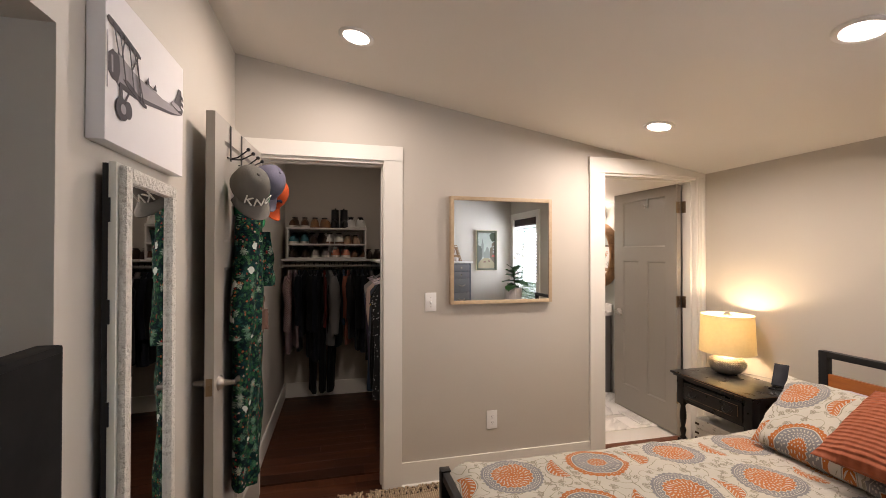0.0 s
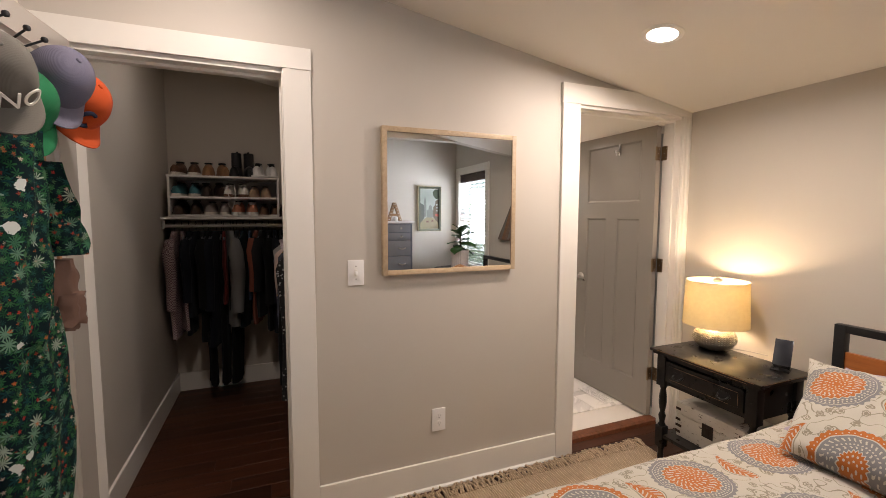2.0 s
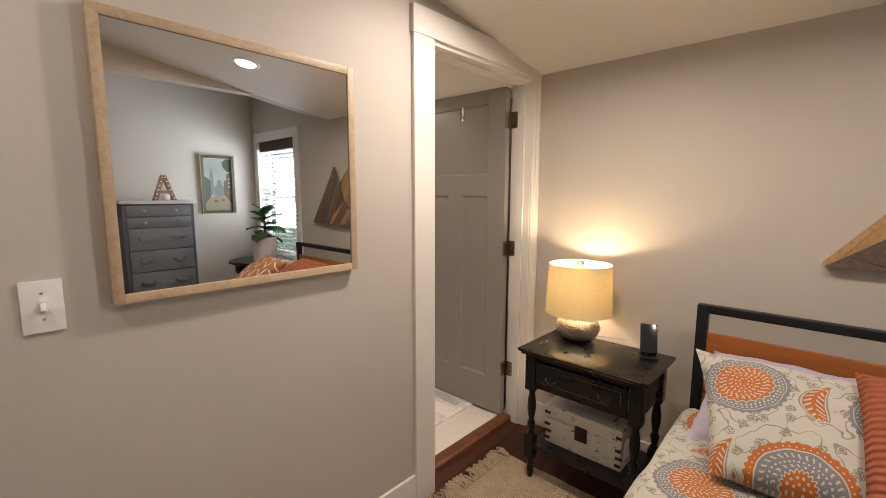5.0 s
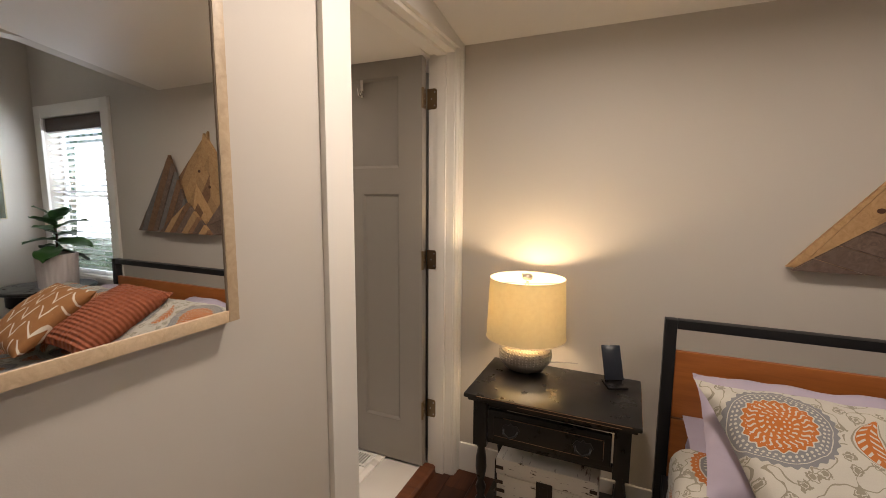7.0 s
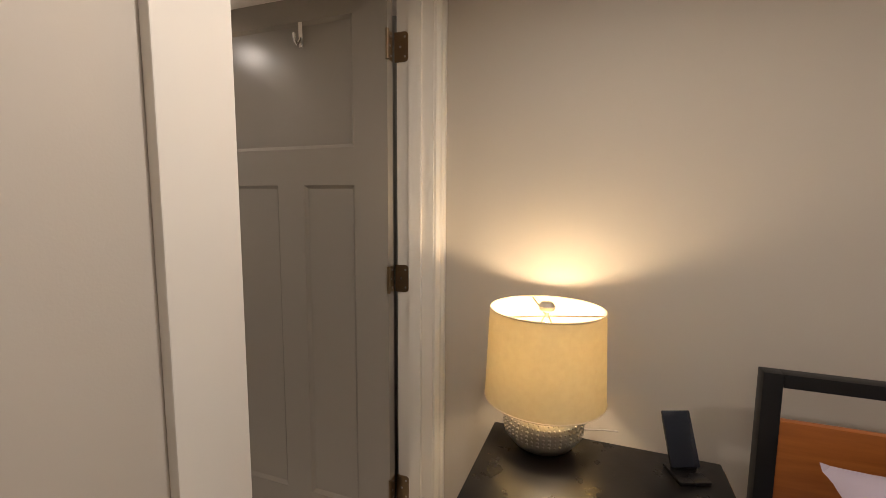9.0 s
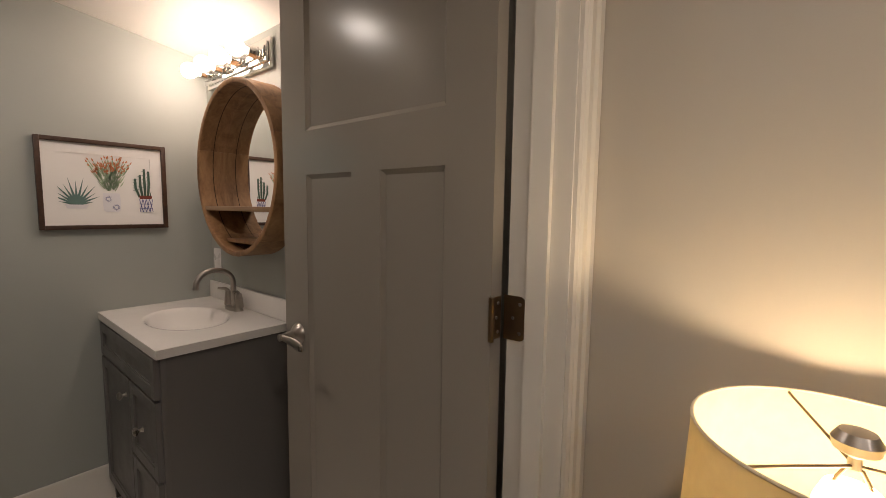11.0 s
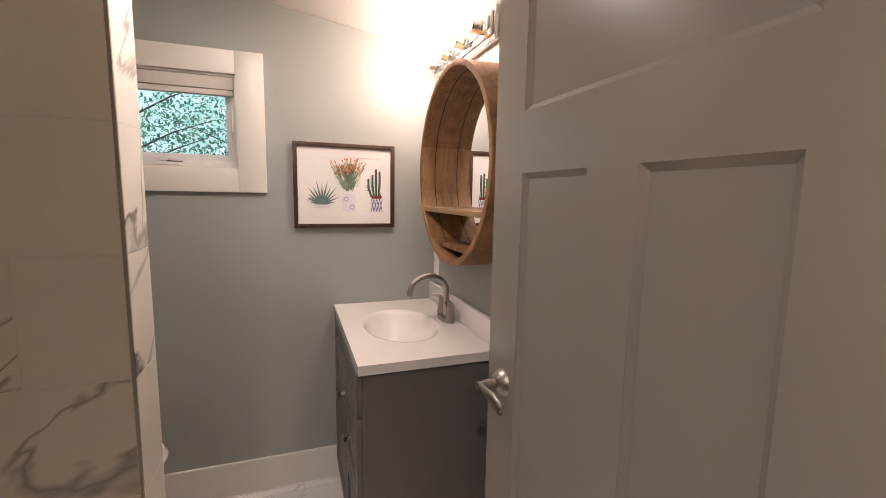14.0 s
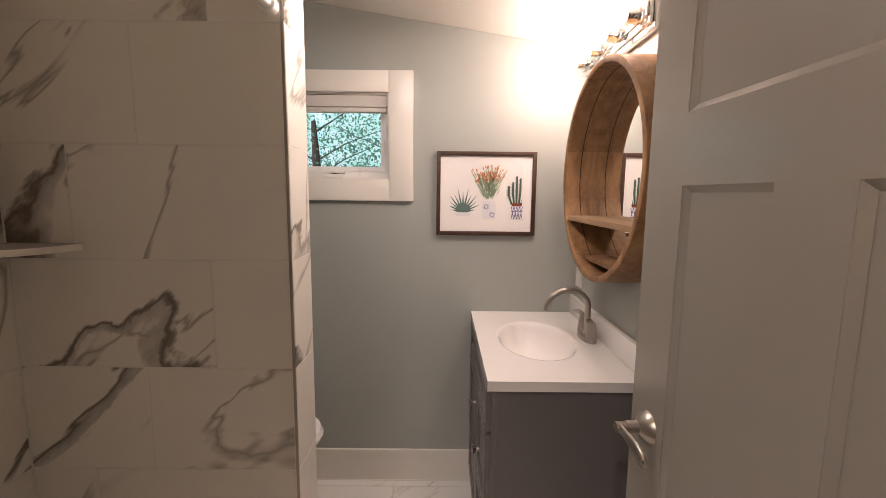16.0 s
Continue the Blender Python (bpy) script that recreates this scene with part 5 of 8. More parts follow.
def cap_meshes(seed=0):
    """A baseball cap, crown axis along z, brim along -y."""
    crown = bmesh.new()
    n, m_ = 36, 12
    rows = []
    for j in range(m_ + 1):
        f = j / m_ * math.pi / 2
        row = []
        for i in range(n):
            a = 2 * math.pi * i / n
            r = 0.086 * math.cos(f) ** 0.75 if j < m_ else 0.002
            seam = 1 - 0.012 * (abs(math.cos(a * 3)) ** 12)
            dent = 1 + 0.035 * noise.noise(Vector((math.cos(a) * 1.5, math.sin(a) * 1.5, j * 0.2 + seed)))
            row.append(crown.verts.new((r * math.cos(a) * 0.93 * seam * dent, r * math.sin(a) * 1.08 * seam * dent, 0.115 * math.sin(f) ** 0.9)))
        rows.append(row)
    for a, b in zip(rows, rows[1:]):
        for i in range(n):
            crown.faces.new((a[i], a[(i + 1) % n], b[(i + 1) % n], b[i]))
    brim = bmesh.new()
    k, d = 20, 6
    g = []
    for j in range(d + 1):
        t = j / d
        row = []
        for i in range(k + 1):
            a = math.radians(200 + 140 * i / k)
            x, y = 0.080 * math.cos(a), 0.092 * math.sin(a)
            out = 0.068 * math.sin(math.pi * i / k) ** 0.55
            row.append(brim.verts.new((x * (1 + 0.12 * t), y - out * t, 0.004 - 0.028 * (x / 0.08) ** 2 * t - 0.006 * t)))
        g.append(row)
    for a, b in zip(g, g[1:]):
        for i in range(k):
            brim.faces.new((a[i], a[i + 1], b[i + 1], b[i]))
    ex = bmesh.ops.extrude_face_region(brim, geom=list(brim.faces))
    bmesh.ops.translate(brim, vec=(0, 0, -0.004), verts=[v for v in ex["geom"] if isinstance(v, bmesh.types.BMVert)])
    bmesh.ops.recalc_face_normals(brim, faces=brim.faces)
    return crown, brim


def text_mesh(body, size, depth=0.0015):
    """Letters of the built-in font as a bmesh, upright in the xz plane, facing -y."""
    cu = bpy.data.curves.new("letters", "FONT")
    cu.body, cu.size, cu.extrude, cu.align_x, cu.align_y = body, size, depth, "CENTER", "CENTER"
    cu.resolution_u = 3
    ob = bpy.data.objects.new("letters", cu)
    scene.collection.objects.link(ob)
    bpy.context.view_layer.update()
    me = bpy.data.meshes.new_from_object(ob.evaluated_get(bpy.context.evaluated_depsgraph_get()))
    bm = bmesh.new()
    bm.from_mesh(me)
    bpy.data.objects.remove(ob)
    bpy.data.curves.remove(cu)
    bpy.data.meshes.remove(me)
    return moved(bm, pose(0, 0, 0, 90, 0, 0))


def cap(x, z, out, mat, brim_mat, label, turn, seed, letters=None, letter_mat=None, lean=0):
    """A cap hung by its back, brim hanging down, crown turned out from the door."""
    ob = thing("baseball_cap", on_door(x, z, 0.035 + out) @ pose(0, 0, 0, 0, lean, turn) @ pose(0, 0, 0, 62, 0, 0), label, "cap", "caps on the closet door")
    crown, brim = cap_meshes(seed)
    part("crown", crown, mat, ob, smooth=70)
    part("brim", brim, brim_mat, ob, smooth=70)
    part("button", lathe([(0.0, 0.121), (0.006, 0.119), (0.008, 0.115), (0.0, 0.112)], 12), mat, ob)
    if letters:
        t = text_mesh(*letters)
        for v in t.verts:   # wrap the letters round the front of the crown
            a = v.co.x / 0.088
            rr = 0.0955 + v.co.y * -1.0
            v.co = Vector((rr * 0.92 * math.sin(a), -rr * 1.02 * math.cos(a) + (v.co.z + 0.0) * 0.22 , 0.036 + v.co.z))
        part("lettering", t, letter_mat, ob, "raised letters on the front")
    return ob


CAPG, CAPL, CAPO, CAPN, CAPD = cloth("washed grey cotton", (0.12, 0.11, 0.095)), cloth("lavender cotton", (0.115, 0.11, 0.15)), cloth("orange cotton", (0.40, 0.06, 0.012)), cloth("green mesh", (0.012, 0.13, 0.05)), cloth("dark grey cotton", (0.07, 0.065, 0.06))
THREAD = cloth("white thread", (0.72, 0.70, 0.64))
NAVY = cloth("navy felt", (0.012, 0.014, 0.03))
cap(0.595, 1.745, 0.085, CAPG, CAPG, "washed grey cap with raised white letters", -48, 1, ("KNO", 0.062), THREAD, -10)
cap(0.335, 1.805, 0.095, CAPL, CAPL, "lavender cotton baseball cap on a hook", -40, 2, None, None, 12)
cap(0.41, 1.715, 0.04, CAPN, CAPN, "green mesh cap hanging behind the others", -45, 3)
oc = cap(0.205, 1.77, 0.085, CAPO, CAPO, "orange cap with a dark navy emblem", -30, 4, None, None, 8)
ring_ = tube([(0.022 * math.cos(a), 0.0, 0.026 * math.sin(a)) for a in (math.radians(50 + 260 * i / 20) for i in range(21))], 0.006, 8)
for v in ring_.verts:
    v.co = Vector((v.co.x - 0.02, -0.092 + v.co.z * 0.22 + v.co.y, 0.045 + v.co.z))
part("emblem", ring_, NAVY, oc, "curved navy emblem")


def robe_print():
    """Dark green cotton crowded with leaf rosettes, fronds, berries, pale plants and white beasts."""
    k = Mat("jungle print cotton")
    v = k.co
    col = (0.003, 0.011, 0.013)

    def rosettes(scale, petals, size, seed, stops, share):
        w = k.voronoi(scale, k.mapping((1, 1, 1), loc=(seed, seed * 0.7, 0), vec=v))
        off = k.n.new("ShaderNodeVectorMath")
        off.operation = "SUBTRACT"
        k.put(off.inputs[0], k.mapping((1, 1, 1), loc=(seed, seed * 0.7, 0), vec=v))
        k.put(off.inputs[1], w["Position"])
        o = k.n.new("ShaderNodeSeparateXYZ")
        k.put(o.inputs[0], off.outputs[0])
        c = k.n.new("ShaderNodeSeparateColor")
        k.put(c.inputs[0], w["Color"])
        ang = k.math("ADD", k.math("ARCTAN2", o.outputs[2], k.math("SUBTRACT", o.outputs[0], o.outputs[1])), k.math("MULTIPLY", c.outputs[2], 6.0))
        leaf = k.math("ADD", 0.5, k.math("MULTIPLY", k.math("COSINE", k.math("MULTIPLY", ang, petals)), 0.5))
        inside = k.math("LESS_THAN", w["Distance"], k.math("MULTIPLY", size, k.math("ADD", 0.25, k.math("MULTIPLY", leaf, 0.75))))
        return k.math("MULTIPLY", inside, k.math("LESS_THAN", c.outputs[1], share)), k.ramp(c.outputs[0], stops, "CONSTANT")

    for args in ((40, 7, 0.62, 0.0, [(0.0, (0.006, 0.036, 0.018)), (0.35, (0.012, 0.066, 0.024)), (0.7, (0.005, 0.032, 0.034))], 0.95),
                 (56, 9, 0.60, 1.3, [(0.0, (0.025, 0.10, 0.036)), (0.4, (0.010, 0.052, 0.042)), (0.75, (0.05, 0.12, 0.05))], 0.6),
                 (26, 11, 0.55, 2.9, [(0.0, (0.10, 0.19, 0.13)), (0.5, (0.25, 0.30, 0.24)), (0.8, (0.04, 0.13, 0.07))], 0.42),
                 (74, 5, 0.46, 4.1, [(0.0, (0.30, 0.025, 0.018)), (0.5, (0.38, 0.10, 0.03)), (0.8, (0.42, 0.30, 0.24))], 0.22)):
        mask, tint = rosettes(*args)
        col = k.mix(mask, col, tint)
    big = k.voronoi(8.5, v)
    shape = k.math("ADD", big["Distance"], k.math("MULTIPLY", k.noise(42, 3, v), 0.42))
    col = k.mix(k.math("LESS_THAN", shape, 0.37), col, (0.46, 0.48, 0.45))
    k.set(Base_Color=col, Roughness=0.9, Specular_IOR_Level=0.12)
    k.bump(k.noise(30, 3), 0.2, 0.003)
    return k.m


ROBE = robe_print()


def drape(profile, depth, seed, nu=44, nv=60):
    """A hanging cloth: rows of (z, left, right) on a door; out of the door along -y with vertical folds."""
    bm = bmesh.new()
    rows = []
    zs = [p[0] for p in profile]
    for j in range(nv + 1):
        t = j / nv
        z = zs[0] + (zs[-1] - zs[0]) * t
        l = float(np.interp(-z, [-a for a in zs], [p[1] for p in profile]))
        r = float(np.interp(-z, [-a for a in zs], [p[2] for p in profile]))
        row = []
        for i in range(nu):
            a = 2 * math.pi * i / nu
            u = math.cos(a)
            x = (l + r) / 2 + (r - l) / 2 * u
            fold = 0.5 + 0.22 * math.sin(u * 8 + seed + t * 2) + 0.5 * noise.noise(Vector((u * 2.2, t * 4, seed)))
            y = -depth * (0.42 + 0.5 * math.sin(a) * (0.75 + 0.35 * fold)) - 0.012 * fold
            x += 0.012 * noise.noise(Vector((math.sin(a), t * 5, seed + 3)))
            row.append(bm.verts.new((x, min(y, -0.002), z + 0.014 * noise.noise(Vector((u * 2, seed, t))) * (t > 0.97))))
        rows.append(row)
    for a, b in zip(rows, rows[1:]):
        for i in range(nu):
            bm.faces.new((a[i], a[(i + 1) % nu], b[(i + 1) % nu], b[i]))
    bm.faces.new(rows[0])
    bm.faces.new(rows[-1])
    bmesh.ops.recalc_face_normals(bm, faces=bm.faces)
    return bm


# local x of on_door() runs towards the hinge
robe = thing("pyjamas", on_door(0.485, 0.0), "dark green jungle print pyjamas hanging on the closet door", "pyjamas")
part("trousers", drape([(1.14, -0.12, 0.12), (0.98, -0.14, 0.16), (0.80, -0.15, 0.18), (0.6, -0.14, 0.16), (0.40, -0.13, 0.11)], 0.11, 2.0), ROBE, robe, smooth=80)
part("shirt", drape([(1.64, -0.03, 0.04), (1.57, -0.07, 0.08), (1.44, -0.11, 0.10), (1.28, -0.16, 0.11), (1.14, -0.18, 0.08), (1.08, -0.18, 0.05)], 0.12, 5.0), ROBE, robe, smooth=80)
part("sleeve", drape([(1.56, 0.0, 0.08), (1.46, 0.05, 0.16), (1.37, 0.08, 0.22), (1.29, 0.10, 0.21)], 0.15, 8.0, 30, 24), ROBE, robe, smooth=80)
bag = thing("canvas_bag", on_door(0.27, 0.0), "brown canvas bag hanging from the closet door by a strap", "bag")
BAGC = cloth("brown canvas", (0.13, 0.075, 0.055))
part("pouch", drape([(1.27, -0.05, 0.06), (1.2, -0.06, 0.085), (1.1, -0.06, 0.095), (1.04, -0.05, 0.08)], 0.075, 3.3, 32, 24), BAGC, bag, smooth=80)
part("pocket", drape([(1.16, -0.04, 0.07), (1.06, -0.04, 0.07)], 0.095, 4.3, 24, 8), BAGC, bag, smooth=80)
part("strap", join(tube([(-0.03, -0.03, 1.26), (0.0, -0.012, 1.5), (0.01, -0.01, 1.86)], 0.007, 6), tube([(0.04, -0.03, 1.26), (0.03, -0.012, 1.5), (0.02, -0.01, 1.86)], 0.007, 6)), cloth("tan strap", (0.3, 0.17, 0.08)), bag, "tan leather strap")

# ---- canvas print, standing mirror, television on the west wall ----
CANVAS = plain("white canvas", (0.78, 0.745, 0.73), 0.85, grain=300, bump=0.12, vary=0.02)
INK = plain("grey ink", (0.085, 0.075, 0.08), 0.9, vary=0.5)
INKL = plain("light grey ink", (0.32, 0.29, 0.30), 0.9, vary=0.3)
CVY0, CVY1, CVZ0, CVZ1 = -1.508, -0.985, 1.745, 2.13
cv = thing("canvas_print", pose(XL, CVY0, CVZ0), "white canvas with a grey drawing of a biplane", "picture")
part("canvas", box((0.002, 0, 0), (0.042, CVY1 - CVY0, CVZ1 - CVZ0), 0.002), CANVAS, cv)


def flat(points, x, lift=0.0008):
    """A flat inked shape on a face that looks along +x; points are (y, z)."""
    return prism(points, x, x + lift, "x")


S = CVY1 - CVY0
pl = lambda pts: [(a * S, b * S) for a, b in pts]
disc = lambda y, z, r, q=1.0, n=24: [(y * S + r * S * math.cos(i * 2 * math.pi / n), z * S + r * q * S * math.sin(i * 2 * math.pi / n)) for i in range(n)]
layers = [
    ("fuselage", INKL, pl([(0.06, 0.42), (0.05, 0.33), (0.12, 0.285), (0.30, 0.285), (0.46, 0.305), (0.80, 0.36), (0.965, 0.405), (0.97, 0.43), (0.86, 0.425), (0.66, 0.41), (0.46, 0.415), (0.33, 0.41), (0.20, 0.43), (0.12, 0.45)])),
    ("belly_shade", INK, pl([(0.12, 0.285), (0.30, 0.285), (0.46, 0.305), (0.80, 0.36), (0.965, 0.405), (0.80, 0.375), (0.46, 0.328), (0.30, 0.31), (0.13, 0.312)])),
    ("engine", INK, pl([(0.01, 0.40), (0.015, 0.33), (0.06, 0.30), (0.11, 0.30), (0.13, 0.36), (0.12, 0.43), (0.06, 0.44)])),
    ("engine_ring", INKL, pl([(0.045, 0.41), (0.05, 0.33), (0.065, 0.33), (0.062, 0.41)])),
    ("upper_wing", INK, pl([(0.004, 0.563), (0.02, 0.55), (0.30, 0.508), (0.345, 0.512), (0.35, 0.526), (0.318, 0.537), (0.12, 0.572), (0.02, 0.582)])),
    ("lower_wing", INK, pl([(0.16, 0.335), (0.20, 0.316), (0.38, 0.272), (0.42, 0.274), (0.425, 0.288), (0.36, 0.305), (0.20, 0.345)])),
    ("tail_fin", INK, pl([(0.80, 0.42), (0.86, 0.50), (0.90, 0.563), (0.94, 0.565), (0.975, 0.53), (0.985, 0.47), (0.97, 0.41), (0.90, 0.41)])),
    ("tail_plane", INKL, pl([(0.76, 0.425), (0.80, 0.45), (0.90, 0.45), (0.955, 0.435), (0.90, 0.418)])),
    ("wheel_leg", INK, pl([(0.115, 0.30), (0.145, 0.30), (0.155, 0.20), (0.13, 0.20)])),
    ("wheel_brace", INK, pl([(0.21, 0.29), (0.225, 0.29), (0.16, 0.20), (0.145, 0.20)])),
    ("wheel", INK, disc(0.145, 0.183, 0.062, 0.9)),
    ("rear_wheel", INK, disc(0.205, 0.195, 0.04, 1.1)),
    ("propeller", INKL, pl([(-0.004, 0.50), (0.004, 0.50), (0.006, 0.365), (0.004, 0.24), (-0.003, 0.24), (-0.002, 0.365)])),
    ("cockpit", INK, pl([(0.40, 0.412), (0.43, 0.452), (0.445, 0.415), (0.50, 0.414), (0.525, 0.447), (0.545, 0.412)]))]
for i, (n, mat, pts) in enumerate(layers):
    part(n, flat(pts, 0.0422 + 0.0003 * i), mat, cv, smooth=False)
for a, b in (((0.05, 0.56), (0.10, 0.43)), ((0.11, 0.55), (0.17, 0.33)), ((0.16, 0.55), (0.13, 0.43)), ((0.20, 0.54), (0.26, 0.31)), ((0.28, 0.53), (0.34, 0.29)), ((0.31, 0.52), (0.24, 0.42)), ((0.25, 0.53), (0.37, 0.29))):
    d = Vector((b[0] - a[0], b[1] - a[1])).normalized() * 0.005
    part("strut", flat(pl([(a[0] - d.y, a[1] + d.x), (a[0] + d.y, a[1] - d.x), (b[0] + d.y, b[1] - d.x), (b[0] - d.y, b[1] + d.x)]), 0.0472), INK, cv, smooth=False)
part("hub", flat(disc(0.145, 0.183, 0.027, 0.9), 0.0475), INKL, cv, smooth=False)
for i in range(3):
    part("tail_stripe", flat(pl([(0.925, 0.542 - i * 0.04), (0.975, 0.532 - i * 0.04), (0.975, 0.518 - i * 0.04), (0.926, 0.528 - i * 0.04)]), 0.0478), CANVAS, cv, smooth=False)


def carved_mat():
    k = Mat("carved cream paint")
    v = k.mapping((1, 1, 1))
    w = k.voronoi(70, v, "SMOOTH_F1")
    h = k.math("ADD", w["Distance"], k.math("MULTIPLY", k.noise(90, 3, v, 0.6, 2.5), 0.8))
    k.set(Base_Color=k.mix(k.ramp(h, [(0.35, 0.0), (0.75, 1.0)]), (0.50, 0.46, 0.38), (0.72, 0.68, 0.60)), Roughness=0.6)
    k.bump(h, 1.0, 0.008)
    return k.m


CARVED = carved_mat()
CREAM = plain("cream cabinet paint", (0.64, 0.62, 0.54), 0.5, vary=0.06)
TY0, TY1, TZ1 = -1.475, -1.062, 1.70
tm = thing("jewelry_mirror", pose(XL + 0.02, TY0, 0.2, 0, 0, 2.7), "tall mirror cabinet with a carved cream frame on the wall", "mirror")


def in_tm(bm):
    return moved(bm, pose(-XL, -TY0, -0.2))


part("back_box", in_tm(box((XL + 0.001, TY0 + 0.004, 0.2), (XL + 0.013, TY1 - 0.004, TZ1 - 0.004))), BLACK, tm, "black cabinet side")
part("door_panel", in_tm(box((XL + 0.0145, TY0, 0.2), (XL + 0.032, TY1, TZ1), 0.003)), CREAM, tm)
fw = 0.047
for n, lo, hi in (("frame_side", (XL + 0.032, TY0 + 0.008, 0.204), (XL + 0.052, TY0 + fw, TZ1 - 0.006)), ("frame_side", (XL + 0.032, TY1 - fw, 0.204), (XL + 0.052, TY1 - 0.008, TZ1 - 0.006)),
                  ("frame_rail", (XL + 0.032, TY0 + fw, TZ1 - fw), (XL + 0.052, TY1 - fw, TZ1 - 0.006)), ("frame_rail", (XL + 0.032, TY0 + fw, 0.204), (XL + 0.052, TY1 - fw, 0.2 + fw))):
    part(n, in_tm(box(lo, hi, 0.008)), CARVED, tm)
part("mirror_glass", in_tm(box((XL + 0.033, TY0 + fw - 0.004, 0.2 + fw - 0.004), (XL + 0.037, TY1 - fw + 0.004, TZ1 - fw + 0.004))), MIRROR, tm, "clear mirror glass", smooth=False)
for z in (1.58, 1.33, 1.08, 0.82, 0.55):
    part("hinge", in_tm(box((XL + 0.0135, TY0 - 0.003, z - 0.03), (XL + 0.02, TY0 + 0.004, z + 0.03))), BLACK, tm)

TVB = plain("matt black plastic", (0.006, 0.006, 0.006), 0.75, vary=0.1)
TVB.node_tree.nodes["Principled BSDF"].inputs["Specular IOR Level"].default_value = 0.2
tv = thing("television", pose(XL + 0.12, -2.33, 0.62), "black flat television standing on a cabinet in the niche", "television")
part("panel", box((-0.02, -0.5, 0.08), (0.02, 0.488, 0.704), 0.006), TVB, tv)
part("screen", box((0.0205, -0.488, 0.095), (0.0215, 0.476, 0.692)), TVB, tv)
part("stand_foot", box((-0.1, -0.2, 0.0), (0.1, 0.2, 0.015), 0.004), BLACK, tv)
part("stand_neck", box((-0.015, -0.06, 0.015), (0.015, 0.06, 0.1), 0.003), BLACK, tv)
mc = thing("media_cabinet", pose(XL - 0.6, -2.85, 0.0), "dark wooden low cabinet under the television", "cabinet")
part("body", box((0.0, 0.0, 0.0), (0.85, 1.08, 0.6), 0.004), BLACK, mc)
part("top", box((-0.005, -0.005, 0.602), (0.86, 1.09, 0.62), 0.003), WORN, mc)
for i in (0, 1):
    part("door", box((0.851, 0.03 + i * 0.52, 0.05), (0.865, 0.53 + i * 0.52, 0.57), 0.003), WORN, mc)

# ---- bathroom ----


def marble(name, white=(0.79, 0.74, 0.66), vein=(0.17, 0.135, 0.105), scale=1.0, rough=0.2):
    """White marble with broad grey veins and fine cracks; each piece takes its own cut."""
    k = Mat(name)
    sh = k.n.new("ShaderNodeVectorMath")
    sh.operation = "SCALE"
    sh.inputs[0].default_value = (13.7, 9.1, 17.3)
    k.put(sh.inputs["Scale"], k.rand())
    ad = k.n.new("ShaderNodeVectorMath")
    k.put(ad.inputs[0], k.co)
    k.put(ad.inputs[1], sh.outputs[0])
    turned = k.mapping((scale, scale, scale), rot=(0, 47, 0), vec=ad.outputs[0])
    v = k.mapping((0.42, 1, 1.25), vec=turned)
    n1 = k.noise(1.3, 7, v, 0.5, 0.6)
    away = k.math("SUBTRACT", n1, 0.52)
    crack = k.ramp(k.math("ABSOLUTE", away), [(0.0, 1.0), (0.005, 0.8), (0.011, 0.0)])
    smoke = k.math("MULTIPLY", k.ramp(away, [(0.0, 0.0), (0.002, 0.85), (0.02, 0.5), (0.026, 0.0)]), k.ramp(k.noise(7, 5, v, 0.65), [(0.36, 0.35), (0.6, 1.0)]))
    n2 = k.noise(1.8, 5, v, 0.5, 0.8)
    fine = k.ramp(k.math("ABSOLUTE", k.math("SUBTRACT", n2, 0.43)), [(0.0, 0.65), (0.005, 0.35), (0.012, 0.0)])
    where = k.ramp(k.noise(0.9, 1, turned), [(0.28, 0.0), (0.36, 1.0)])
    where2 = k.ramp(k.noise(1.7, 2, turned, 0.5, 0.3), [(0.38, 0.0), (0.46, 1.0)])
    mask = k.math("MAXIMUM", k.math("MULTIPLY", k.math("MAXIMUM", crack, smoke), where), k.math("MULTIPLY", fine, where2))
    base = k.mix(k.noise(3, 4, v), tuple(c * 0.96 for c in white), white)
    k.set(Base_Color=k.mix(mask, base, vein), Roughness=rough)
    return k.m


MARBLE = marble("marble wall tile")
MARBLEF = marble("marble floor tile", (0.84, 0.81, 0.77), (0.60, 0.57, 0.54), 1.2, 0.3)
COUNTER = plain("cultured marble", (0.82, 0.785, 0.75), 0.14, vary=0.015, bump=0.0, coat=0.4)

# vanity
VX0, VY0, VT = -0.412, 1.178, 0.857
van = thing("vanity_cabinet", pose(VX0 + 0.02, VY0 + 0.02, 0.028), "grey painted bathroom vanity with doors and drawers", "vanity")
vw, vd, vh = BY - VY0 - 0.035, BXR - VX0 - 0.03, VT - 0.03 - 0.028
for lo, hi, nm in (((0.0, 0.0, 0.0), (vd, 0.018, vh), "side_panel"), ((0.0, vw - 0.018, 0.0), (vd, vw, vh), "side_panel"), ((0.012, 0.0185, 0.09), (0.03, vw - 0.0185, vh), "face_panel"), ((0.05, 0.0185, 0.0), (0.062, vw - 0.0185, 0.089), "toe_kick"), ((vd - 0.012, 0.0185, 0.0), (vd, vw - 0.0185, vh), "back_panel")):
    part(nm, box(lo, hi), VANITY, van, smooth=False)
part("face_stile", box((-0.004, -0.002, 0.0), (0.012, 0.03, vh - 0.002), 0.001), VANITY, van)


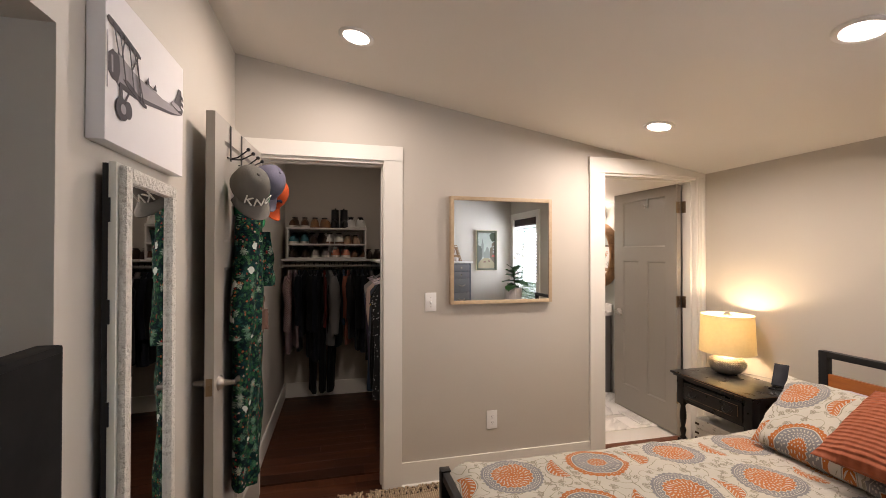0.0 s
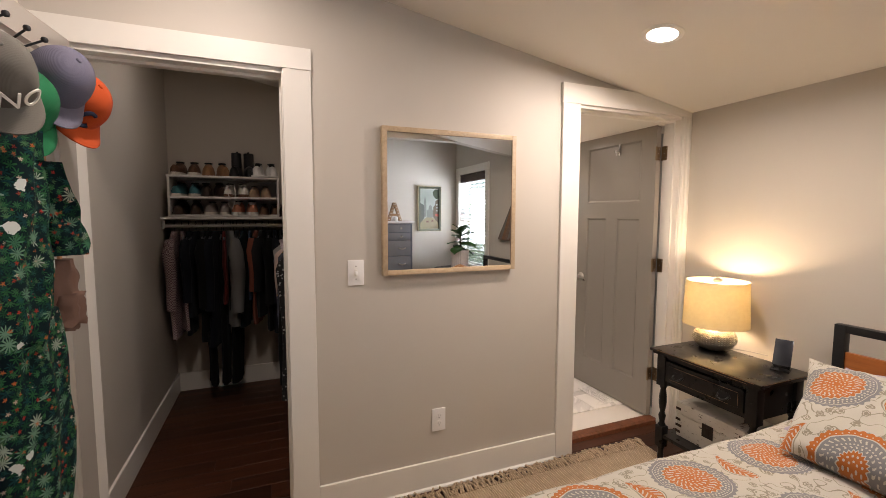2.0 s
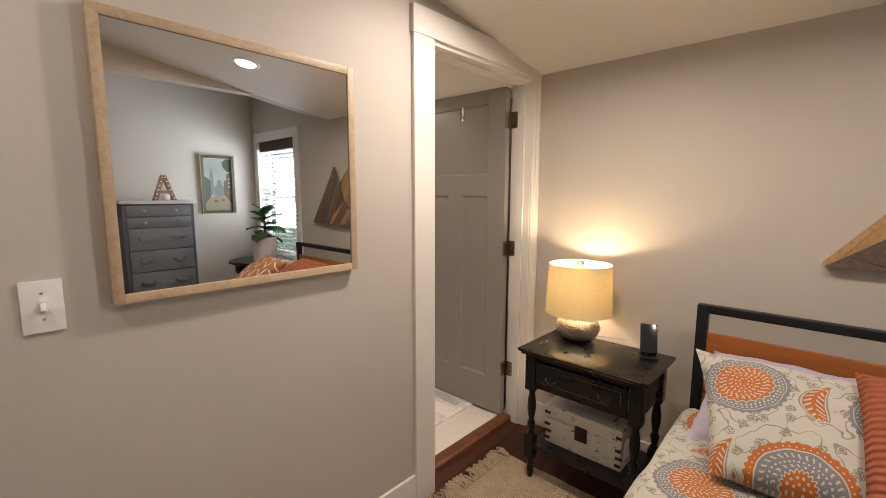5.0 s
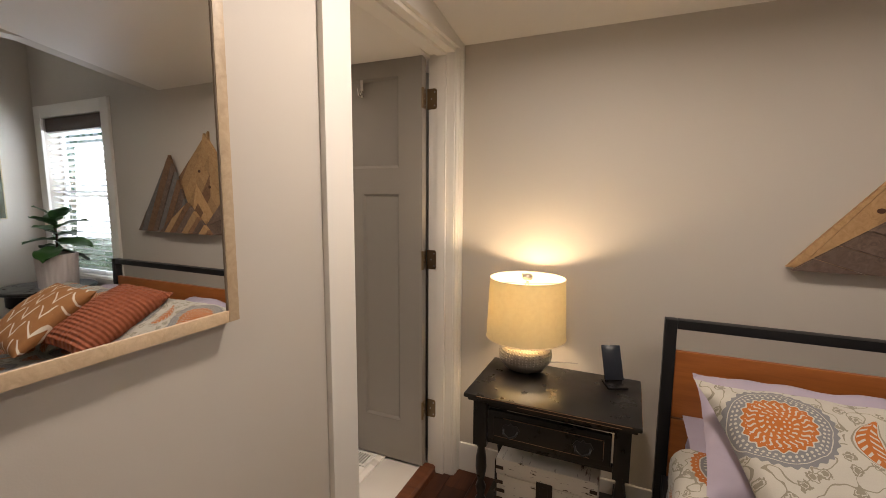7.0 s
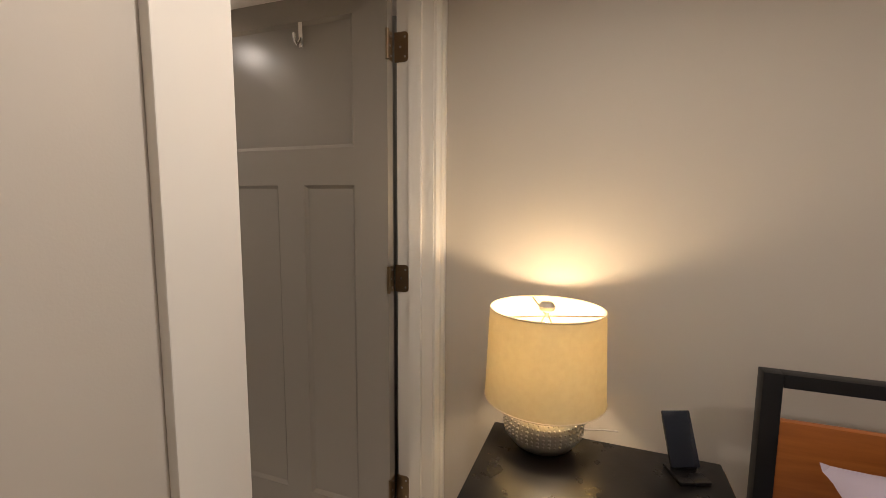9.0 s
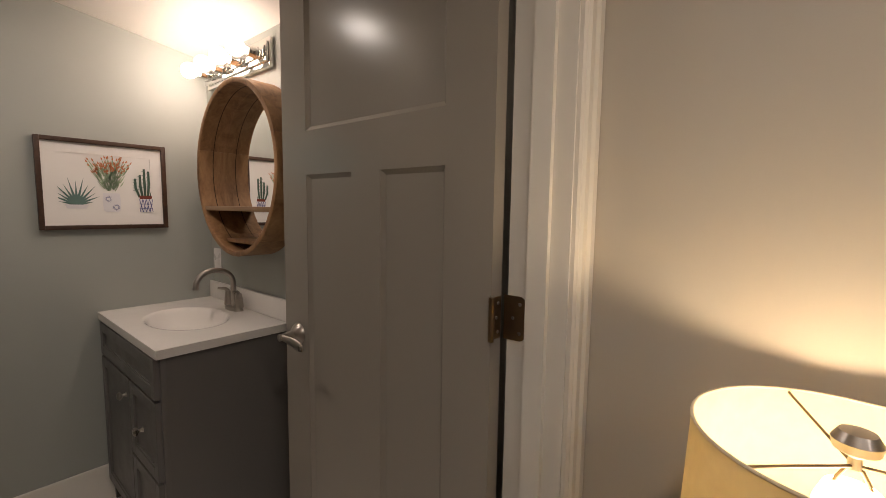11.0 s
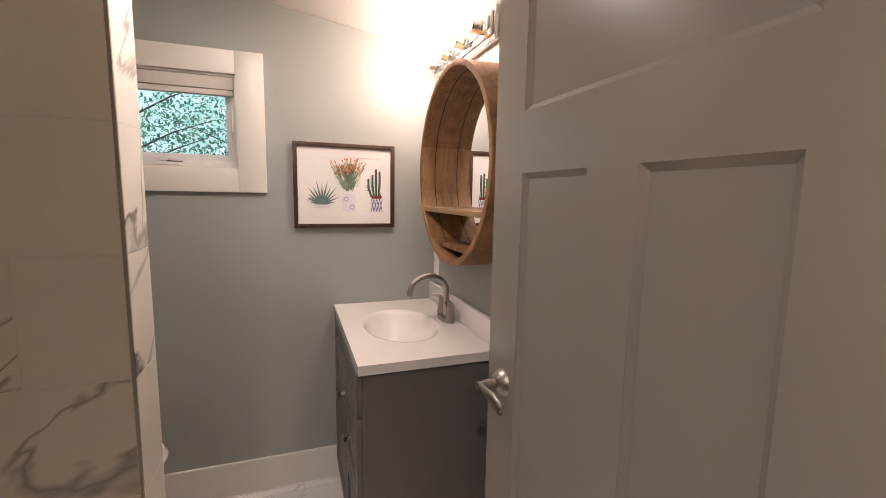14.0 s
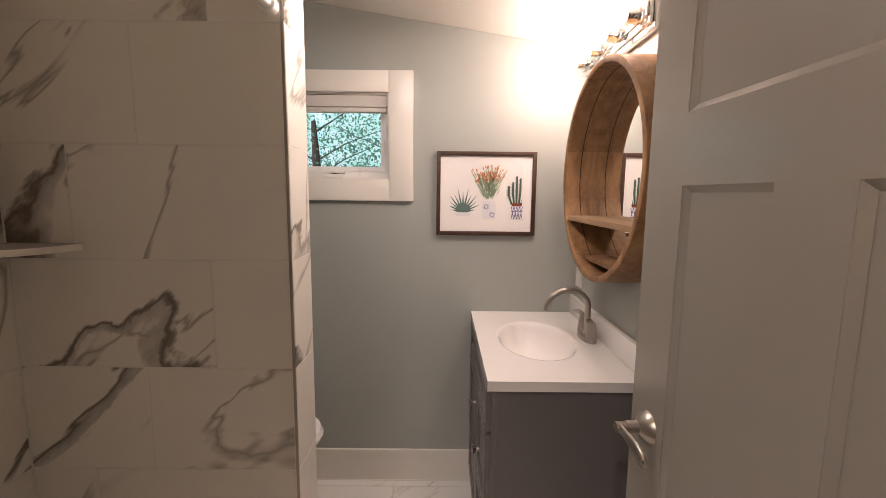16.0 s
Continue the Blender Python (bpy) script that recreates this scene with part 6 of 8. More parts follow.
def shaker(y0, y1, z0, z1, x=-0.02):
    """A shaker front facing -x with a sunk panel."""
    r = 0.038
    return join(box((x, y0, z0), (x + 0.018, y0 + r, z1), 0.0015), box((x, y1 - r, z0), (x + 0.018, y1, z1), 0.0015), box((x, y0 + r, z0), (x + 0.018, y1 - r, z0 + r), 0.0015), box((x, y0 + r, z1 - r), (x + 0.018, y1 - r, z1), 0.0015), box((x + 0.009, y0 + r, z0 + r), (x + 0.018, y1 - r, z1 - r)),
                prism([(y0 + r, z0 + r), (y1 - r, z0 + r), (y1 - r, z0 + r + 0.006), (y0 + r, z0 + r + 0.006)], x + 0.004, x + 0.009, "x"))


def knob_mesh(x, y, z):
    return moved(lathe([(0.0, 0.0), (0.010, 0.0), (0.006, 0.006), (0.006, 0.014), (0.013, 0.018), (0.015, 0.024), (0.010, 0.029), (0.0, 0.030)], 18), pose(x, y, z, 0, -90, 0))


split = 0.30
part("false_drawer", shaker(0.012, vw - 0.012, vh - 0.142, vh - 0.008), VANITY, van, smooth=False)
for z0, z1 in ((0.378, vh - 0.152), (0.1, 0.367)):
    dr = part("drawer", shaker(0.012, split - 0.004, z0, z1), VANITY, van, smooth=False)
    part("knob", knob_mesh(-0.02, split / 2 + 0.004, (z0 + z1) / 2), NICKEL, dr, "brushed nickel knob")
dd = part("door", shaker(split + 0.004, vw - 0.012, 0.1, vh - 0.152), VANITY, van, smooth=False)
part("knob", knob_mesh(-0.02, split + 0.038, vh - 0.217), NICKEL, dd)


def vanity_top():
    """A moulded top with an oval bowl sunk into it and a raised rim."""
    bm = bmesh.new()
    x0, x1, y0, y1 = VX0, BXR - 0.001, VY0, BY - 0.001
    cx, cy, rx, ry = -0.195, (VY0 + BY) / 2 - 0.0, 0.135, 0.20
    nx, ny = 64, 84
    g = []
    for i in range(nx + 1):
        row = []
        for j in range(ny + 1):
            x, y = x0 + (x1 - x0) * i / nx, y0 + (y1 - y0) * j / ny
            d = math.hypot((x - cx) / rx, (y - cy) / ry)
            z = VT
            if d < 1:
                z -= 0.115 * (1 - d ** 2.6) ** 0.8
                z -= 0.004
            elif d < 1.05:
                z -= 0.004 * (1.05 - d) / 0.05
            row.append(bm.verts.new((x, y, z)))
        g.append(row)
    for i in range(nx):
        for j in range(ny):
            bm.faces.new((g[i][j], g[i + 1][j], g[i + 1][j + 1], g[i][j + 1]))
    rim = [g[i][0] for i in range(nx + 1)] + [g[nx][j] for j in range(1, ny + 1)] + [g[i][ny] for i in range(nx - 1, -1, -1)] + [g[0][j] for j in range(ny - 1, 0, -1)]
    low = [bm.verts.new((v.co.x, v.co.y, VT - 0.03)) for v in rim]
    n = len(rim)
    for i in range(n):
        bm.faces.new((rim[i], low[i], low[(i + 1) % n], rim[(i + 1) % n]))
    bmesh.ops.recalc_face_normals(bm, faces=bm.faces)
    return bm


vt = thing("bathroom_sink", pose(0, 0, VT - 0.03), "white moulded vanity top with an oval basin", "sink")
part("basin_top", moved(vanity_top(), pose(0, 0, -VT + 0.03)), COUNTER, vt, smooth=50)
part("backsplash", box((BXR - 0.02, VY0, 0.0305), (BXR - 0.001, BY - 0.001, 0.115), 0.004), COUNTER, vt)
part("drain", lathe([(0.0, 0.0), (0.02, 0.0), (0.022, 0.003), (0.0, 0.005)], 20, (-0.195, (VY0 + BY) / 2, -0.088)), CHROME, vt)

FX, FY = -0.004, 1.56
fa = thing("faucet", pose(FX, FY, VT), "brushed nickel two-handle basin faucet with a high arc spout", "faucet")
part("base_plate", moved(lathe([(0.0, 0.0), (0.028, 0.0), (0.026, 0.012), (0.018, 0.018), (0.0, 0.018)], 24), Matrix.Diagonal((1, 2.5, 1, 1))), NICKEL, fa)
part("spout", tube([(0, 0, 0.014), (0, 0, 0.12)] + [(-0.075 + 0.075 * math.cos(a), 0, 0.12 + 0.06 * math.sin(a)) for a in (math.pi * i / 12 for i in range(1, 13))] + [(-0.152, 0, 0.105)], 0.0115, 14), NICKEL, fa)
for s in (-1, 1):
    h = part("handle_body", lathe([(0.0, 0.014), (0.019, 0.014), (0.016, 0.05), (0.012, 0.075), (0.0, 0.078)], 18, (0, s * 0.051, 0)), NICKEL, fa)
    part("handle_lever", tube([(0.0, s * 0.051, 0.074), (-0.01, s * 0.058, 0.085), (-0.035, s * 0.075, 0.088)], [0.009, 0.008, 0.005], 10), NICKEL, h)

# round wooden mirror
BARREL = wood("warm barrel wood", [(0.3, (0.13, 0.062, 0.026)), (0.45, (0.27, 0.14, 0.06)), (0.58, (0.36, 0.20, 0.09)), (0.75, (0.46, 0.28, 0.14))], 1.5, 0.55, axis=(7, 6, 2.2), bump=0.3)
RY_, RZ_, RR, RD = 1.395, 1.454, 0.345, 0.122
rm = thing("round_mirror", pose(BXR, RY_, RZ_), "round mirror in a deep wooden barrel frame with a shelf", "mirror")
ax = pose(0, 0, 0, 0, -90, 0)
for i in range(5):
    seg = bmesh.new()
    a0, a1 = 2 * math.pi * i / 5 + 0.3, 2 * math.pi * (i + 1) / 5 + 0.298
    rows = []
    for j in range(25):
        a = a0 + (a1 - a0) * j / 24
        rows.append([seg.verts.new((-d, r * math.cos(a), r * math.sin(a))) for d, r in ((0.002, RR), (RD - 0.002, RR), (RD, RR - 0.003), (RD, RR - 0.017), (RD - 0.002, RR - 0.02), (0.002, RR - 0.02))])
    for p, q in zip(rows, rows[1:]):
        for k2 in range(6):
            seg.faces.new((p[k2], q[k2], q[(k2 + 1) % 6], p[(k2 + 1) % 6]))
    seg.faces.new(rows[0])
    seg.faces.new(rows[-1][::-1])
    bmesh.ops.recalc_face_normals(seg, faces=seg.faces)
    part("stave", seg, BARREL, rm)
part("inner_ring", moved(lathe([(RR - 0.0206, 0.06), (RR - 0.0206, 0.063), (RR - 0.0195, 0.063), (RR - 0.0195, 0.06)], 60, close=False), ax), plain("dark joint", (0.05, 0.025, 0.012), 0.8), rm)
part("mirror_glass", moved(lathe([(0.0, 0.012), (RR - 0.021, 0.012), (RR - 0.021, 0.008), (0.0, 0.008)], 60, close=False), ax), MIRROR, rm, "round mirror glass", smooth=False)
PALE_SHELF = wood("pale shelf wood", [(0.25, (0.26, 0.15, 0.075)), (0.75, (0.42, 0.27, 0.15))], 1.0, 0.55, axis=(8, 1, 8))
low_ch = math.sqrt((RR - 0.021) ** 2 - 0.295 ** 2)
part("lower_shelf", box((-RD + 0.03, -low_ch, -0.295), (-0.013, low_ch, -0.281), 0.002), BARREL, rm, "short wooden board low in the frame")
ch = math.sqrt((RR - 0.021) ** 2 - 0.155 ** 2)
part("shelf", box((-RD + 0.006, -ch, -0.165), (-0.013, ch, -0.147), 0.002), PALE_SHELF, rm, "pale wooden shelf")

# vanity light bar
bar = thing("vanity_light", pose(BXR, 1.56, 1.90), "nickel vanity light bar with four glowing globe bulbs", "wall light")
part("back_plate", join(box((-0.022, -0.29, -0.055), (-0.001, 0.29, 0.055), 0.006), box((-0.034, -0.285, -0.038), (-0.022, 0.285, 0.038), 0.005), box((-0.042, -0.28, -0.02), (-0.034, 0.28, 0.02), 0.003)), CHROME, bar)
GLOBE = glow("lit globe bulb", (1.0, 0.88, 0.72), 14)
for i in range(4):
    yb = -0.225 + 0.15 * i
    so = part("socket", moved(lathe([(0.024, 0.0), (0.026, 0.006), (0.022, 0.012), (0.02, 0.036), (0.0, 0.036)], 24), pose(-0.041, yb, 0, 0, -90, 0)), CHROME, bar)
    gb = part("bulb", moved(lathe([(0.0, 0.0), (0.012, 0.0), (0.014, 0.012)] + [(0.034 * math.cos(f), 0.045 + 0.034 * math.sin(f)) for f in (math.radians(-60 + 15 * q) for q in range(10))] + [(0.0, 0.079)], 24), pose(-0.075, yb, 0, 0, -90, 0)), GLOBE, so, "lit globe bulb")
    gb.visible_shadow = False
    lamp("globe_light", "POINT", pose(BXR - 0.122, 1.56 + yb, 1.90), 4.7, (1.0, 0.80, 0.66), 0.034)

# framed cactus print on the back wall
PX0, PX1, PZ0, PZ1 = -0.573, -0.140, 1.206, 1.568
WALNUT = wood("dark walnut frame", [(0.3, (0.03, 0.014, 0.008)), (0.7, (0.075, 0.036, 0.02))], 2, 0.4)
PAPER = plain("white mat paper", (0.80, 0.77, 0.74), 0.9, vary=0.02, grain=200)
fp = thing("framed_print", pose((PX0 + PX1) / 2, BY, PZ0), "dark framed print of three potted cacti", "picture")
pw, ph = PX1 - PX0, PZ1 - PZ0
for lo, hi in (((-pw / 2, -0.022, 0), (-pw / 2 + 0.017, -0.001, ph)), ((pw / 2 - 0.017, -0.022, 0), (pw / 2, -0.001, ph)), ((-pw / 2 + 0.017, -0.022, 0), (pw / 2 - 0.017, -0.001, 0.017)), ((-pw / 2 + 0.017, -0.022, ph - 0.017), (pw / 2 - 0.017, -0.001, ph))):
    part("frame_bar", box(lo, hi, 0.002), WALNUT, fp)
part("mat", box((-pw / 2 + 0.017, -0.009, 0.017), (pw / 2 - 0.017, -0.006, ph - 0.017)), PAPER, fp, smooth=False)
for lo, hi in (((-pw / 2 + 0.017, -0.0115, 0.017), (-pw / 2 + 0.06, -0.0092, ph - 0.017)), ((pw / 2 - 0.06, -0.0115, 0.017), (pw / 2 - 0.017, -0.0092, ph - 0.017)), ((-pw / 2 + 0.06, -0.0115, 0.017), (pw / 2 - 0.06, -0.0092, 0.062)), ((-pw / 2 + 0.06, -0.0115, ph - 0.058), (pw / 2 - 0.06, -0.0092, ph - 0.017))):
    part("window_mat", box(lo, hi), PAPER, fp, smooth=False)
INKS = {n: plain(n + " print ink", c, 0.9, vary=0.35, grain=300) for n, c in {"aloe": (0.11, 0.18, 0.16), "sage": (0.36, 0.47, 0.31), "coral tip": (0.58, 0.22, 0.10), "dark green": (0.06, 0.10, 0.07), "terracotta": (0.20, 0.05, 0.03), "blue": (0.05, 0.06, 0.22), "pot white": (0.74, 0.72, 0.74)}.items()}
yp = -0.0100


def ink(pts, lift):
    return prism(pts, yp - lift, yp - lift - 0.0003, "y")


def leaf_pts(x, z, ln, w, a):
    c, s = math.cos(a), math.sin(a)
    base = [(0, -w / 2), (ln * 0.35, -w / 2 * 1.1), (ln, 0), (ln * 0.35, w / 2 * 1.1), (0, w / 2)]
    return [(x + u * c - v * s, z + u * s + v * c) for u, v in base]


r6 = random.Random(8)
z0 = 0.10
for i in range(13):
    a = math.radians(12 + i * 13)
    part("aloe_leaf", ink(leaf_pts(-0.10, z0, 0.056 + 0.048 * math.sin(a) + (0.008 if i % 2 else -0.008), 0.0075, a), 0.0002 + 0.00004 * i), INKS["aloe"], fp, smooth=False)
part("aloe_bowl", ink([(-0.138, 0.10), (-0.062, 0.10), (-0.07, 0.084), (-0.13, 0.084)], 0.001), INKS["pot white"], fp, smooth=False)
bush, tips = bmesh.new(), bmesh.new()
for i in range(150):
    a = math.radians(r6.uniform(52, 128))
    st = r6.uniform(0.01, 0.125)
    x_, z_ = 0.014 + r6.uniform(-0.018, 0.018) + math.cos(a) * st * 0.75, 0.146 + st * math.sin(a)
    ln = r6.uniform(0.026, 0.046)
    for tgt, pp in ((bush, leaf_pts(x_, z_, ln, 0.0034, a)), (tips, leaf_pts(x_ + math.cos(a) * ln * 0.8, z_ + math.sin(a) * ln * 0.8, 0.012, 0.0045, a))):
        if tgt is tips and st < 0.06:
            continue
        q = ink(pp, 0.0006 if tgt is bush else 0.0010)
        me = bpy.data.meshes.new("q")
        q.to_mesh(me)
        q.free()
        tgt.from_mesh(me)
        bpy.data.meshes.remove(me)
part("succulent_stems", bush, INKS["sage"], fp, smooth=False)
part("succulent_tips", tips, INKS["coral tip"], fp, smooth=False)
part("jar", ink([(-0.014, 0.149), (0.042, 0.149), (0.045, 0.12), (0.043, 0.078), (0.034, 0.070), (-0.006, 0.070), (-0.015, 0.078), (-0.017, 0.12)], 0.0012), INKS["pot white"], fp, smooth=False)
dots = bmesh.new()
for i in range(16):
    for cx_, cz_ in ((0.002, 0.125), (0.028, 0.09)):
        a = 2 * math.pi * i / 16
        q = ink(leaf_pts(cx_ + 0.006 * math.cos(a), cz_ + 0.006 * math.sin(a), 0.009, 0.0014, a), 0.0016)
        me = bpy.data.meshes.new("q")
        q.to_mesh(me)
        q.free()
        dots.from_mesh(me)
        bpy.data.meshes.remove(me)
part("jar_pattern", dots, INKS["blue"], fp, smooth=False)
for i, (dx, h) in enumerate(((-0.036, 0.062), (-0.018, 0.075), (-0.002, 0.095), (0.014, 0.088), (0.030, 0.070))):
    col = [(0.136 + dx * 0.62 - 0.0045, 0.135), (0.136 + dx * 0.62 + 0.0045, 0.135), (0.136 + dx + 0.005, 0.135 + h * 1.3 * 0.5), (0.136 + dx + 0.004, 0.135 + h * 1.3), (0.136 + dx - 0.004, 0.135 + h * 1.3), (0.136 + dx - 0.005, 0.135 + h * 1.3 * 0.5)]
    part("cactus_arm", ink(col, 0.0005 + 0.00005 * i), INKS["dark green"], fp, smooth=False)
    for q in range(5):
        part("cactus_spine", ink(leaf_pts(0.136 + dx - 0.009, 0.135 + h * 1.3 * (0.35 + 0.14 * q), 0.018, 0.0022, 0.25), 0.0011), INKS["aloe"], fp, smooth=False)
part("cactus_rim", ink([(0.112, 0.142), (0.160, 0.142), (0.158, 0.128), (0.114, 0.128)], 0.0013), INKS["terracotta"], fp, smooth=False)
part("cactus_pot", ink([(0.109, 0.128), (0.163, 0.128), (0.158, 0.070), (0.114, 0.070)], 0.0013), INKS["pot white"], fp, smooth=False)
for i in range(4):
    for s in (-1, 1):
        xa = 0.117 + i * 0.0125
        part("pot_line", ink([(xa - s * 0.006, 0.071), (xa - s * 0.006 + 0.0022, 0.071), (xa + s * 0.006 + 0.0022, 0.127), (xa + s * 0.006, 0.127)], 0.0017 + 0.0001 * (s + 1)), INKS["blue"], fp, smooth=False)
for zz_ in (0.085, 0.105):
    part("pot_line", ink([(0.111, zz_), (0.161, zz_), (0.161, zz_ + 0.0018), (0.111, zz_ + 0.0018)], 0.002), INKS["blue"], fp, smooth=False)

# bathroom window
win = thing("window_1", pose((WX0 + WX1) / 2, BY, WZ0), "small white casement window with a raised shade", "window")
win["kind"] = "structure"
ww, wh = (WX1 - WX0) / 2, WZ1 - WZ0
for nm, lo, hi in (("casing", (ww - 0.004, -0.018, -0.088), (ww + 0.1, -0.0, wh + 0.085)), ("casing", (-ww - 0.097, -0.018, -0.088), (-ww + 0.004, 0.0, wh + 0.085)),
                   ("casing", (-ww + 0.004, -0.0165, wh - 0.004), (ww - 0.004, 0.0, wh + 0.0845)), ("casing", (-ww + 0.004, -0.0165, -0.0875), (ww - 0.004, 0.0, 0.004))):
    part(nm, box(lo, hi, 0.002), TRIM, win)
part("reveal", boxes(((-ww, 0.0, 0.004), (ww, 0.13, 0.012)), ((-ww, 0.0, wh - 0.012), (ww, 0.13, wh - 0.004)), ((ww - 0.012, 0.0, 0.012), (ww - 0.004, 0.13, wh - 0.012)), ((-ww + 0.004, 0.0, 0.012), (-ww + 0.012, 0.13, wh - 0.012))), TRIM, win)
part("frame", boxes(((-ww + 0.012, 0.06, 0.012), (ww - 0.012, 0.11, 0.04)), ((-ww + 0.012, 0.06, wh - 0.04), (ww - 0.012, 0.11, wh - 0.012)), ((ww - 0.030, 0.06, 0.04), (ww - 0.012, 0.11, wh - 0.04)), ((-ww + 0.012, 0.06, 0.04), (-ww + 0.030, 0.11, wh - 0.04)), bevel=0.002), WHITE, win)
part("sash", boxes(((-ww + 0.031, 0.075, 0.041), (ww - 0.031, 0.105, 0.062)), ((-ww + 0.031, 0.075, wh - 0.062), (ww - 0.031, 0.105, wh - 0.041)), ((ww - 0.049, 0.075, 0.062), (ww - 0.031, 0.105, wh - 0.062)), ((-ww + 0.031, 0.075, 0.062), (-ww + 0.049, 0.105, wh - 0.062)), bevel=0.002), WHITE, win)
pane = part("pane", box((-ww + 0.049, 0.088, 0.062), (ww - 0.049, 0.092, wh - 0.062)), GLASS, win, "clear glass pane", smooth=False)
pane.visible_shadow = False
part("latch", join(box((ww - 0.027, 0.052, 0.13), (ww - 0.014, 0.06, 0.25), 0.003), tube([(ww - 0.021, 0.05, 0.235), (ww - 0.021, 0.036, 0.215), (ww - 0.021, 0.036, 0.15)], 0.006, 10)), WHITE, win, "white latch lever")
part("crank", join(box((-0.04, 0.03, 0.013), (0.05, 0.06, 0.026), 0.004), tube([(-0.03, 0.04, 0.028), (0.01, 0.034, 0.04), (0.06, 0.036, 0.034)], [0.008, 0.009, 0.006], 10)), WHITE, win, "white folding crank")
part("label_strip", box((-0.03, 0.058, 0.028), (0.055, 0.0596, 0.034)), DARK, win)
part("shade_roll", boxes(((-ww + 0.014, 0.02, wh - 0.062), (ww - 0.014, 0.055, wh - 0.014)), ((-ww + 0.016, 0.022, wh - 0.085), (ww - 0.016, 0.052, wh - 0.064)), bevel=0.004), plain("white shade fabric", (0.62, 0.58, 0.53), 0.8), win, "raised white cellular shade")

for o_ in win.children:
    if o_.name.split(".")[0] not in ("casing", "reveal"):
        o_.location.y -= 0.018 if o_.name.startswith("shade") else 0.027

# shower: end wall tiles are laid as pieces further down
shelfc = thing("corner_shelf", pose(-1.65, 1.09, 1.235), "white marble corner shelf in the shower", "shelf")
part("slab", prism([(0, 0), (0.20, 0)] + [(0.20 * math.cos(a), -0.20 * math.sin(a)) for a in (math.radians(10 * i) for i in range(1, 9))] + [(0, -0.2)], 0.0, 0.016, "z"), MARBLE, shelfc)
srod = thing("shower_rod", pose(-0.955, 0.6, 1.815), "white shower curtain rod with end caps", "shower rod")
part("tube", tube([(0, -0.46, 0), (0, 0.488, 0)], 0.0125, 16), WHITE, srod)
for y_ in (-0.462, 0.466):
    part("end_cap", tube([(0, y_, 0), (0, y_ + 0.026, 0)], [0.02, 0.021], 20), WHITE, srod)


def curtain():
    bm = bmesh.new()
    n, m_ = 70, 12
    rows = []
    for j in range(m_ + 1):
        z = 1.80 - 1.65 * j / m_
        rows.append([bm.verts.new((-0.955 + (0.02 + 0.012 * j / m_) * math.sin(i * 0.9), 0.15 + (0.20 + 0.05 * j / m_) * i / n, z)) for i in range(n + 1)])
    for a, b in zip(rows, rows[1:]):
        for i in range(n):
            bm.faces.new((a[i], a[i + 1], b[i + 1], b[i]))
    ex = bmesh.ops.extrude_face_region(bm, geom=list(bm.faces))
    bmesh.ops.translate(bm, vec=(-0.002, 0, 0), verts=[v for v in ex["geom"] if isinstance(v, bmesh.types.BMVert)])
    return bm


sc = thing("shower_curtain", pose(0, 0, 0), "white shower curtain pushed aside on its rod", "curtain")
part("cloth", curtain(), cloth("white curtain", (0.7, 0.68, 0.66)), sc, smooth=80)
for i in range(5):
    part("ring", tube([(-0.955 + 0.018 * math.cos(a), 0.17 + i * 0.04, 1.81 + 0.018 * math.sin(a)) for a in (2 * math.pi * q / 16 for q in range(16))], 0.002, 6, True), NICKEL, sc)
tub = thing("bathtub", pose(-1.3, 0.62, 0.028), "white bathtub behind the shower curtain", "bathtub")
part("shell", join(box((-0.35, -0.48, 0.0), (0.36, -0.42, 0.42), 0.01), box((-0.35, 0.42, 0.0), (0.36, 0.47, 0.42), 0.01), box((-0.35, -0.42, 0.0), (-0.29, 0.42, 0.42), 0.01), box((0.30, -0.42, 0.0), (0.36, 0.42, 0.42), 0.01), box((-0.29, -0.42, 0.0), (0.30, 0.42, 0.08))), CERAMIC, tub)

toilet = thing("toilet", pose(-1.695, 1.6, 0.028), "white ceramic toilet behind the tiled wall", "toilet")
part("tank", box((0.04, -0.2, 0.36), (0.22, 0.2, 0.72), 0.02), CERAMIC, toilet)
part("tank_lid", box((0.038, -0.21, 0.722), (0.21, 0.21, 0.755), 0.01), CERAMIC, toilet)
bowl = lathe([(0.0, 0.0), (0.11, 0.0), (0.10, 0.12), (0.12, 0.25), (0.17, 0.36), (0.18, 0.39), (0.0, 0.39)], 36)
part("bowl", moved(bowl, pose(0.42, 0, 0) @ Matrix.Diagonal((1.35, 1, 1, 1))), CERAMIC, toilet)
part("seat", moved(lathe([(0.0, 0.392), (0.185, 0.392), (0.188, 0.405), (0.18, 0.425), (0.0, 0.435)], 36), pose(0.425, 0, 0) @ Matrix.Diagonal((1.38, 1, 1, 1))), CERAMIC, toilet)
vent = thing("floor_vent", pose(-0.185, 0.55, 0.0285), "white slotted floor register on the bathroom floor", "vent")
part("plate", join(box((-0.055, -0.15, 0.0), (-0.04, 0.15, 0.006), 0.001), box((0.04, -0.15, 0.0), (0.055, 0.15, 0.006), 0.001), box((-0.04, -0.15, 0.0), (0.04, -0.135, 0.006), 0.001), box((-0.04, 0.135, 0.0), (0.04, 0.15, 0.006), 0.001)), WHITE, vent)
part("dark_well", box((-0.04, -0.135, 0.0002), (0.04, 0.135, 0.001)), DARK, vent)
for i in range(18):
    part("slat", box((-0.04, -0.132 + i * 0.0152, 0.001), (0.04, -0.126 + i * 0.0152, 0.0055)), WHITE, vent)
bo = thing("wall_outlet", pose(BXR, 1.85, 1.045, 0, 0, 90), "white power outlet in the corner by the vanity", "outlet")
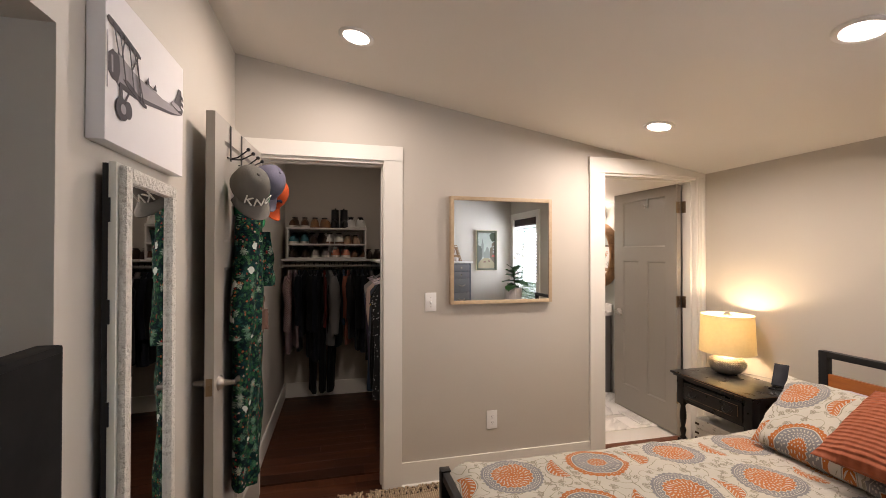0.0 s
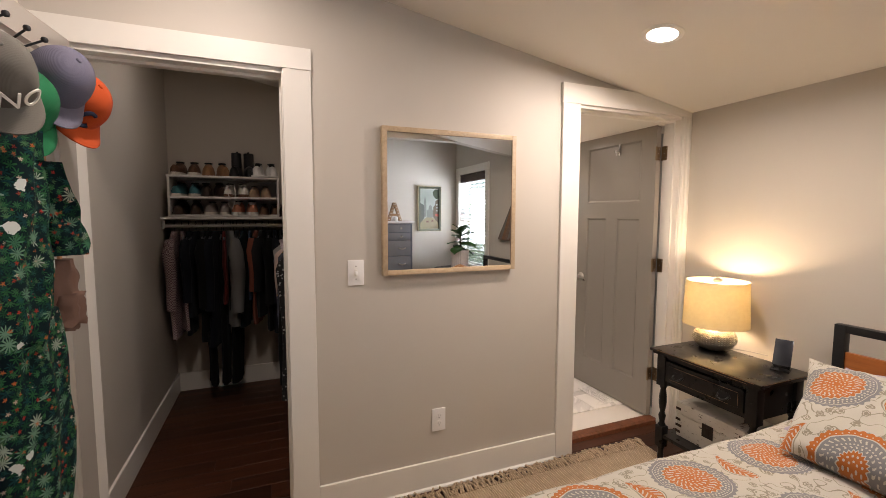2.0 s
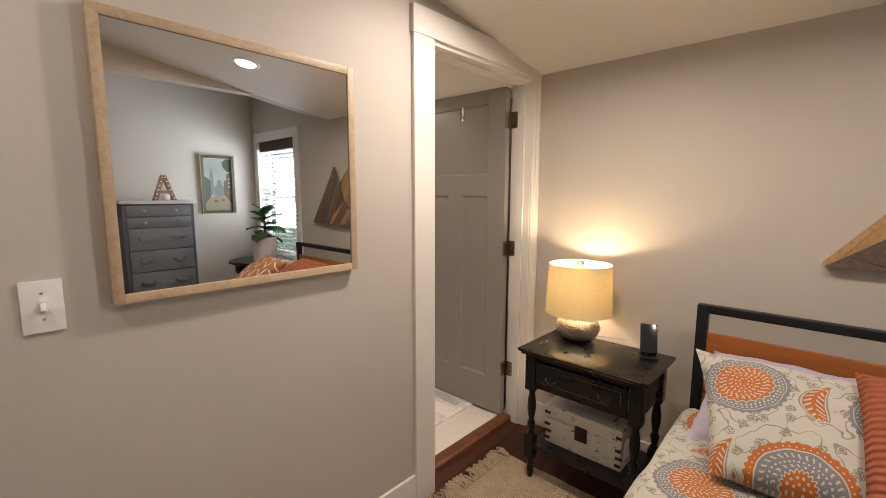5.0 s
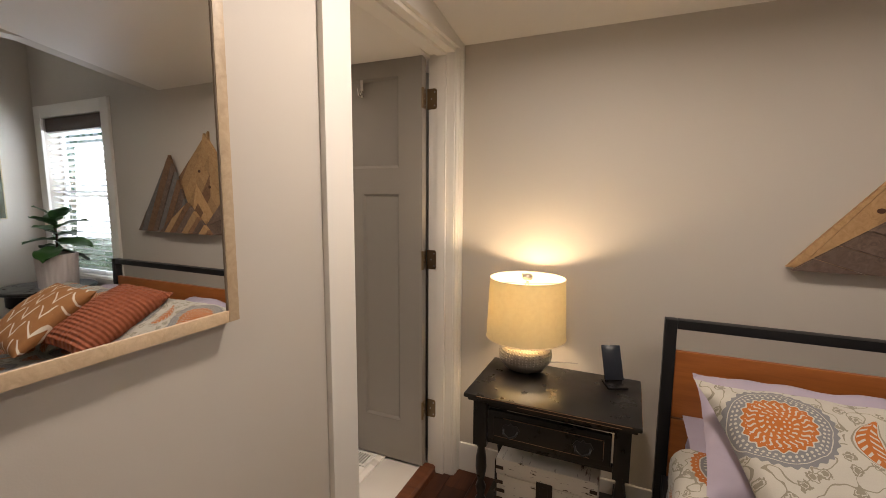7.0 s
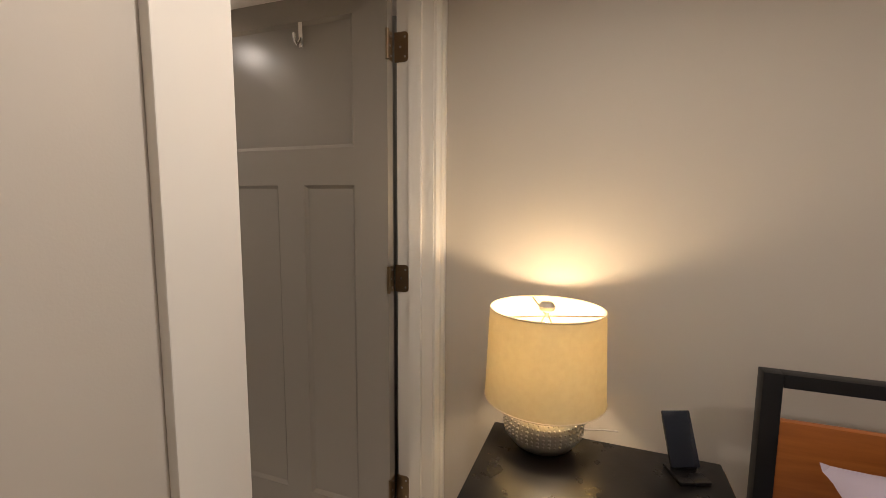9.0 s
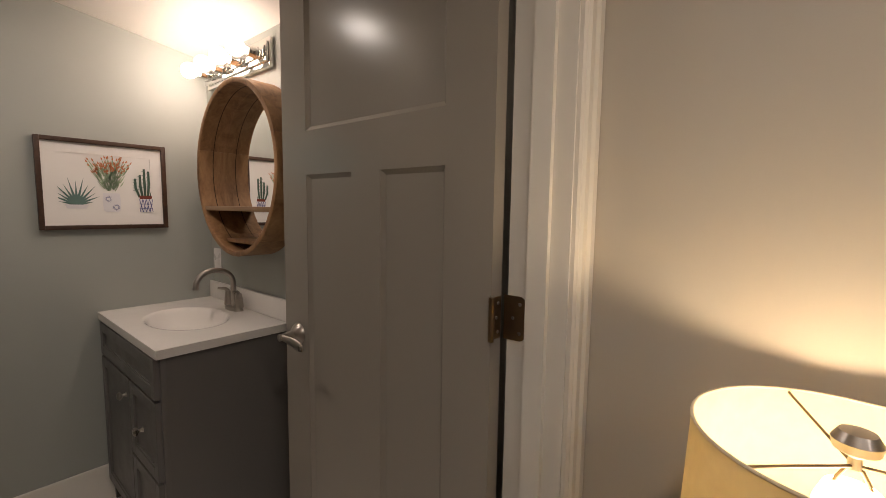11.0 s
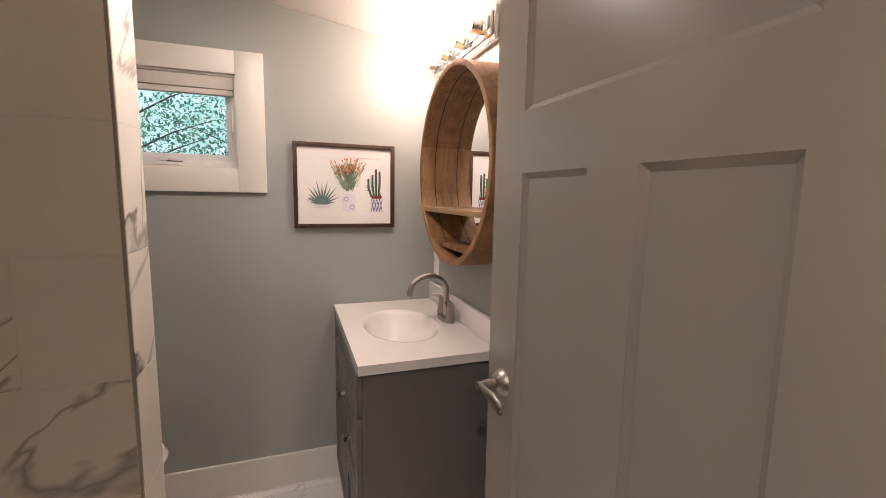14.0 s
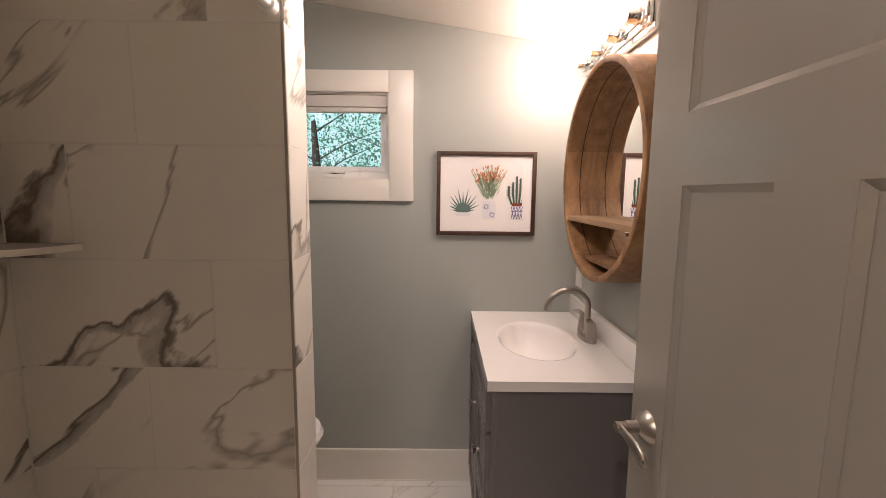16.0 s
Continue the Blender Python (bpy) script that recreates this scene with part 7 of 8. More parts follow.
part("plate", box((-0.035, 0.0, -0.057), (0.035, 0.006, 0.057), 0.002), WHITE, bo)

# ---- garden seen through the windows ----
LEAFM = Mat("leaf green")
leafcol = LEAFM.ramp(LEAFM.island(), [(0.0, (0.10, 0.25, 0.18)), (0.5, (0.18, 0.38, 0.28)), (1.0, (0.30, 0.50, 0.40))])
ld, lt, lm = LEAFM.n.new("ShaderNodeBsdfDiffuse"), LEAFM.n.new("ShaderNodeBsdfTranslucent"), LEAFM.n.new("ShaderNodeMixShader")
for q in (ld, lt):
    LEAFM.put(q.inputs[0], leafcol)
LEAFM.l.new(ld.outputs[0], lm.inputs[1])
LEAFM.l.new(lt.outputs[0], lm.inputs[2])
LEAFM.l.new(lm.outputs[0], LEAFM.n["Material Output"].inputs["Surface"])
BARK = plain("bark", (0.08, 0.06, 0.045), 0.9, bump=0.5)
structure("ground", box((-60, -60, -0.6), (60, 60, -0.5)), plain("lawn", (0.05, 0.09, 0.03), 0.95, vary=0.4), "green lawn around the house")


def tree(x, y, h, r, seed):
    rr = random.Random(seed)
    ob = thing("tree", pose(x, y, -0.5), "leafy green garden tree beyond the window", "tree", "garden trees")
    tb = [tube([(0, 0, 0), (0.1, 0.05, h * 0.4), (0.0, 0.1, h * 0.75)], [0.16, 0.12, 0.05], 10)]
    for i in range(7):
        a = rr.uniform(0, 6.28)
        b = h * rr.uniform(0.3, 0.7)
        tb.append(tube([(0.05, 0.05, b), (math.cos(a) * r * 0.4, math.sin(a) * r * 0.4, b + 0.4), (math.cos(a) * r * 0.8, math.sin(a) * r * 0.8, b + 0.7)], [0.022, 0.014, 0.006], 6))
    part("trunk", join(*tb), BARK, ob)
    vs, fs = [], []
    for i in range(2000):
        a, f, q = rr.uniform(0, 6.28), rr.gauss(0, 0.5), rr.uniform(0.3, 1) ** 0.5
        c = Vector((math.cos(a) * r * q, math.sin(a) * r * q, h * 0.62 + f * h * 0.34))
        c += Vector((rr.gauss(0, 0.15), rr.gauss(0, 0.15), 0))
        u = Vector((rr.gauss(0, 1), rr.gauss(0, 1), rr.gauss(0, 1))).normalized()
        w = u.orthogonal().normalized()
        s = rr.uniform(0.03, 0.06)
        k = len(vs)
        vs += [c - u * s, c + w * s * 0.5, c + u * s, c - w * s * 0.5]
        fs.append((k, k + 1, k + 2, k + 3))
    me = bpy.data.meshes.new("crown")
    me.from_pydata(vs, [], fs)
    me.materials.append(LEAFM.m)
    cr = new("crown", me)
    cr.parent = ob


for i, (x, y, h, r) in enumerate(((-3.4, 9.5, 4.6, 1.8), (-0.4, 10.2, 5.0, 1.8), (-5.5, 11.0, 5.5, 2.0), (1.8, 11.5, 5.2, 1.9), (-1.9, 12.5, 5.6, 2.2), (3.6, -4.5, 4.4, 1.6), (4.6, -6.8, 5.0, 1.8), (5.5, -2.6, 5.0, 1.8), (3.4, -8.5, 4.6, 1.7))):
    tree(x, y, h, r, 30 + i)
# added backdrop: daylight and haze on far foliage are painted as emission
far = Mat("glowing garden backdrop")
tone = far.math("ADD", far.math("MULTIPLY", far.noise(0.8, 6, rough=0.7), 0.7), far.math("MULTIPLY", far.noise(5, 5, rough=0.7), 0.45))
painted_haze = far.ramp(tone, [(0.42, (0.10, 0.26, 0.22)), (0.55, (0.24, 0.46, 0.40)), (0.66, (0.42, 0.66, 0.66)), (0.76, (0.75, 0.92, 0.98))])
far.set(Base_Color=(0.1, 0.1, 0.1), Emission_Color=painted_haze, Emission_Strength=2.3)
structure("backdrop", box((-16, 16.0, -0.5), (12, 16.1, 9)), far.m, "glowing backdrop painted as hazy foliage beyond the garden")
sl = thing("string_lights", pose(-1.6, 4.2, 1.5), "white string lights hung across the garden", "string lights")
cat = lambda x: 0.18 * (x / 1.2) ** 2 - 0.1 + 0.12 * x
part("cord", tube([(x, 0, cat(x)) for x in (-1.2 + 0.1 * i for i in range(33))], 0.006, 6), WHITE, sl)
for x in (-1.2, 2.0):
    part("post", tube([(x, 0, -2.0), (x, 0, cat(x) + 0.05)], 0.02, 8), BARK, sl)
for i in range(7):
    x = -1.0 + i * 0.2
    part("bulb", lathe([(0.0, -0.09), (0.02, -0.075), (0.024, -0.055), (0.01, -0.03), (0.008, 0.0)], 10, (x, 0, cat(x))), WHITE, sl)

# ---- mountain art over the bed ----
RECLAIM = {n: wood(n + " reclaimed wood", st, 1.0, 0.75, axis=(3, 26, 26), bump=0.35, vary=0.5) for n, st in {
    "honey pine": [(0.2, (0.25, 0.13, 0.05)), (0.5, (0.42, 0.25, 0.11)), (0.8, (0.52, 0.34, 0.17))], "dark barn": [(0.2, (0.045, 0.03, 0.022)), (0.5, (0.12, 0.078, 0.055)), (0.8, (0.20, 0.14, 0.105))],
    "grey barn": [(0.2, (0.085, 0.075, 0.068)), (0.5, (0.16, 0.145, 0.13)), (0.8, (0.24, 0.22, 0.2))], "brown barn": [(0.2, (0.10, 0.045, 0.02)), (0.5, (0.21, 0.11, 0.055)), (0.8, (0.32, 0.18, 0.09))]}.items()}
KNOT = plain("pine knot", (0.07, 0.025, 0.008), 0.7)
art = thing("mountain_art", pose(-0.004, -1.86, 1.14), "mountain range wall art made of reclaimed wood planks", "wall art")


def clip_poly(poly, nx_, ny_, d, keep=1):
    """The part of a convex outline on one side of a line."""
    out = []
    f = [keep * (p[0] * nx_ + p[1] * ny_ - d) for p in poly]
    for i, p in enumerate(poly):
        q, fp_, fq = poly[(i + 1) % len(poly)], f[i], f[(i + 1) % len(poly)]
        if fp_ >= 0:
            out.append(p)
        if fp_ * fq < 0:
            t = fp_ / (fp_ - fq)
            out.append((p[0] + (q[0] - p[0]) * t, p[1] + (q[1] - p[1]) * t))
    return out


def planked(tri, angle, width, mats, x0, thick, seed):
    """A triangle of boards laid side by side at an angle; points are (y, z)."""
    tri = [(y * 1.1, z) for y, z in tri]
    rr = random.Random(seed)
    a = math.radians(angle)
    nx_, ny_ = -math.sin(a), math.cos(a)
    ds = [p[0] * nx_ + p[1] * ny_ for p in tri]
    d = min(ds)
    i = 0
    while d < max(ds):
        w = width * rr.uniform(0.8, 1.2)
        pc = clip_poly(clip_poly(tri, nx_, ny_, d + 0.0008), nx_, ny_, d + w - 0.0008, -1)
        if len(pc) >= 3:
            t = thick + rr.uniform(-0.002, 0.002)
            bm = prism(pc, 0, -t, "x")
            m = pose(x0, 0, 0) @ pose(0, 0, 0, angle, 0, 0)
            moved(bm, pose(0, 0, 0, -angle, 0, 0))
            ob = part("plank", bm, RECLAIM[mats[i % len(mats)]], art, smooth=False)
            ob.matrix_basis = m
        d += w
        i += 1


planked([(0.525, 0.01), (-0.10, 0.0), (0.067, 0.634)], -54, 0.066, ["brown barn"] + ["honey pine"] * 9, 0.0, 0.018, 1)
planked([(-0.50, 0.02), (0.10, 0.02), (0.10, 0.645)], 55, 0.065, ["honey pine", "honey pine", "brown barn", "honey pine"], -0.001, 0.016, 2)
planked([(0.515, 0.0), (0.02, 0.0), (0.23, 0.235)], 18, 0.07, ["dark barn"], -0.019, 0.018, 3)
planked([(-0.56, 0.0), (-0.02, 0.0), (-0.22, 0.51)], 62, 0.05, ["grey barn", "dark barn", "brown barn"], -0.019, 0.018, 4)
planked([(0.13, 0.0), (-0.33, 0.0), (-0.06, 0.20)], 48, 0.04, ["brown barn", "honey pine", "dark barn"], -0.038, 0.018, 5)
for y_, z_ in ((0.31, 0.215), (0.20, 0.30), (0.10, 0.30), (0.02, 0.40)):
    part("knot", prism([(y_ * 1.1 + 0.012 * math.cos(a), z_ + 0.009 * math.sin(a)) for a in (2 * math.pi * i / 14 for i in range(14))], -0.0215, -0.0208, "x"), KNOT, art, smooth=False)

# ---- the far end of the room, seen in the mirror ----
ew = thing("window_2", pose(0.0, (EY0 + EY1) / 2, EZ0), "tall white sash window with half-open blinds", "window")
ew["kind"] = "structure"
eh, ew2 = EZ1 - EZ0, (EY1 - EY0) / 2
for lo, hi in (((-0.02, ew2 - 0.004, -0.09), (0.0, ew2 + 0.088, eh + 0.09)), ((-0.02, -ew2 - 0.088, -0.09), (0.0, -ew2 + 0.004, eh + 0.09)), ((-0.0185, -ew2 + 0.004, eh - 0.004), (0.0, ew2 - 0.004, eh + 0.0895)), ((-0.03, -ew2 + 0.004, -0.03), (0.0, ew2 - 0.004, 0.004))):
    part("casing", box(lo, hi, 0.002), TRIM, ew)
for z0_, z1_, xo in ((0.0, eh / 2 + 0.015, 0.075), (eh / 2 - 0.015, eh, 0.1)):
    sh_ = part("sash", boxes(((xo, -ew2, z0_), (xo + 0.025, -ew2 + 0.035, z1_)), ((xo, ew2 - 0.035, z0_), (xo + 0.025, ew2, z1_)), ((xo, -ew2 + 0.035, z0_), (xo + 0.025, ew2 - 0.035, z0_ + 0.035)), ((xo, -ew2 + 0.035, z1_ - 0.035), (xo + 0.025, ew2 - 0.035, z1_)), bevel=0.002), WHITE, ew)
    pn = part("pane", box((xo + 0.010, -ew2 + 0.035, z0_ + 0.035), (xo + 0.014, ew2 - 0.035, z1_ - 0.035)), GLASS, sh_, smooth=False)
    pn.visible_shadow = False
blind = thing("window_blind", pose(0.035, (EY0 + EY1) / 2, EZ0), "white slatted blind under a dark wooden valance", "blind")
part("valance", box((-0.025, -ew2 + 0.004, eh - 0.11), (0.02, ew2 - 0.004, eh - 0.006), 0.004), wood("dark valance wood", [(0.3, (0.03, 0.015, 0.01)), (0.7, (0.08, 0.04, 0.028))], 1.0, 0.5), blind, "dark wooden valance")
slat = mesh_of("slat", box((-0.022, -ew2 + 0.008, -0.0012), (0.022, ew2 - 0.008, 0.0012)), plain("white slat", (0.75, 0.74, 0.72), 0.4))
for i in range(25):
    o = new("slat", slat)
    o.parent = blind
    o.matrix_basis = pose(0.0, 0, 0.03 + i * (eh - 0.16) / 24, 0, 24, 0)
for y_ in (-0.2, 0.2):
    part("ladder_cord", tube([(0.0, y_, 0.02), (0.0, y_, eh - 0.11)], 0.0012, 5), WHITE, blind)

side = thing("side_table", pose(-0.38, -2.96, 0), "round black side table with turned legs beside the bed", "side table")
part("tabletop", lathe([(0.0, 0.735), (0.255, 0.735), (0.268, 0.742), (0.27, 0.752), (0.262, 0.76), (0.0, 0.76)], 40), WORN, side)
part("apron", lathe([(0.205, 0.65), (0.215, 0.65), (0.215, 0.735), (0.205, 0.735), (0.205, 0.65)], 40, close=False), WORN, side)
for i in range(4):
    a = math.pi / 4 + i * math.pi / 2
    part("leg", lathe([(0.0, 0.0), (0.016, 0.0), (0.02, 0.04), (0.014, 0.08), (0.022, 0.16), (0.026, 0.25), (0.016, 0.36), (0.024, 0.42), (0.026, 0.5), (0.018, 0.56), (0.028, 0.6), (0.028, 0.735), (0.0, 0.735)], 18, (0.175 * math.cos(a), 0.175 * math.sin(a), 0)), WORN, side)
pot = thing("potted_plant", pose(-0.37, -2.83, 0.76), "fiddle leaf plant in a ribbed white pot", "plant")


def ribbed():
    bm = bmesh.new()
    n = 96
    prof = [(0.0, 0.0), (0.095, 0.0), (0.102, 0.01), (0.112, 0.235), (0.104, 0.235), (0.1, 0.2), (0.0, 0.2)]
    rings = []
    for r, z in prof:
        rings.append([bm.verts.new(((r + (0.0035 * math.cos(24 * 2 * math.pi * i / n) if r > 0.1 else 0)) * math.cos(2 * math.pi * i / n), (r + (0.0035 * math.cos(24 * 2 * math.pi * i / n) if r > 0.1 else 0)) * math.sin(2 * math.pi * i / n), z)) for i in range(n)])
    for a, b in zip(rings, rings[1:]):
        for i in range(n):
            bm.faces.new((a[i], a[(i + 1) % n], b[(i + 1) % n], b[i]))
    bmesh.ops.remove_doubles(bm, verts=bm.verts, dist=1e-6)
    bmesh.ops.recalc_face_normals(bm, faces=bm.faces)
    return bm


part("pot", ribbed(), plain("blush white glaze", (0.72, 0.66, 0.64), 0.35, vary=0.03), pot, "ribbed white ceramic pot", smooth=60)
part("soil", lathe([(0.0, 0.2), (0.1, 0.2), (0.0, 0.215)], 24), plain("dark soil", (0.03, 0.02, 0.014), 0.95, bump=0.6), pot)
part("stem", tube([(0, 0, 0.2), (0.01, 0.01, 0.35), (0.0, 0.0, 0.46)], [0.008, 0.007, 0.004], 8), BARK, pot)
FIDDLE = Mat("fiddle leaf green")
FIDDLE.set(Base_Color=FIDDLE.mix(FIDDLE.noise(20, 3), (0.015, 0.06, 0.014), (0.05, 0.14, 0.03)), Roughness=0.35)


def leaf_mesh(ln, w):
    bm = bmesh.new()
    g = []
    for i in range(9):
        t = i / 8
        hw = w * math.sin(math.pi * min(1, t * 0.92 + 0.05)) ** 0.8 * (0.75 + 0.45 * t) * 0.55
        g.append([bm.verts.new((ln * t, s * hw, -0.35 * ln * t * t + 0.018 * abs(s) + 0.006 * math.sin(t * 14) * abs(s))) for s in (-1, -0.5, 0, 0.5, 1)])
    for a, b in zip(g, g[1:]):
        for k in range(4):
            bm.faces.new((a[k], a[k + 1], b[k + 1], b[k]))
    ex = bmesh.ops.extrude_face_region(bm, geom=list(bm.faces))
    bmesh.ops.translate(bm, vec=(0, 0, -0.0012), verts=[v for v in ex["geom"] if isinstance(v, bmesh.types.BMVert)])
    bmesh.ops.recalc_face_normals(bm, faces=bm.faces)
    return bm


lf = mesh_of("leaf", leaf_mesh(0.20, 0.15), FIDDLE.m, 60)
rr = random.Random(3)
for i in range(13):
    o = new("leaf", lf)
    o.parent = pot
    z_ = 0.25 + 0.018 * i
    up = -(-8 + i * 5.5)
    o.matrix_basis = pose(0.005, 0.0, z_, 0, 0, i * 137.5) @ pose(0, 0, 0, rr.uniform(-14, 14), up, 0) @ Matrix.Scale(rr.uniform(0.8, 1.1) * (1 - 0.02 * i), 4)
solid("coaster", lathe([(0.0, 0.0), (0.05, 0.0), (0.052, 0.004), (0.05, 0.008), (0.0, 0.008)], 24), plain("grey coaster", (0.4, 0.4, 0.4), 0.6), "small pale coaster lying on the side table", "coaster", m=pose(-0.30, -3.09, 0.76))

# one paint in two tones: body darkened as gap shade, drawer fronts lightened
BLUEGREY = plain("gap-shaded blue grey paint", (0.085, 0.095, 0.12), 0.5, vary=0.15)
FRONTS = plain("lightened blue grey drawer paint", (0.17, 0.18, 0.20), 0.42, vary=0.25)
dre = thing("dresser", pose(-1.385, YF + 0.03, 0), "tall blue-grey dresser with a white top", "dresser")
DW, DD, DH = 0.57, 0.44, 1.315
part("body", join(box((0, 0, 0.08), (DW, DD - 0.02, DH), 0.004), box((0.0, DD - 0.06, 0.0), (0.05, DD - 0.02, 0.08)), box((DW - 0.05, DD - 0.06, 0.0), (DW, DD - 0.02, 0.08)), box((0.0, 0.0, 0.0), (0.05, 0.05, 0.08)), box((DW - 0.05, 0.0, 0.0), (DW, 0.05, 0.08))), BLUEGREY, dre)
part("top", box((-0.02, -0.01, DH + 0.001), (DW + 0.02, DD + 0.01, DH + 0.03), 0.006), plain("white dresser top", (0.66, 0.65, 0.64), 0.4), dre, "white top board")
zs = [(1.205, 1.302), (1.1, 1.195), (0.90, 1.095), (0.70, 0.89), (0.50, 0.69), (0.30, 0.49), (0.1, 0.29)]
for i, (a, b) in enumerate(zs):
    d_ = part("drawer", box((0.03, DD - 0.02, a), (DW - 0.03, DD, b), 0.004), FRONTS, dre)
    zc = (a + b) / 2
    if i < 2:
        for x_ in (0.16, DW - 0.16):
            part("knob", moved(lathe([(0, 0), (0.007, 0), (0.006, 0.012), (0.014, 0.02), (0.0, 0.028)], 14), pose(x_, DD, zc, -90, 0, 0)), NICKEL, d_)
    else:
        for x_ in (0.15, DW - 0.15):
            part("bail_pull", tube([(x_ - 0.045, DD, zc + 0.008), (x_ - 0.04, DD + 0.02, zc), (x_, DD + 0.026, zc - 0.012), (x_ + 0.04, DD + 0.02, zc), (x_ + 0.045, DD, zc + 0.008)], 0.0075, 8), NICKEL, d_, "silver bail pull")
letter = thing("letter_a", pose(-1.0, YF + 0.25, DH + 0.031), "standing wooden letter A with bulb holes on the dresser", "letter")
MARQ = wood("marquee wood", [(0.3, (0.22, 0.12, 0.05)), (0.7, (0.36, 0.21, 0.1))], 2, 0.6)
part("stroke", prism([(-0.10, 0), (-0.058, 0), (0.014, 0.24), (-0.02, 0.24)], -0.02, 0.02), MARQ, letter)
part("stroke", prism([(0.10, 0), (0.058, 0), (-0.0135, 0.2395), (0.02, 0.24)], -0.0198, 0.0198), MARQ, letter)
part("crossbar", prism([(-0.042, 0.065), (0.042, 0.065), (0.034, 0.095), (-0.034, 0.095)], -0.0185, 0.0185), MARQ, letter)
for s in (-1, 1):
    for i in range(6):
        part("bulb", moved(lathe([(0, 0), (0.007, 0), (0.006, 0.008), (0, 0.011)], 10), pose(s * (0.078 - i * 0.0135), 0.02, 0.02 + i * 0.04, -90, 0, 0)), CERAMIC, letter)
solid("small_mug", lathe([(0.0, 0.0), (0.026, 0.0), (0.028, 0.055), (0.025, 0.055), (0.024, 0.006), (0.0, 0.006)], 24), CERAMIC, "small white mug standing before the letter", "mug", m=pose(-1.0, YF + 0.33, DH + 0.031))

pt = thing("street_painting", pose(-0.42, YF, 1.198), "framed painting of an old town street with a domed church", "picture")
gw, gh = 0.34, 0.625
GREENF = plain("olive frame paint", (0.07, 0.075, 0.04), 0.5)
GOLD = plain("pale gilt edge", (0.45, 0.38, 0.24), 0.45, 0.3)
for lo, hi in (((-gw / 2, 0, 0), (-gw / 2 + 0.03, 0.03, gh)), ((gw / 2 - 0.03, 0, 0), (gw / 2, 0.03, gh)), ((-gw / 2 + 0.03, 0, 0), (gw / 2 - 0.03, 0.03, 0.03)), ((-gw / 2 + 0.03, 0, gh - 0.03), (gw / 2 - 0.03, 0.03, gh))):
    part("frame_bar", box(lo, hi, 0.004), GREENF, pt)
for lo, hi in (((-gw / 2 - 0.006, 0, -0.006), (-gw / 2, 0.034, gh + 0.006)), ((gw / 2, 0, -0.006), (gw / 2 + 0.006, 0.034, gh + 0.006)), ((-gw / 2, 0, -0.006), (gw / 2, 0.034, 0)), ((-gw / 2, 0, gh), (gw / 2, 0.034, gh + 0.006))):
    part("edge_strip", box(lo, hi), GOLD, pt)


def paint(name, c):
    return plain(name + " oil paint", c, 0.6, vary=0.35, grain=90, bump=0.3)


SKY_, ST, HOUSE, HOUSE2, DOME, TREE_, ROOF, CARS = paint("pale sky", (0.27, 0.29, 0.25)), paint("street", (0.22, 0.18, 0.10)), paint("ochre house", (0.10, 0.075, 0.045)), paint("grey house", (0.07, 0.075, 0.06)), paint("dome", (0.15, 0.155, 0.135)), paint("foliage", (0.035, 0.05, 0.02)), paint("red awning", (0.30, 0.06, 0.04)), paint("figures", (0.12, 0.05, 0.035))
yb = 0.008
pf = lambda pts, i: prism([(x, z) for x, z in pts], yb + 0.0004 * i, yb + 0.0004 * i + 0.0004, "y")
for i, (n, mat, pts) in enumerate((
        ("sky", SKY_, [(-0.145, 0.03), (0.145, 0.03), (0.145, 0.59), (-0.145, 0.59)]), ("street", ST, [(-0.145, 0.03), (0.145, 0.03), (0.145, 0.13), (0.02, 0.20), (-0.03, 0.20), (-0.145, 0.12)]),
        ("church", DOME, [(-0.04, 0.19), (0.07, 0.19), (0.07, 0.29), (0.045, 0.30), (0.035, 0.35), (0.015, 0.37), (-0.005, 0.35), (-0.015, 0.30), (-0.04, 0.29)]),
        ("tower", DOME, [(-0.085, 0.20), (-0.045, 0.20), (-0.045, 0.40), (-0.055, 0.44), (-0.065, 0.50), (-0.075, 0.44), (-0.085, 0.40)]),
        ("house", HOUSE, [(0.145, 0.10), (0.06, 0.19), (0.06, 0.34), (0.09, 0.37), (0.09, 0.42), (0.145, 0.46)]), ("house", HOUSE2, [(-0.145, 0.10), (-0.075, 0.18), (-0.075, 0.34), (-0.10, 0.38), (-0.145, 0.40)]),
        ("foliage", TREE_, [(0.145, 0.46), (0.10, 0.45), (0.06, 0.50), (0.05, 0.55), (0.09, 0.59), (0.145, 0.59)]), ("awning", ROOF, [(0.145, 0.20), (0.09, 0.21), (0.09, 0.24), (0.145, 0.245)]),
        ("carriage", CARS, [(0.03, 0.13), (0.06, 0.13), (0.058, 0.15), (0.035, 0.155)]), ("carriage", CARS, [(-0.05, 0.12), (-0.01, 0.12), (-0.012, 0.145), (-0.045, 0.14)]))):
    part(n, pf(pts, i), mat, pt, smooth=False)
for q in range(3):
    part("house_window", pf([(0.105, 0.28 + q * 0.04), (0.125, 0.275 + q * 0.045), (0.125, 0.295 + q * 0.045), (0.105, 0.30 + q * 0.04)], 12), SKY_, pt, smooth=False)

# ---- pieces: marble tiles, floor tiles, planks ----


def piece(mesh, parent, m, name):
    o = new(name, mesh)
    o.parent = parent
    o.matrix_basis = m
    return o


tile_cache = {}


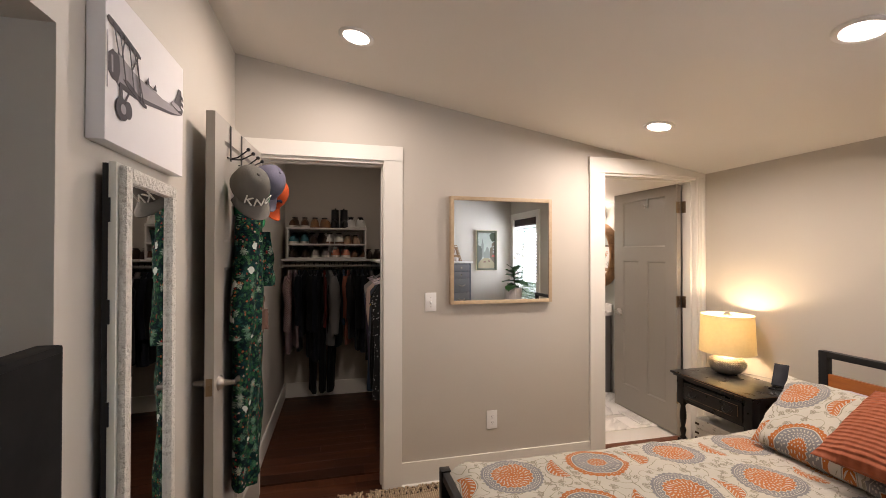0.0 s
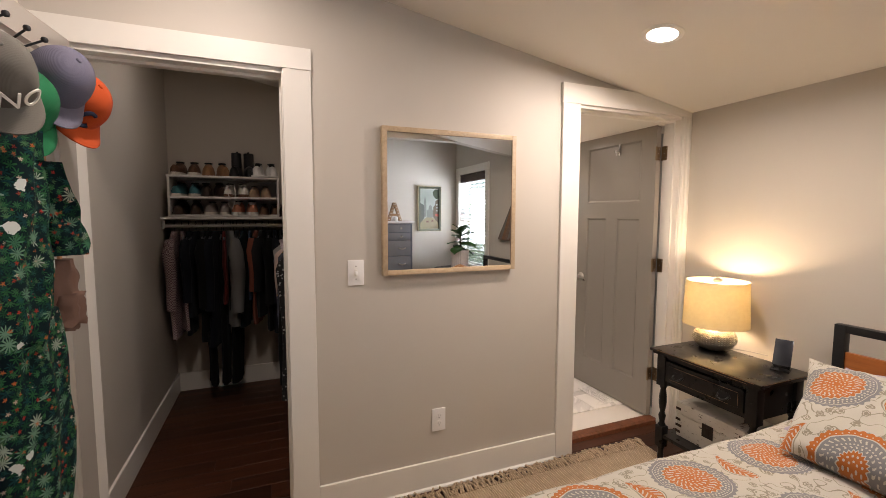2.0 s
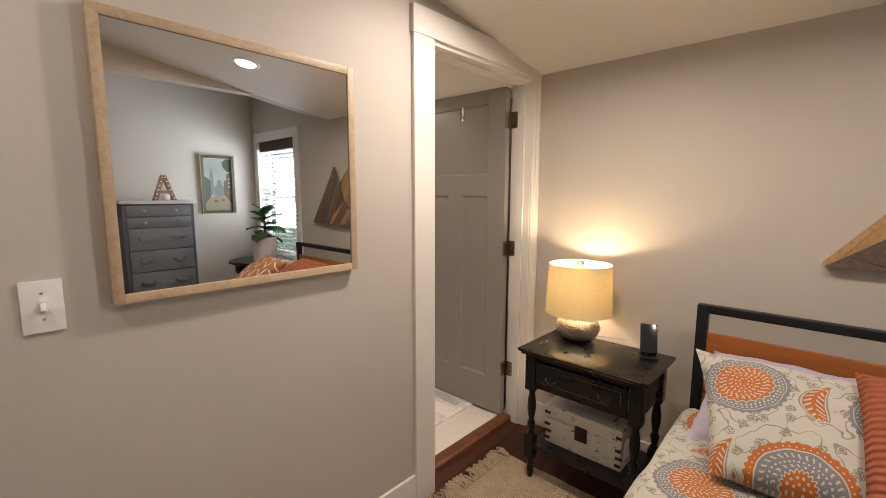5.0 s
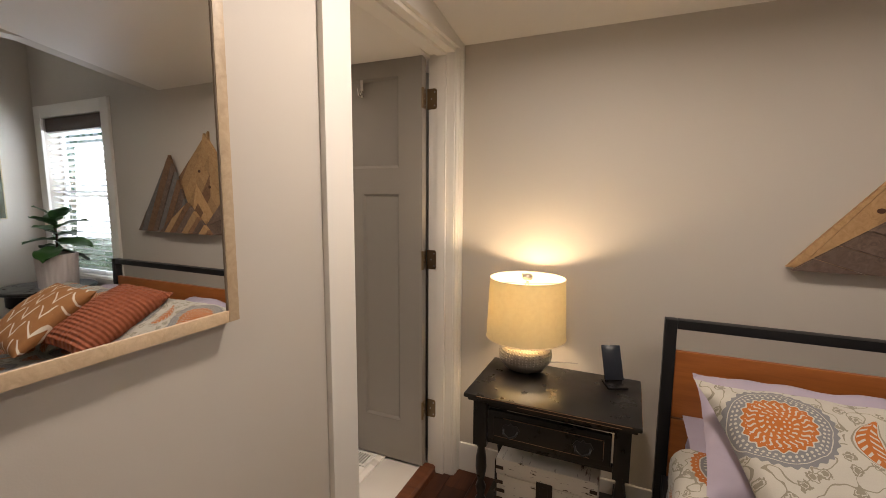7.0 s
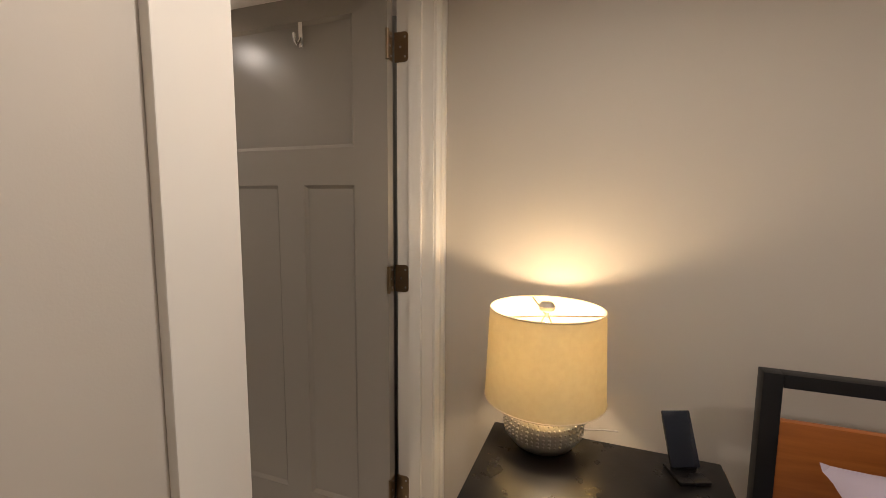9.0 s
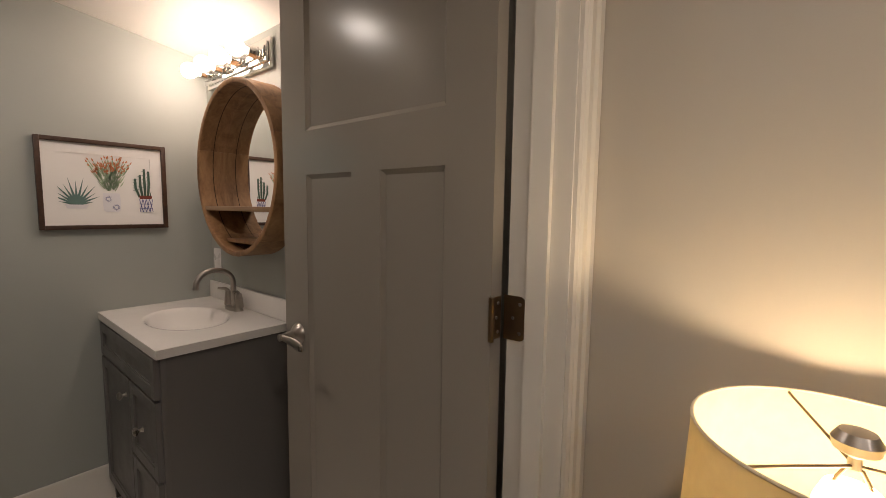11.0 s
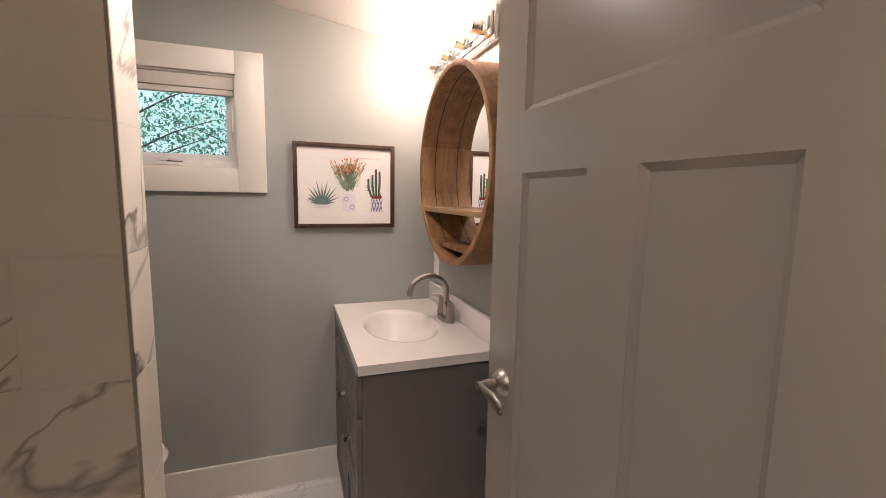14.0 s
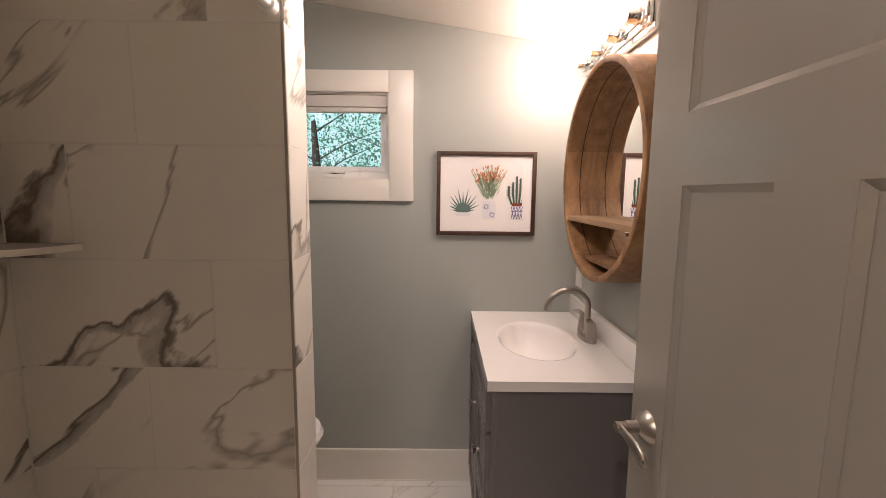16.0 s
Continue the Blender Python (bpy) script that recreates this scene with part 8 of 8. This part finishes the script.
def tile_mesh(w, h, d, mat, name="tile"):
    """A slightly pillowed tile lying in xz, its face looking along -y."""
    key = (round(w, 3), round(h, 3), round(d, 3), mat.name)
    if key not in tile_cache:
        b = 0.0016
        bm = bmesh.new()
        back = [bm.verts.new(p) for p in ((0, 0, 0), (w, 0, 0), (w, 0, h), (0, 0, h))]
        mid = [bm.verts.new((p.co.x, -d + b * 0.6, p.co.z)) for p in back]
        fr = [bm.verts.new(p) for p in ((b, -d, b), (w - b, -d, b), (w - b, -d, h - b), (b, -d, h - b))]
        for lo, hi in ((back, mid), (mid, fr)):
            for i in range(4):
                bm.faces.new((lo[i], lo[(i + 1) % 4], hi[(i + 1) % 4], hi[i]))
        bm.faces.new(fr)
        bm.faces.new(back[::-1])
        bmesh.ops.recalc_face_normals(bm, faces=bm.faces)
        tile_cache[key] = mesh_of(name, bm, mat)
    return tile_cache[key]


partition = bpy.data.objects["partition"]
shower_west = bpy.data.objects["wall_bath_west"]
J = [0.06, 0.347, 0.634, 0.922, 1.21, 1.497, 1.785, 2.07, 2.30]
XJ = [-1.32, -1.48, -1.32, -1.135, -1.48, -1.30, -1.11, -1.30]
g_ = 0.0009
for r in range(8):
    z0_, z1_ = J[r] + g_, J[r + 1] - g_
    xs = sorted({-1.652, -0.936} | {x for x in (XJ[r] - 0.6, XJ[r], XJ[r] + 0.6) if -1.63 < x < -0.96})
    for a, b in zip(xs, xs[1:]):
        piece(tile_mesh(b - a - 2 * g_, z1_ - z0_, 0.008, MARBLE), partition, pose(a + g_, 1.108, z0_), "tile")
    piece(tile_mesh(0.148, z1_ - z0_, 0.008, MARBLE), partition, pose(-0.935, 1.1035, z0_, 0, 0, 90), "tile")
    ys = [0.13, 0.13 + 0.25 + 0.2 * (r % 3), 1.098]
    for a, b in zip(ys, ys[1:]):
        piece(tile_mesh(b - a - 2 * g_, z1_ - z0_, 0.008, MARBLE), shower_west, pose(-1.66, a + g_, z0_, 0, 0, 90), "tile")
part("edge_strip", box((-0.9358, 1.0992, 0.06), (-0.9285, 1.1025, 2.30), 0.0008), plain("dull metal strip", (0.36, 0.32, 0.27), 0.4, 0.6), partition, "dark metal edge strip")
grout_tile = structure("grout_shower", boxes(((-1.66, 1.1008, 0.05), (-0.936, 1.1078, 2.31)), ((-1.6598, 0.13, 0.05), (-1.6528, 1.1008, 2.31)), ((-0.9347, 1.104, 0.05), (-0.9278, 1.2465, 2.2))), plain("pale grout", (0.70, 0.67, 0.62), 0.85), "pale grout between the shower tiles")

fb = bpy.data.objects["floor_bath"]
yrows = [0.125, 0.36, 0.66, 0.96, 1.26, 1.56, 1.86, 1.912]
for j, (y0_, y1_) in enumerate(zip(yrows, yrows[1:])):
    off = 0.2 * (j % 3) - 0.2
    xs = [-1.655] + [x + off for x in (-1.36, -0.76, -0.16) if -1.6 < x + off < 0.03] + [0.052]
    for a, b in zip(xs, xs[1:]):
        piece(tile_mesh(b - a - 2 * g_, y1_ - y0_ - 2 * g_, 0.008, MARBLEF, "floor_tile"), fb, pose(a + g_, y1_ - g_, 0.020, -90, 0, 0) @ pose(0, 0, 0, 0, 0, 0), "floor_tile")

plank_cache = {}


def plank_mesh(ln):
    k = round(ln, 2)
    if k not in plank_cache:
        b = 0.0009
        w, d = 0.117, 0.0117
        bm = bmesh.new()
        lo = [bm.verts.new(p) for p in ((0, 0, 0), (k, 0, 0), (k, w, 0), (0, w, 0))]
        md = [bm.verts.new((p.co.x, p.co.y, d - b)) for p in lo]
        hi = [bm.verts.new(p) for p in ((b, b, d), (k - b, b, d), (k - b, w - b, d), (b, w - b, d))]
        for p, q in ((lo, md), (md, hi)):
            for i in range(4):
                bm.faces.new((p[i], p[(i + 1) % 4], q[(i + 1) % 4], q[i]))
        bm.faces.new(hi)
        bm.faces.new(lo[::-1])
        bmesh.ops.recalc_face_normals(bm, faces=bm.faces)
        me = mesh_of("plank", bm, FLOORX)
        plank_cache[k] = me
    return plank_cache[k]


FLOORX = wood("dark hardwood plank", [(0.25, (0.022, 0.008, 0.004)), (0.5, (0.055, 0.018, 0.008)), (0.78, (0.11, 0.038, 0.015))], 0.8, 0.42, axis=(1.2, 14, 14), vary=0.7)
FLOORX.node_tree.nodes["Principled BSDF"].inputs["Specular IOR Level"].default_value = 0.3
rr = random.Random(21)
for name_, x0_, x1_, y0_, y1_ in (("floor", XL, 0.0, -2.26, 0.115), ("floor_closet", -3.243, -1.9, 0.1205, 1.88)):
    parent = bpy.data.objects[name_]
    y = y1_ - 0.118
    while y > y0_:
        x = x0_ - rr.choice((0.0, 0.2, 0.45, 0.7))
        while x < x1_:
            ln = rr.choice((0.6, 0.9, 1.2))
            a, b = max(x, x0_), min(x + ln, x1_)
            if b - a > 0.05:
                piece(plank_mesh(b - a - 0.003), parent, pose(a, y, -0.0119), "plank")
            x += ln
        y -= 0.1185
structure("subfloor_far", box((XL - 0.9, YF, -0.0118), (0.0, -2.27, -0.0005)), FLOORX, "dark reddish hardwood floor at the far end")
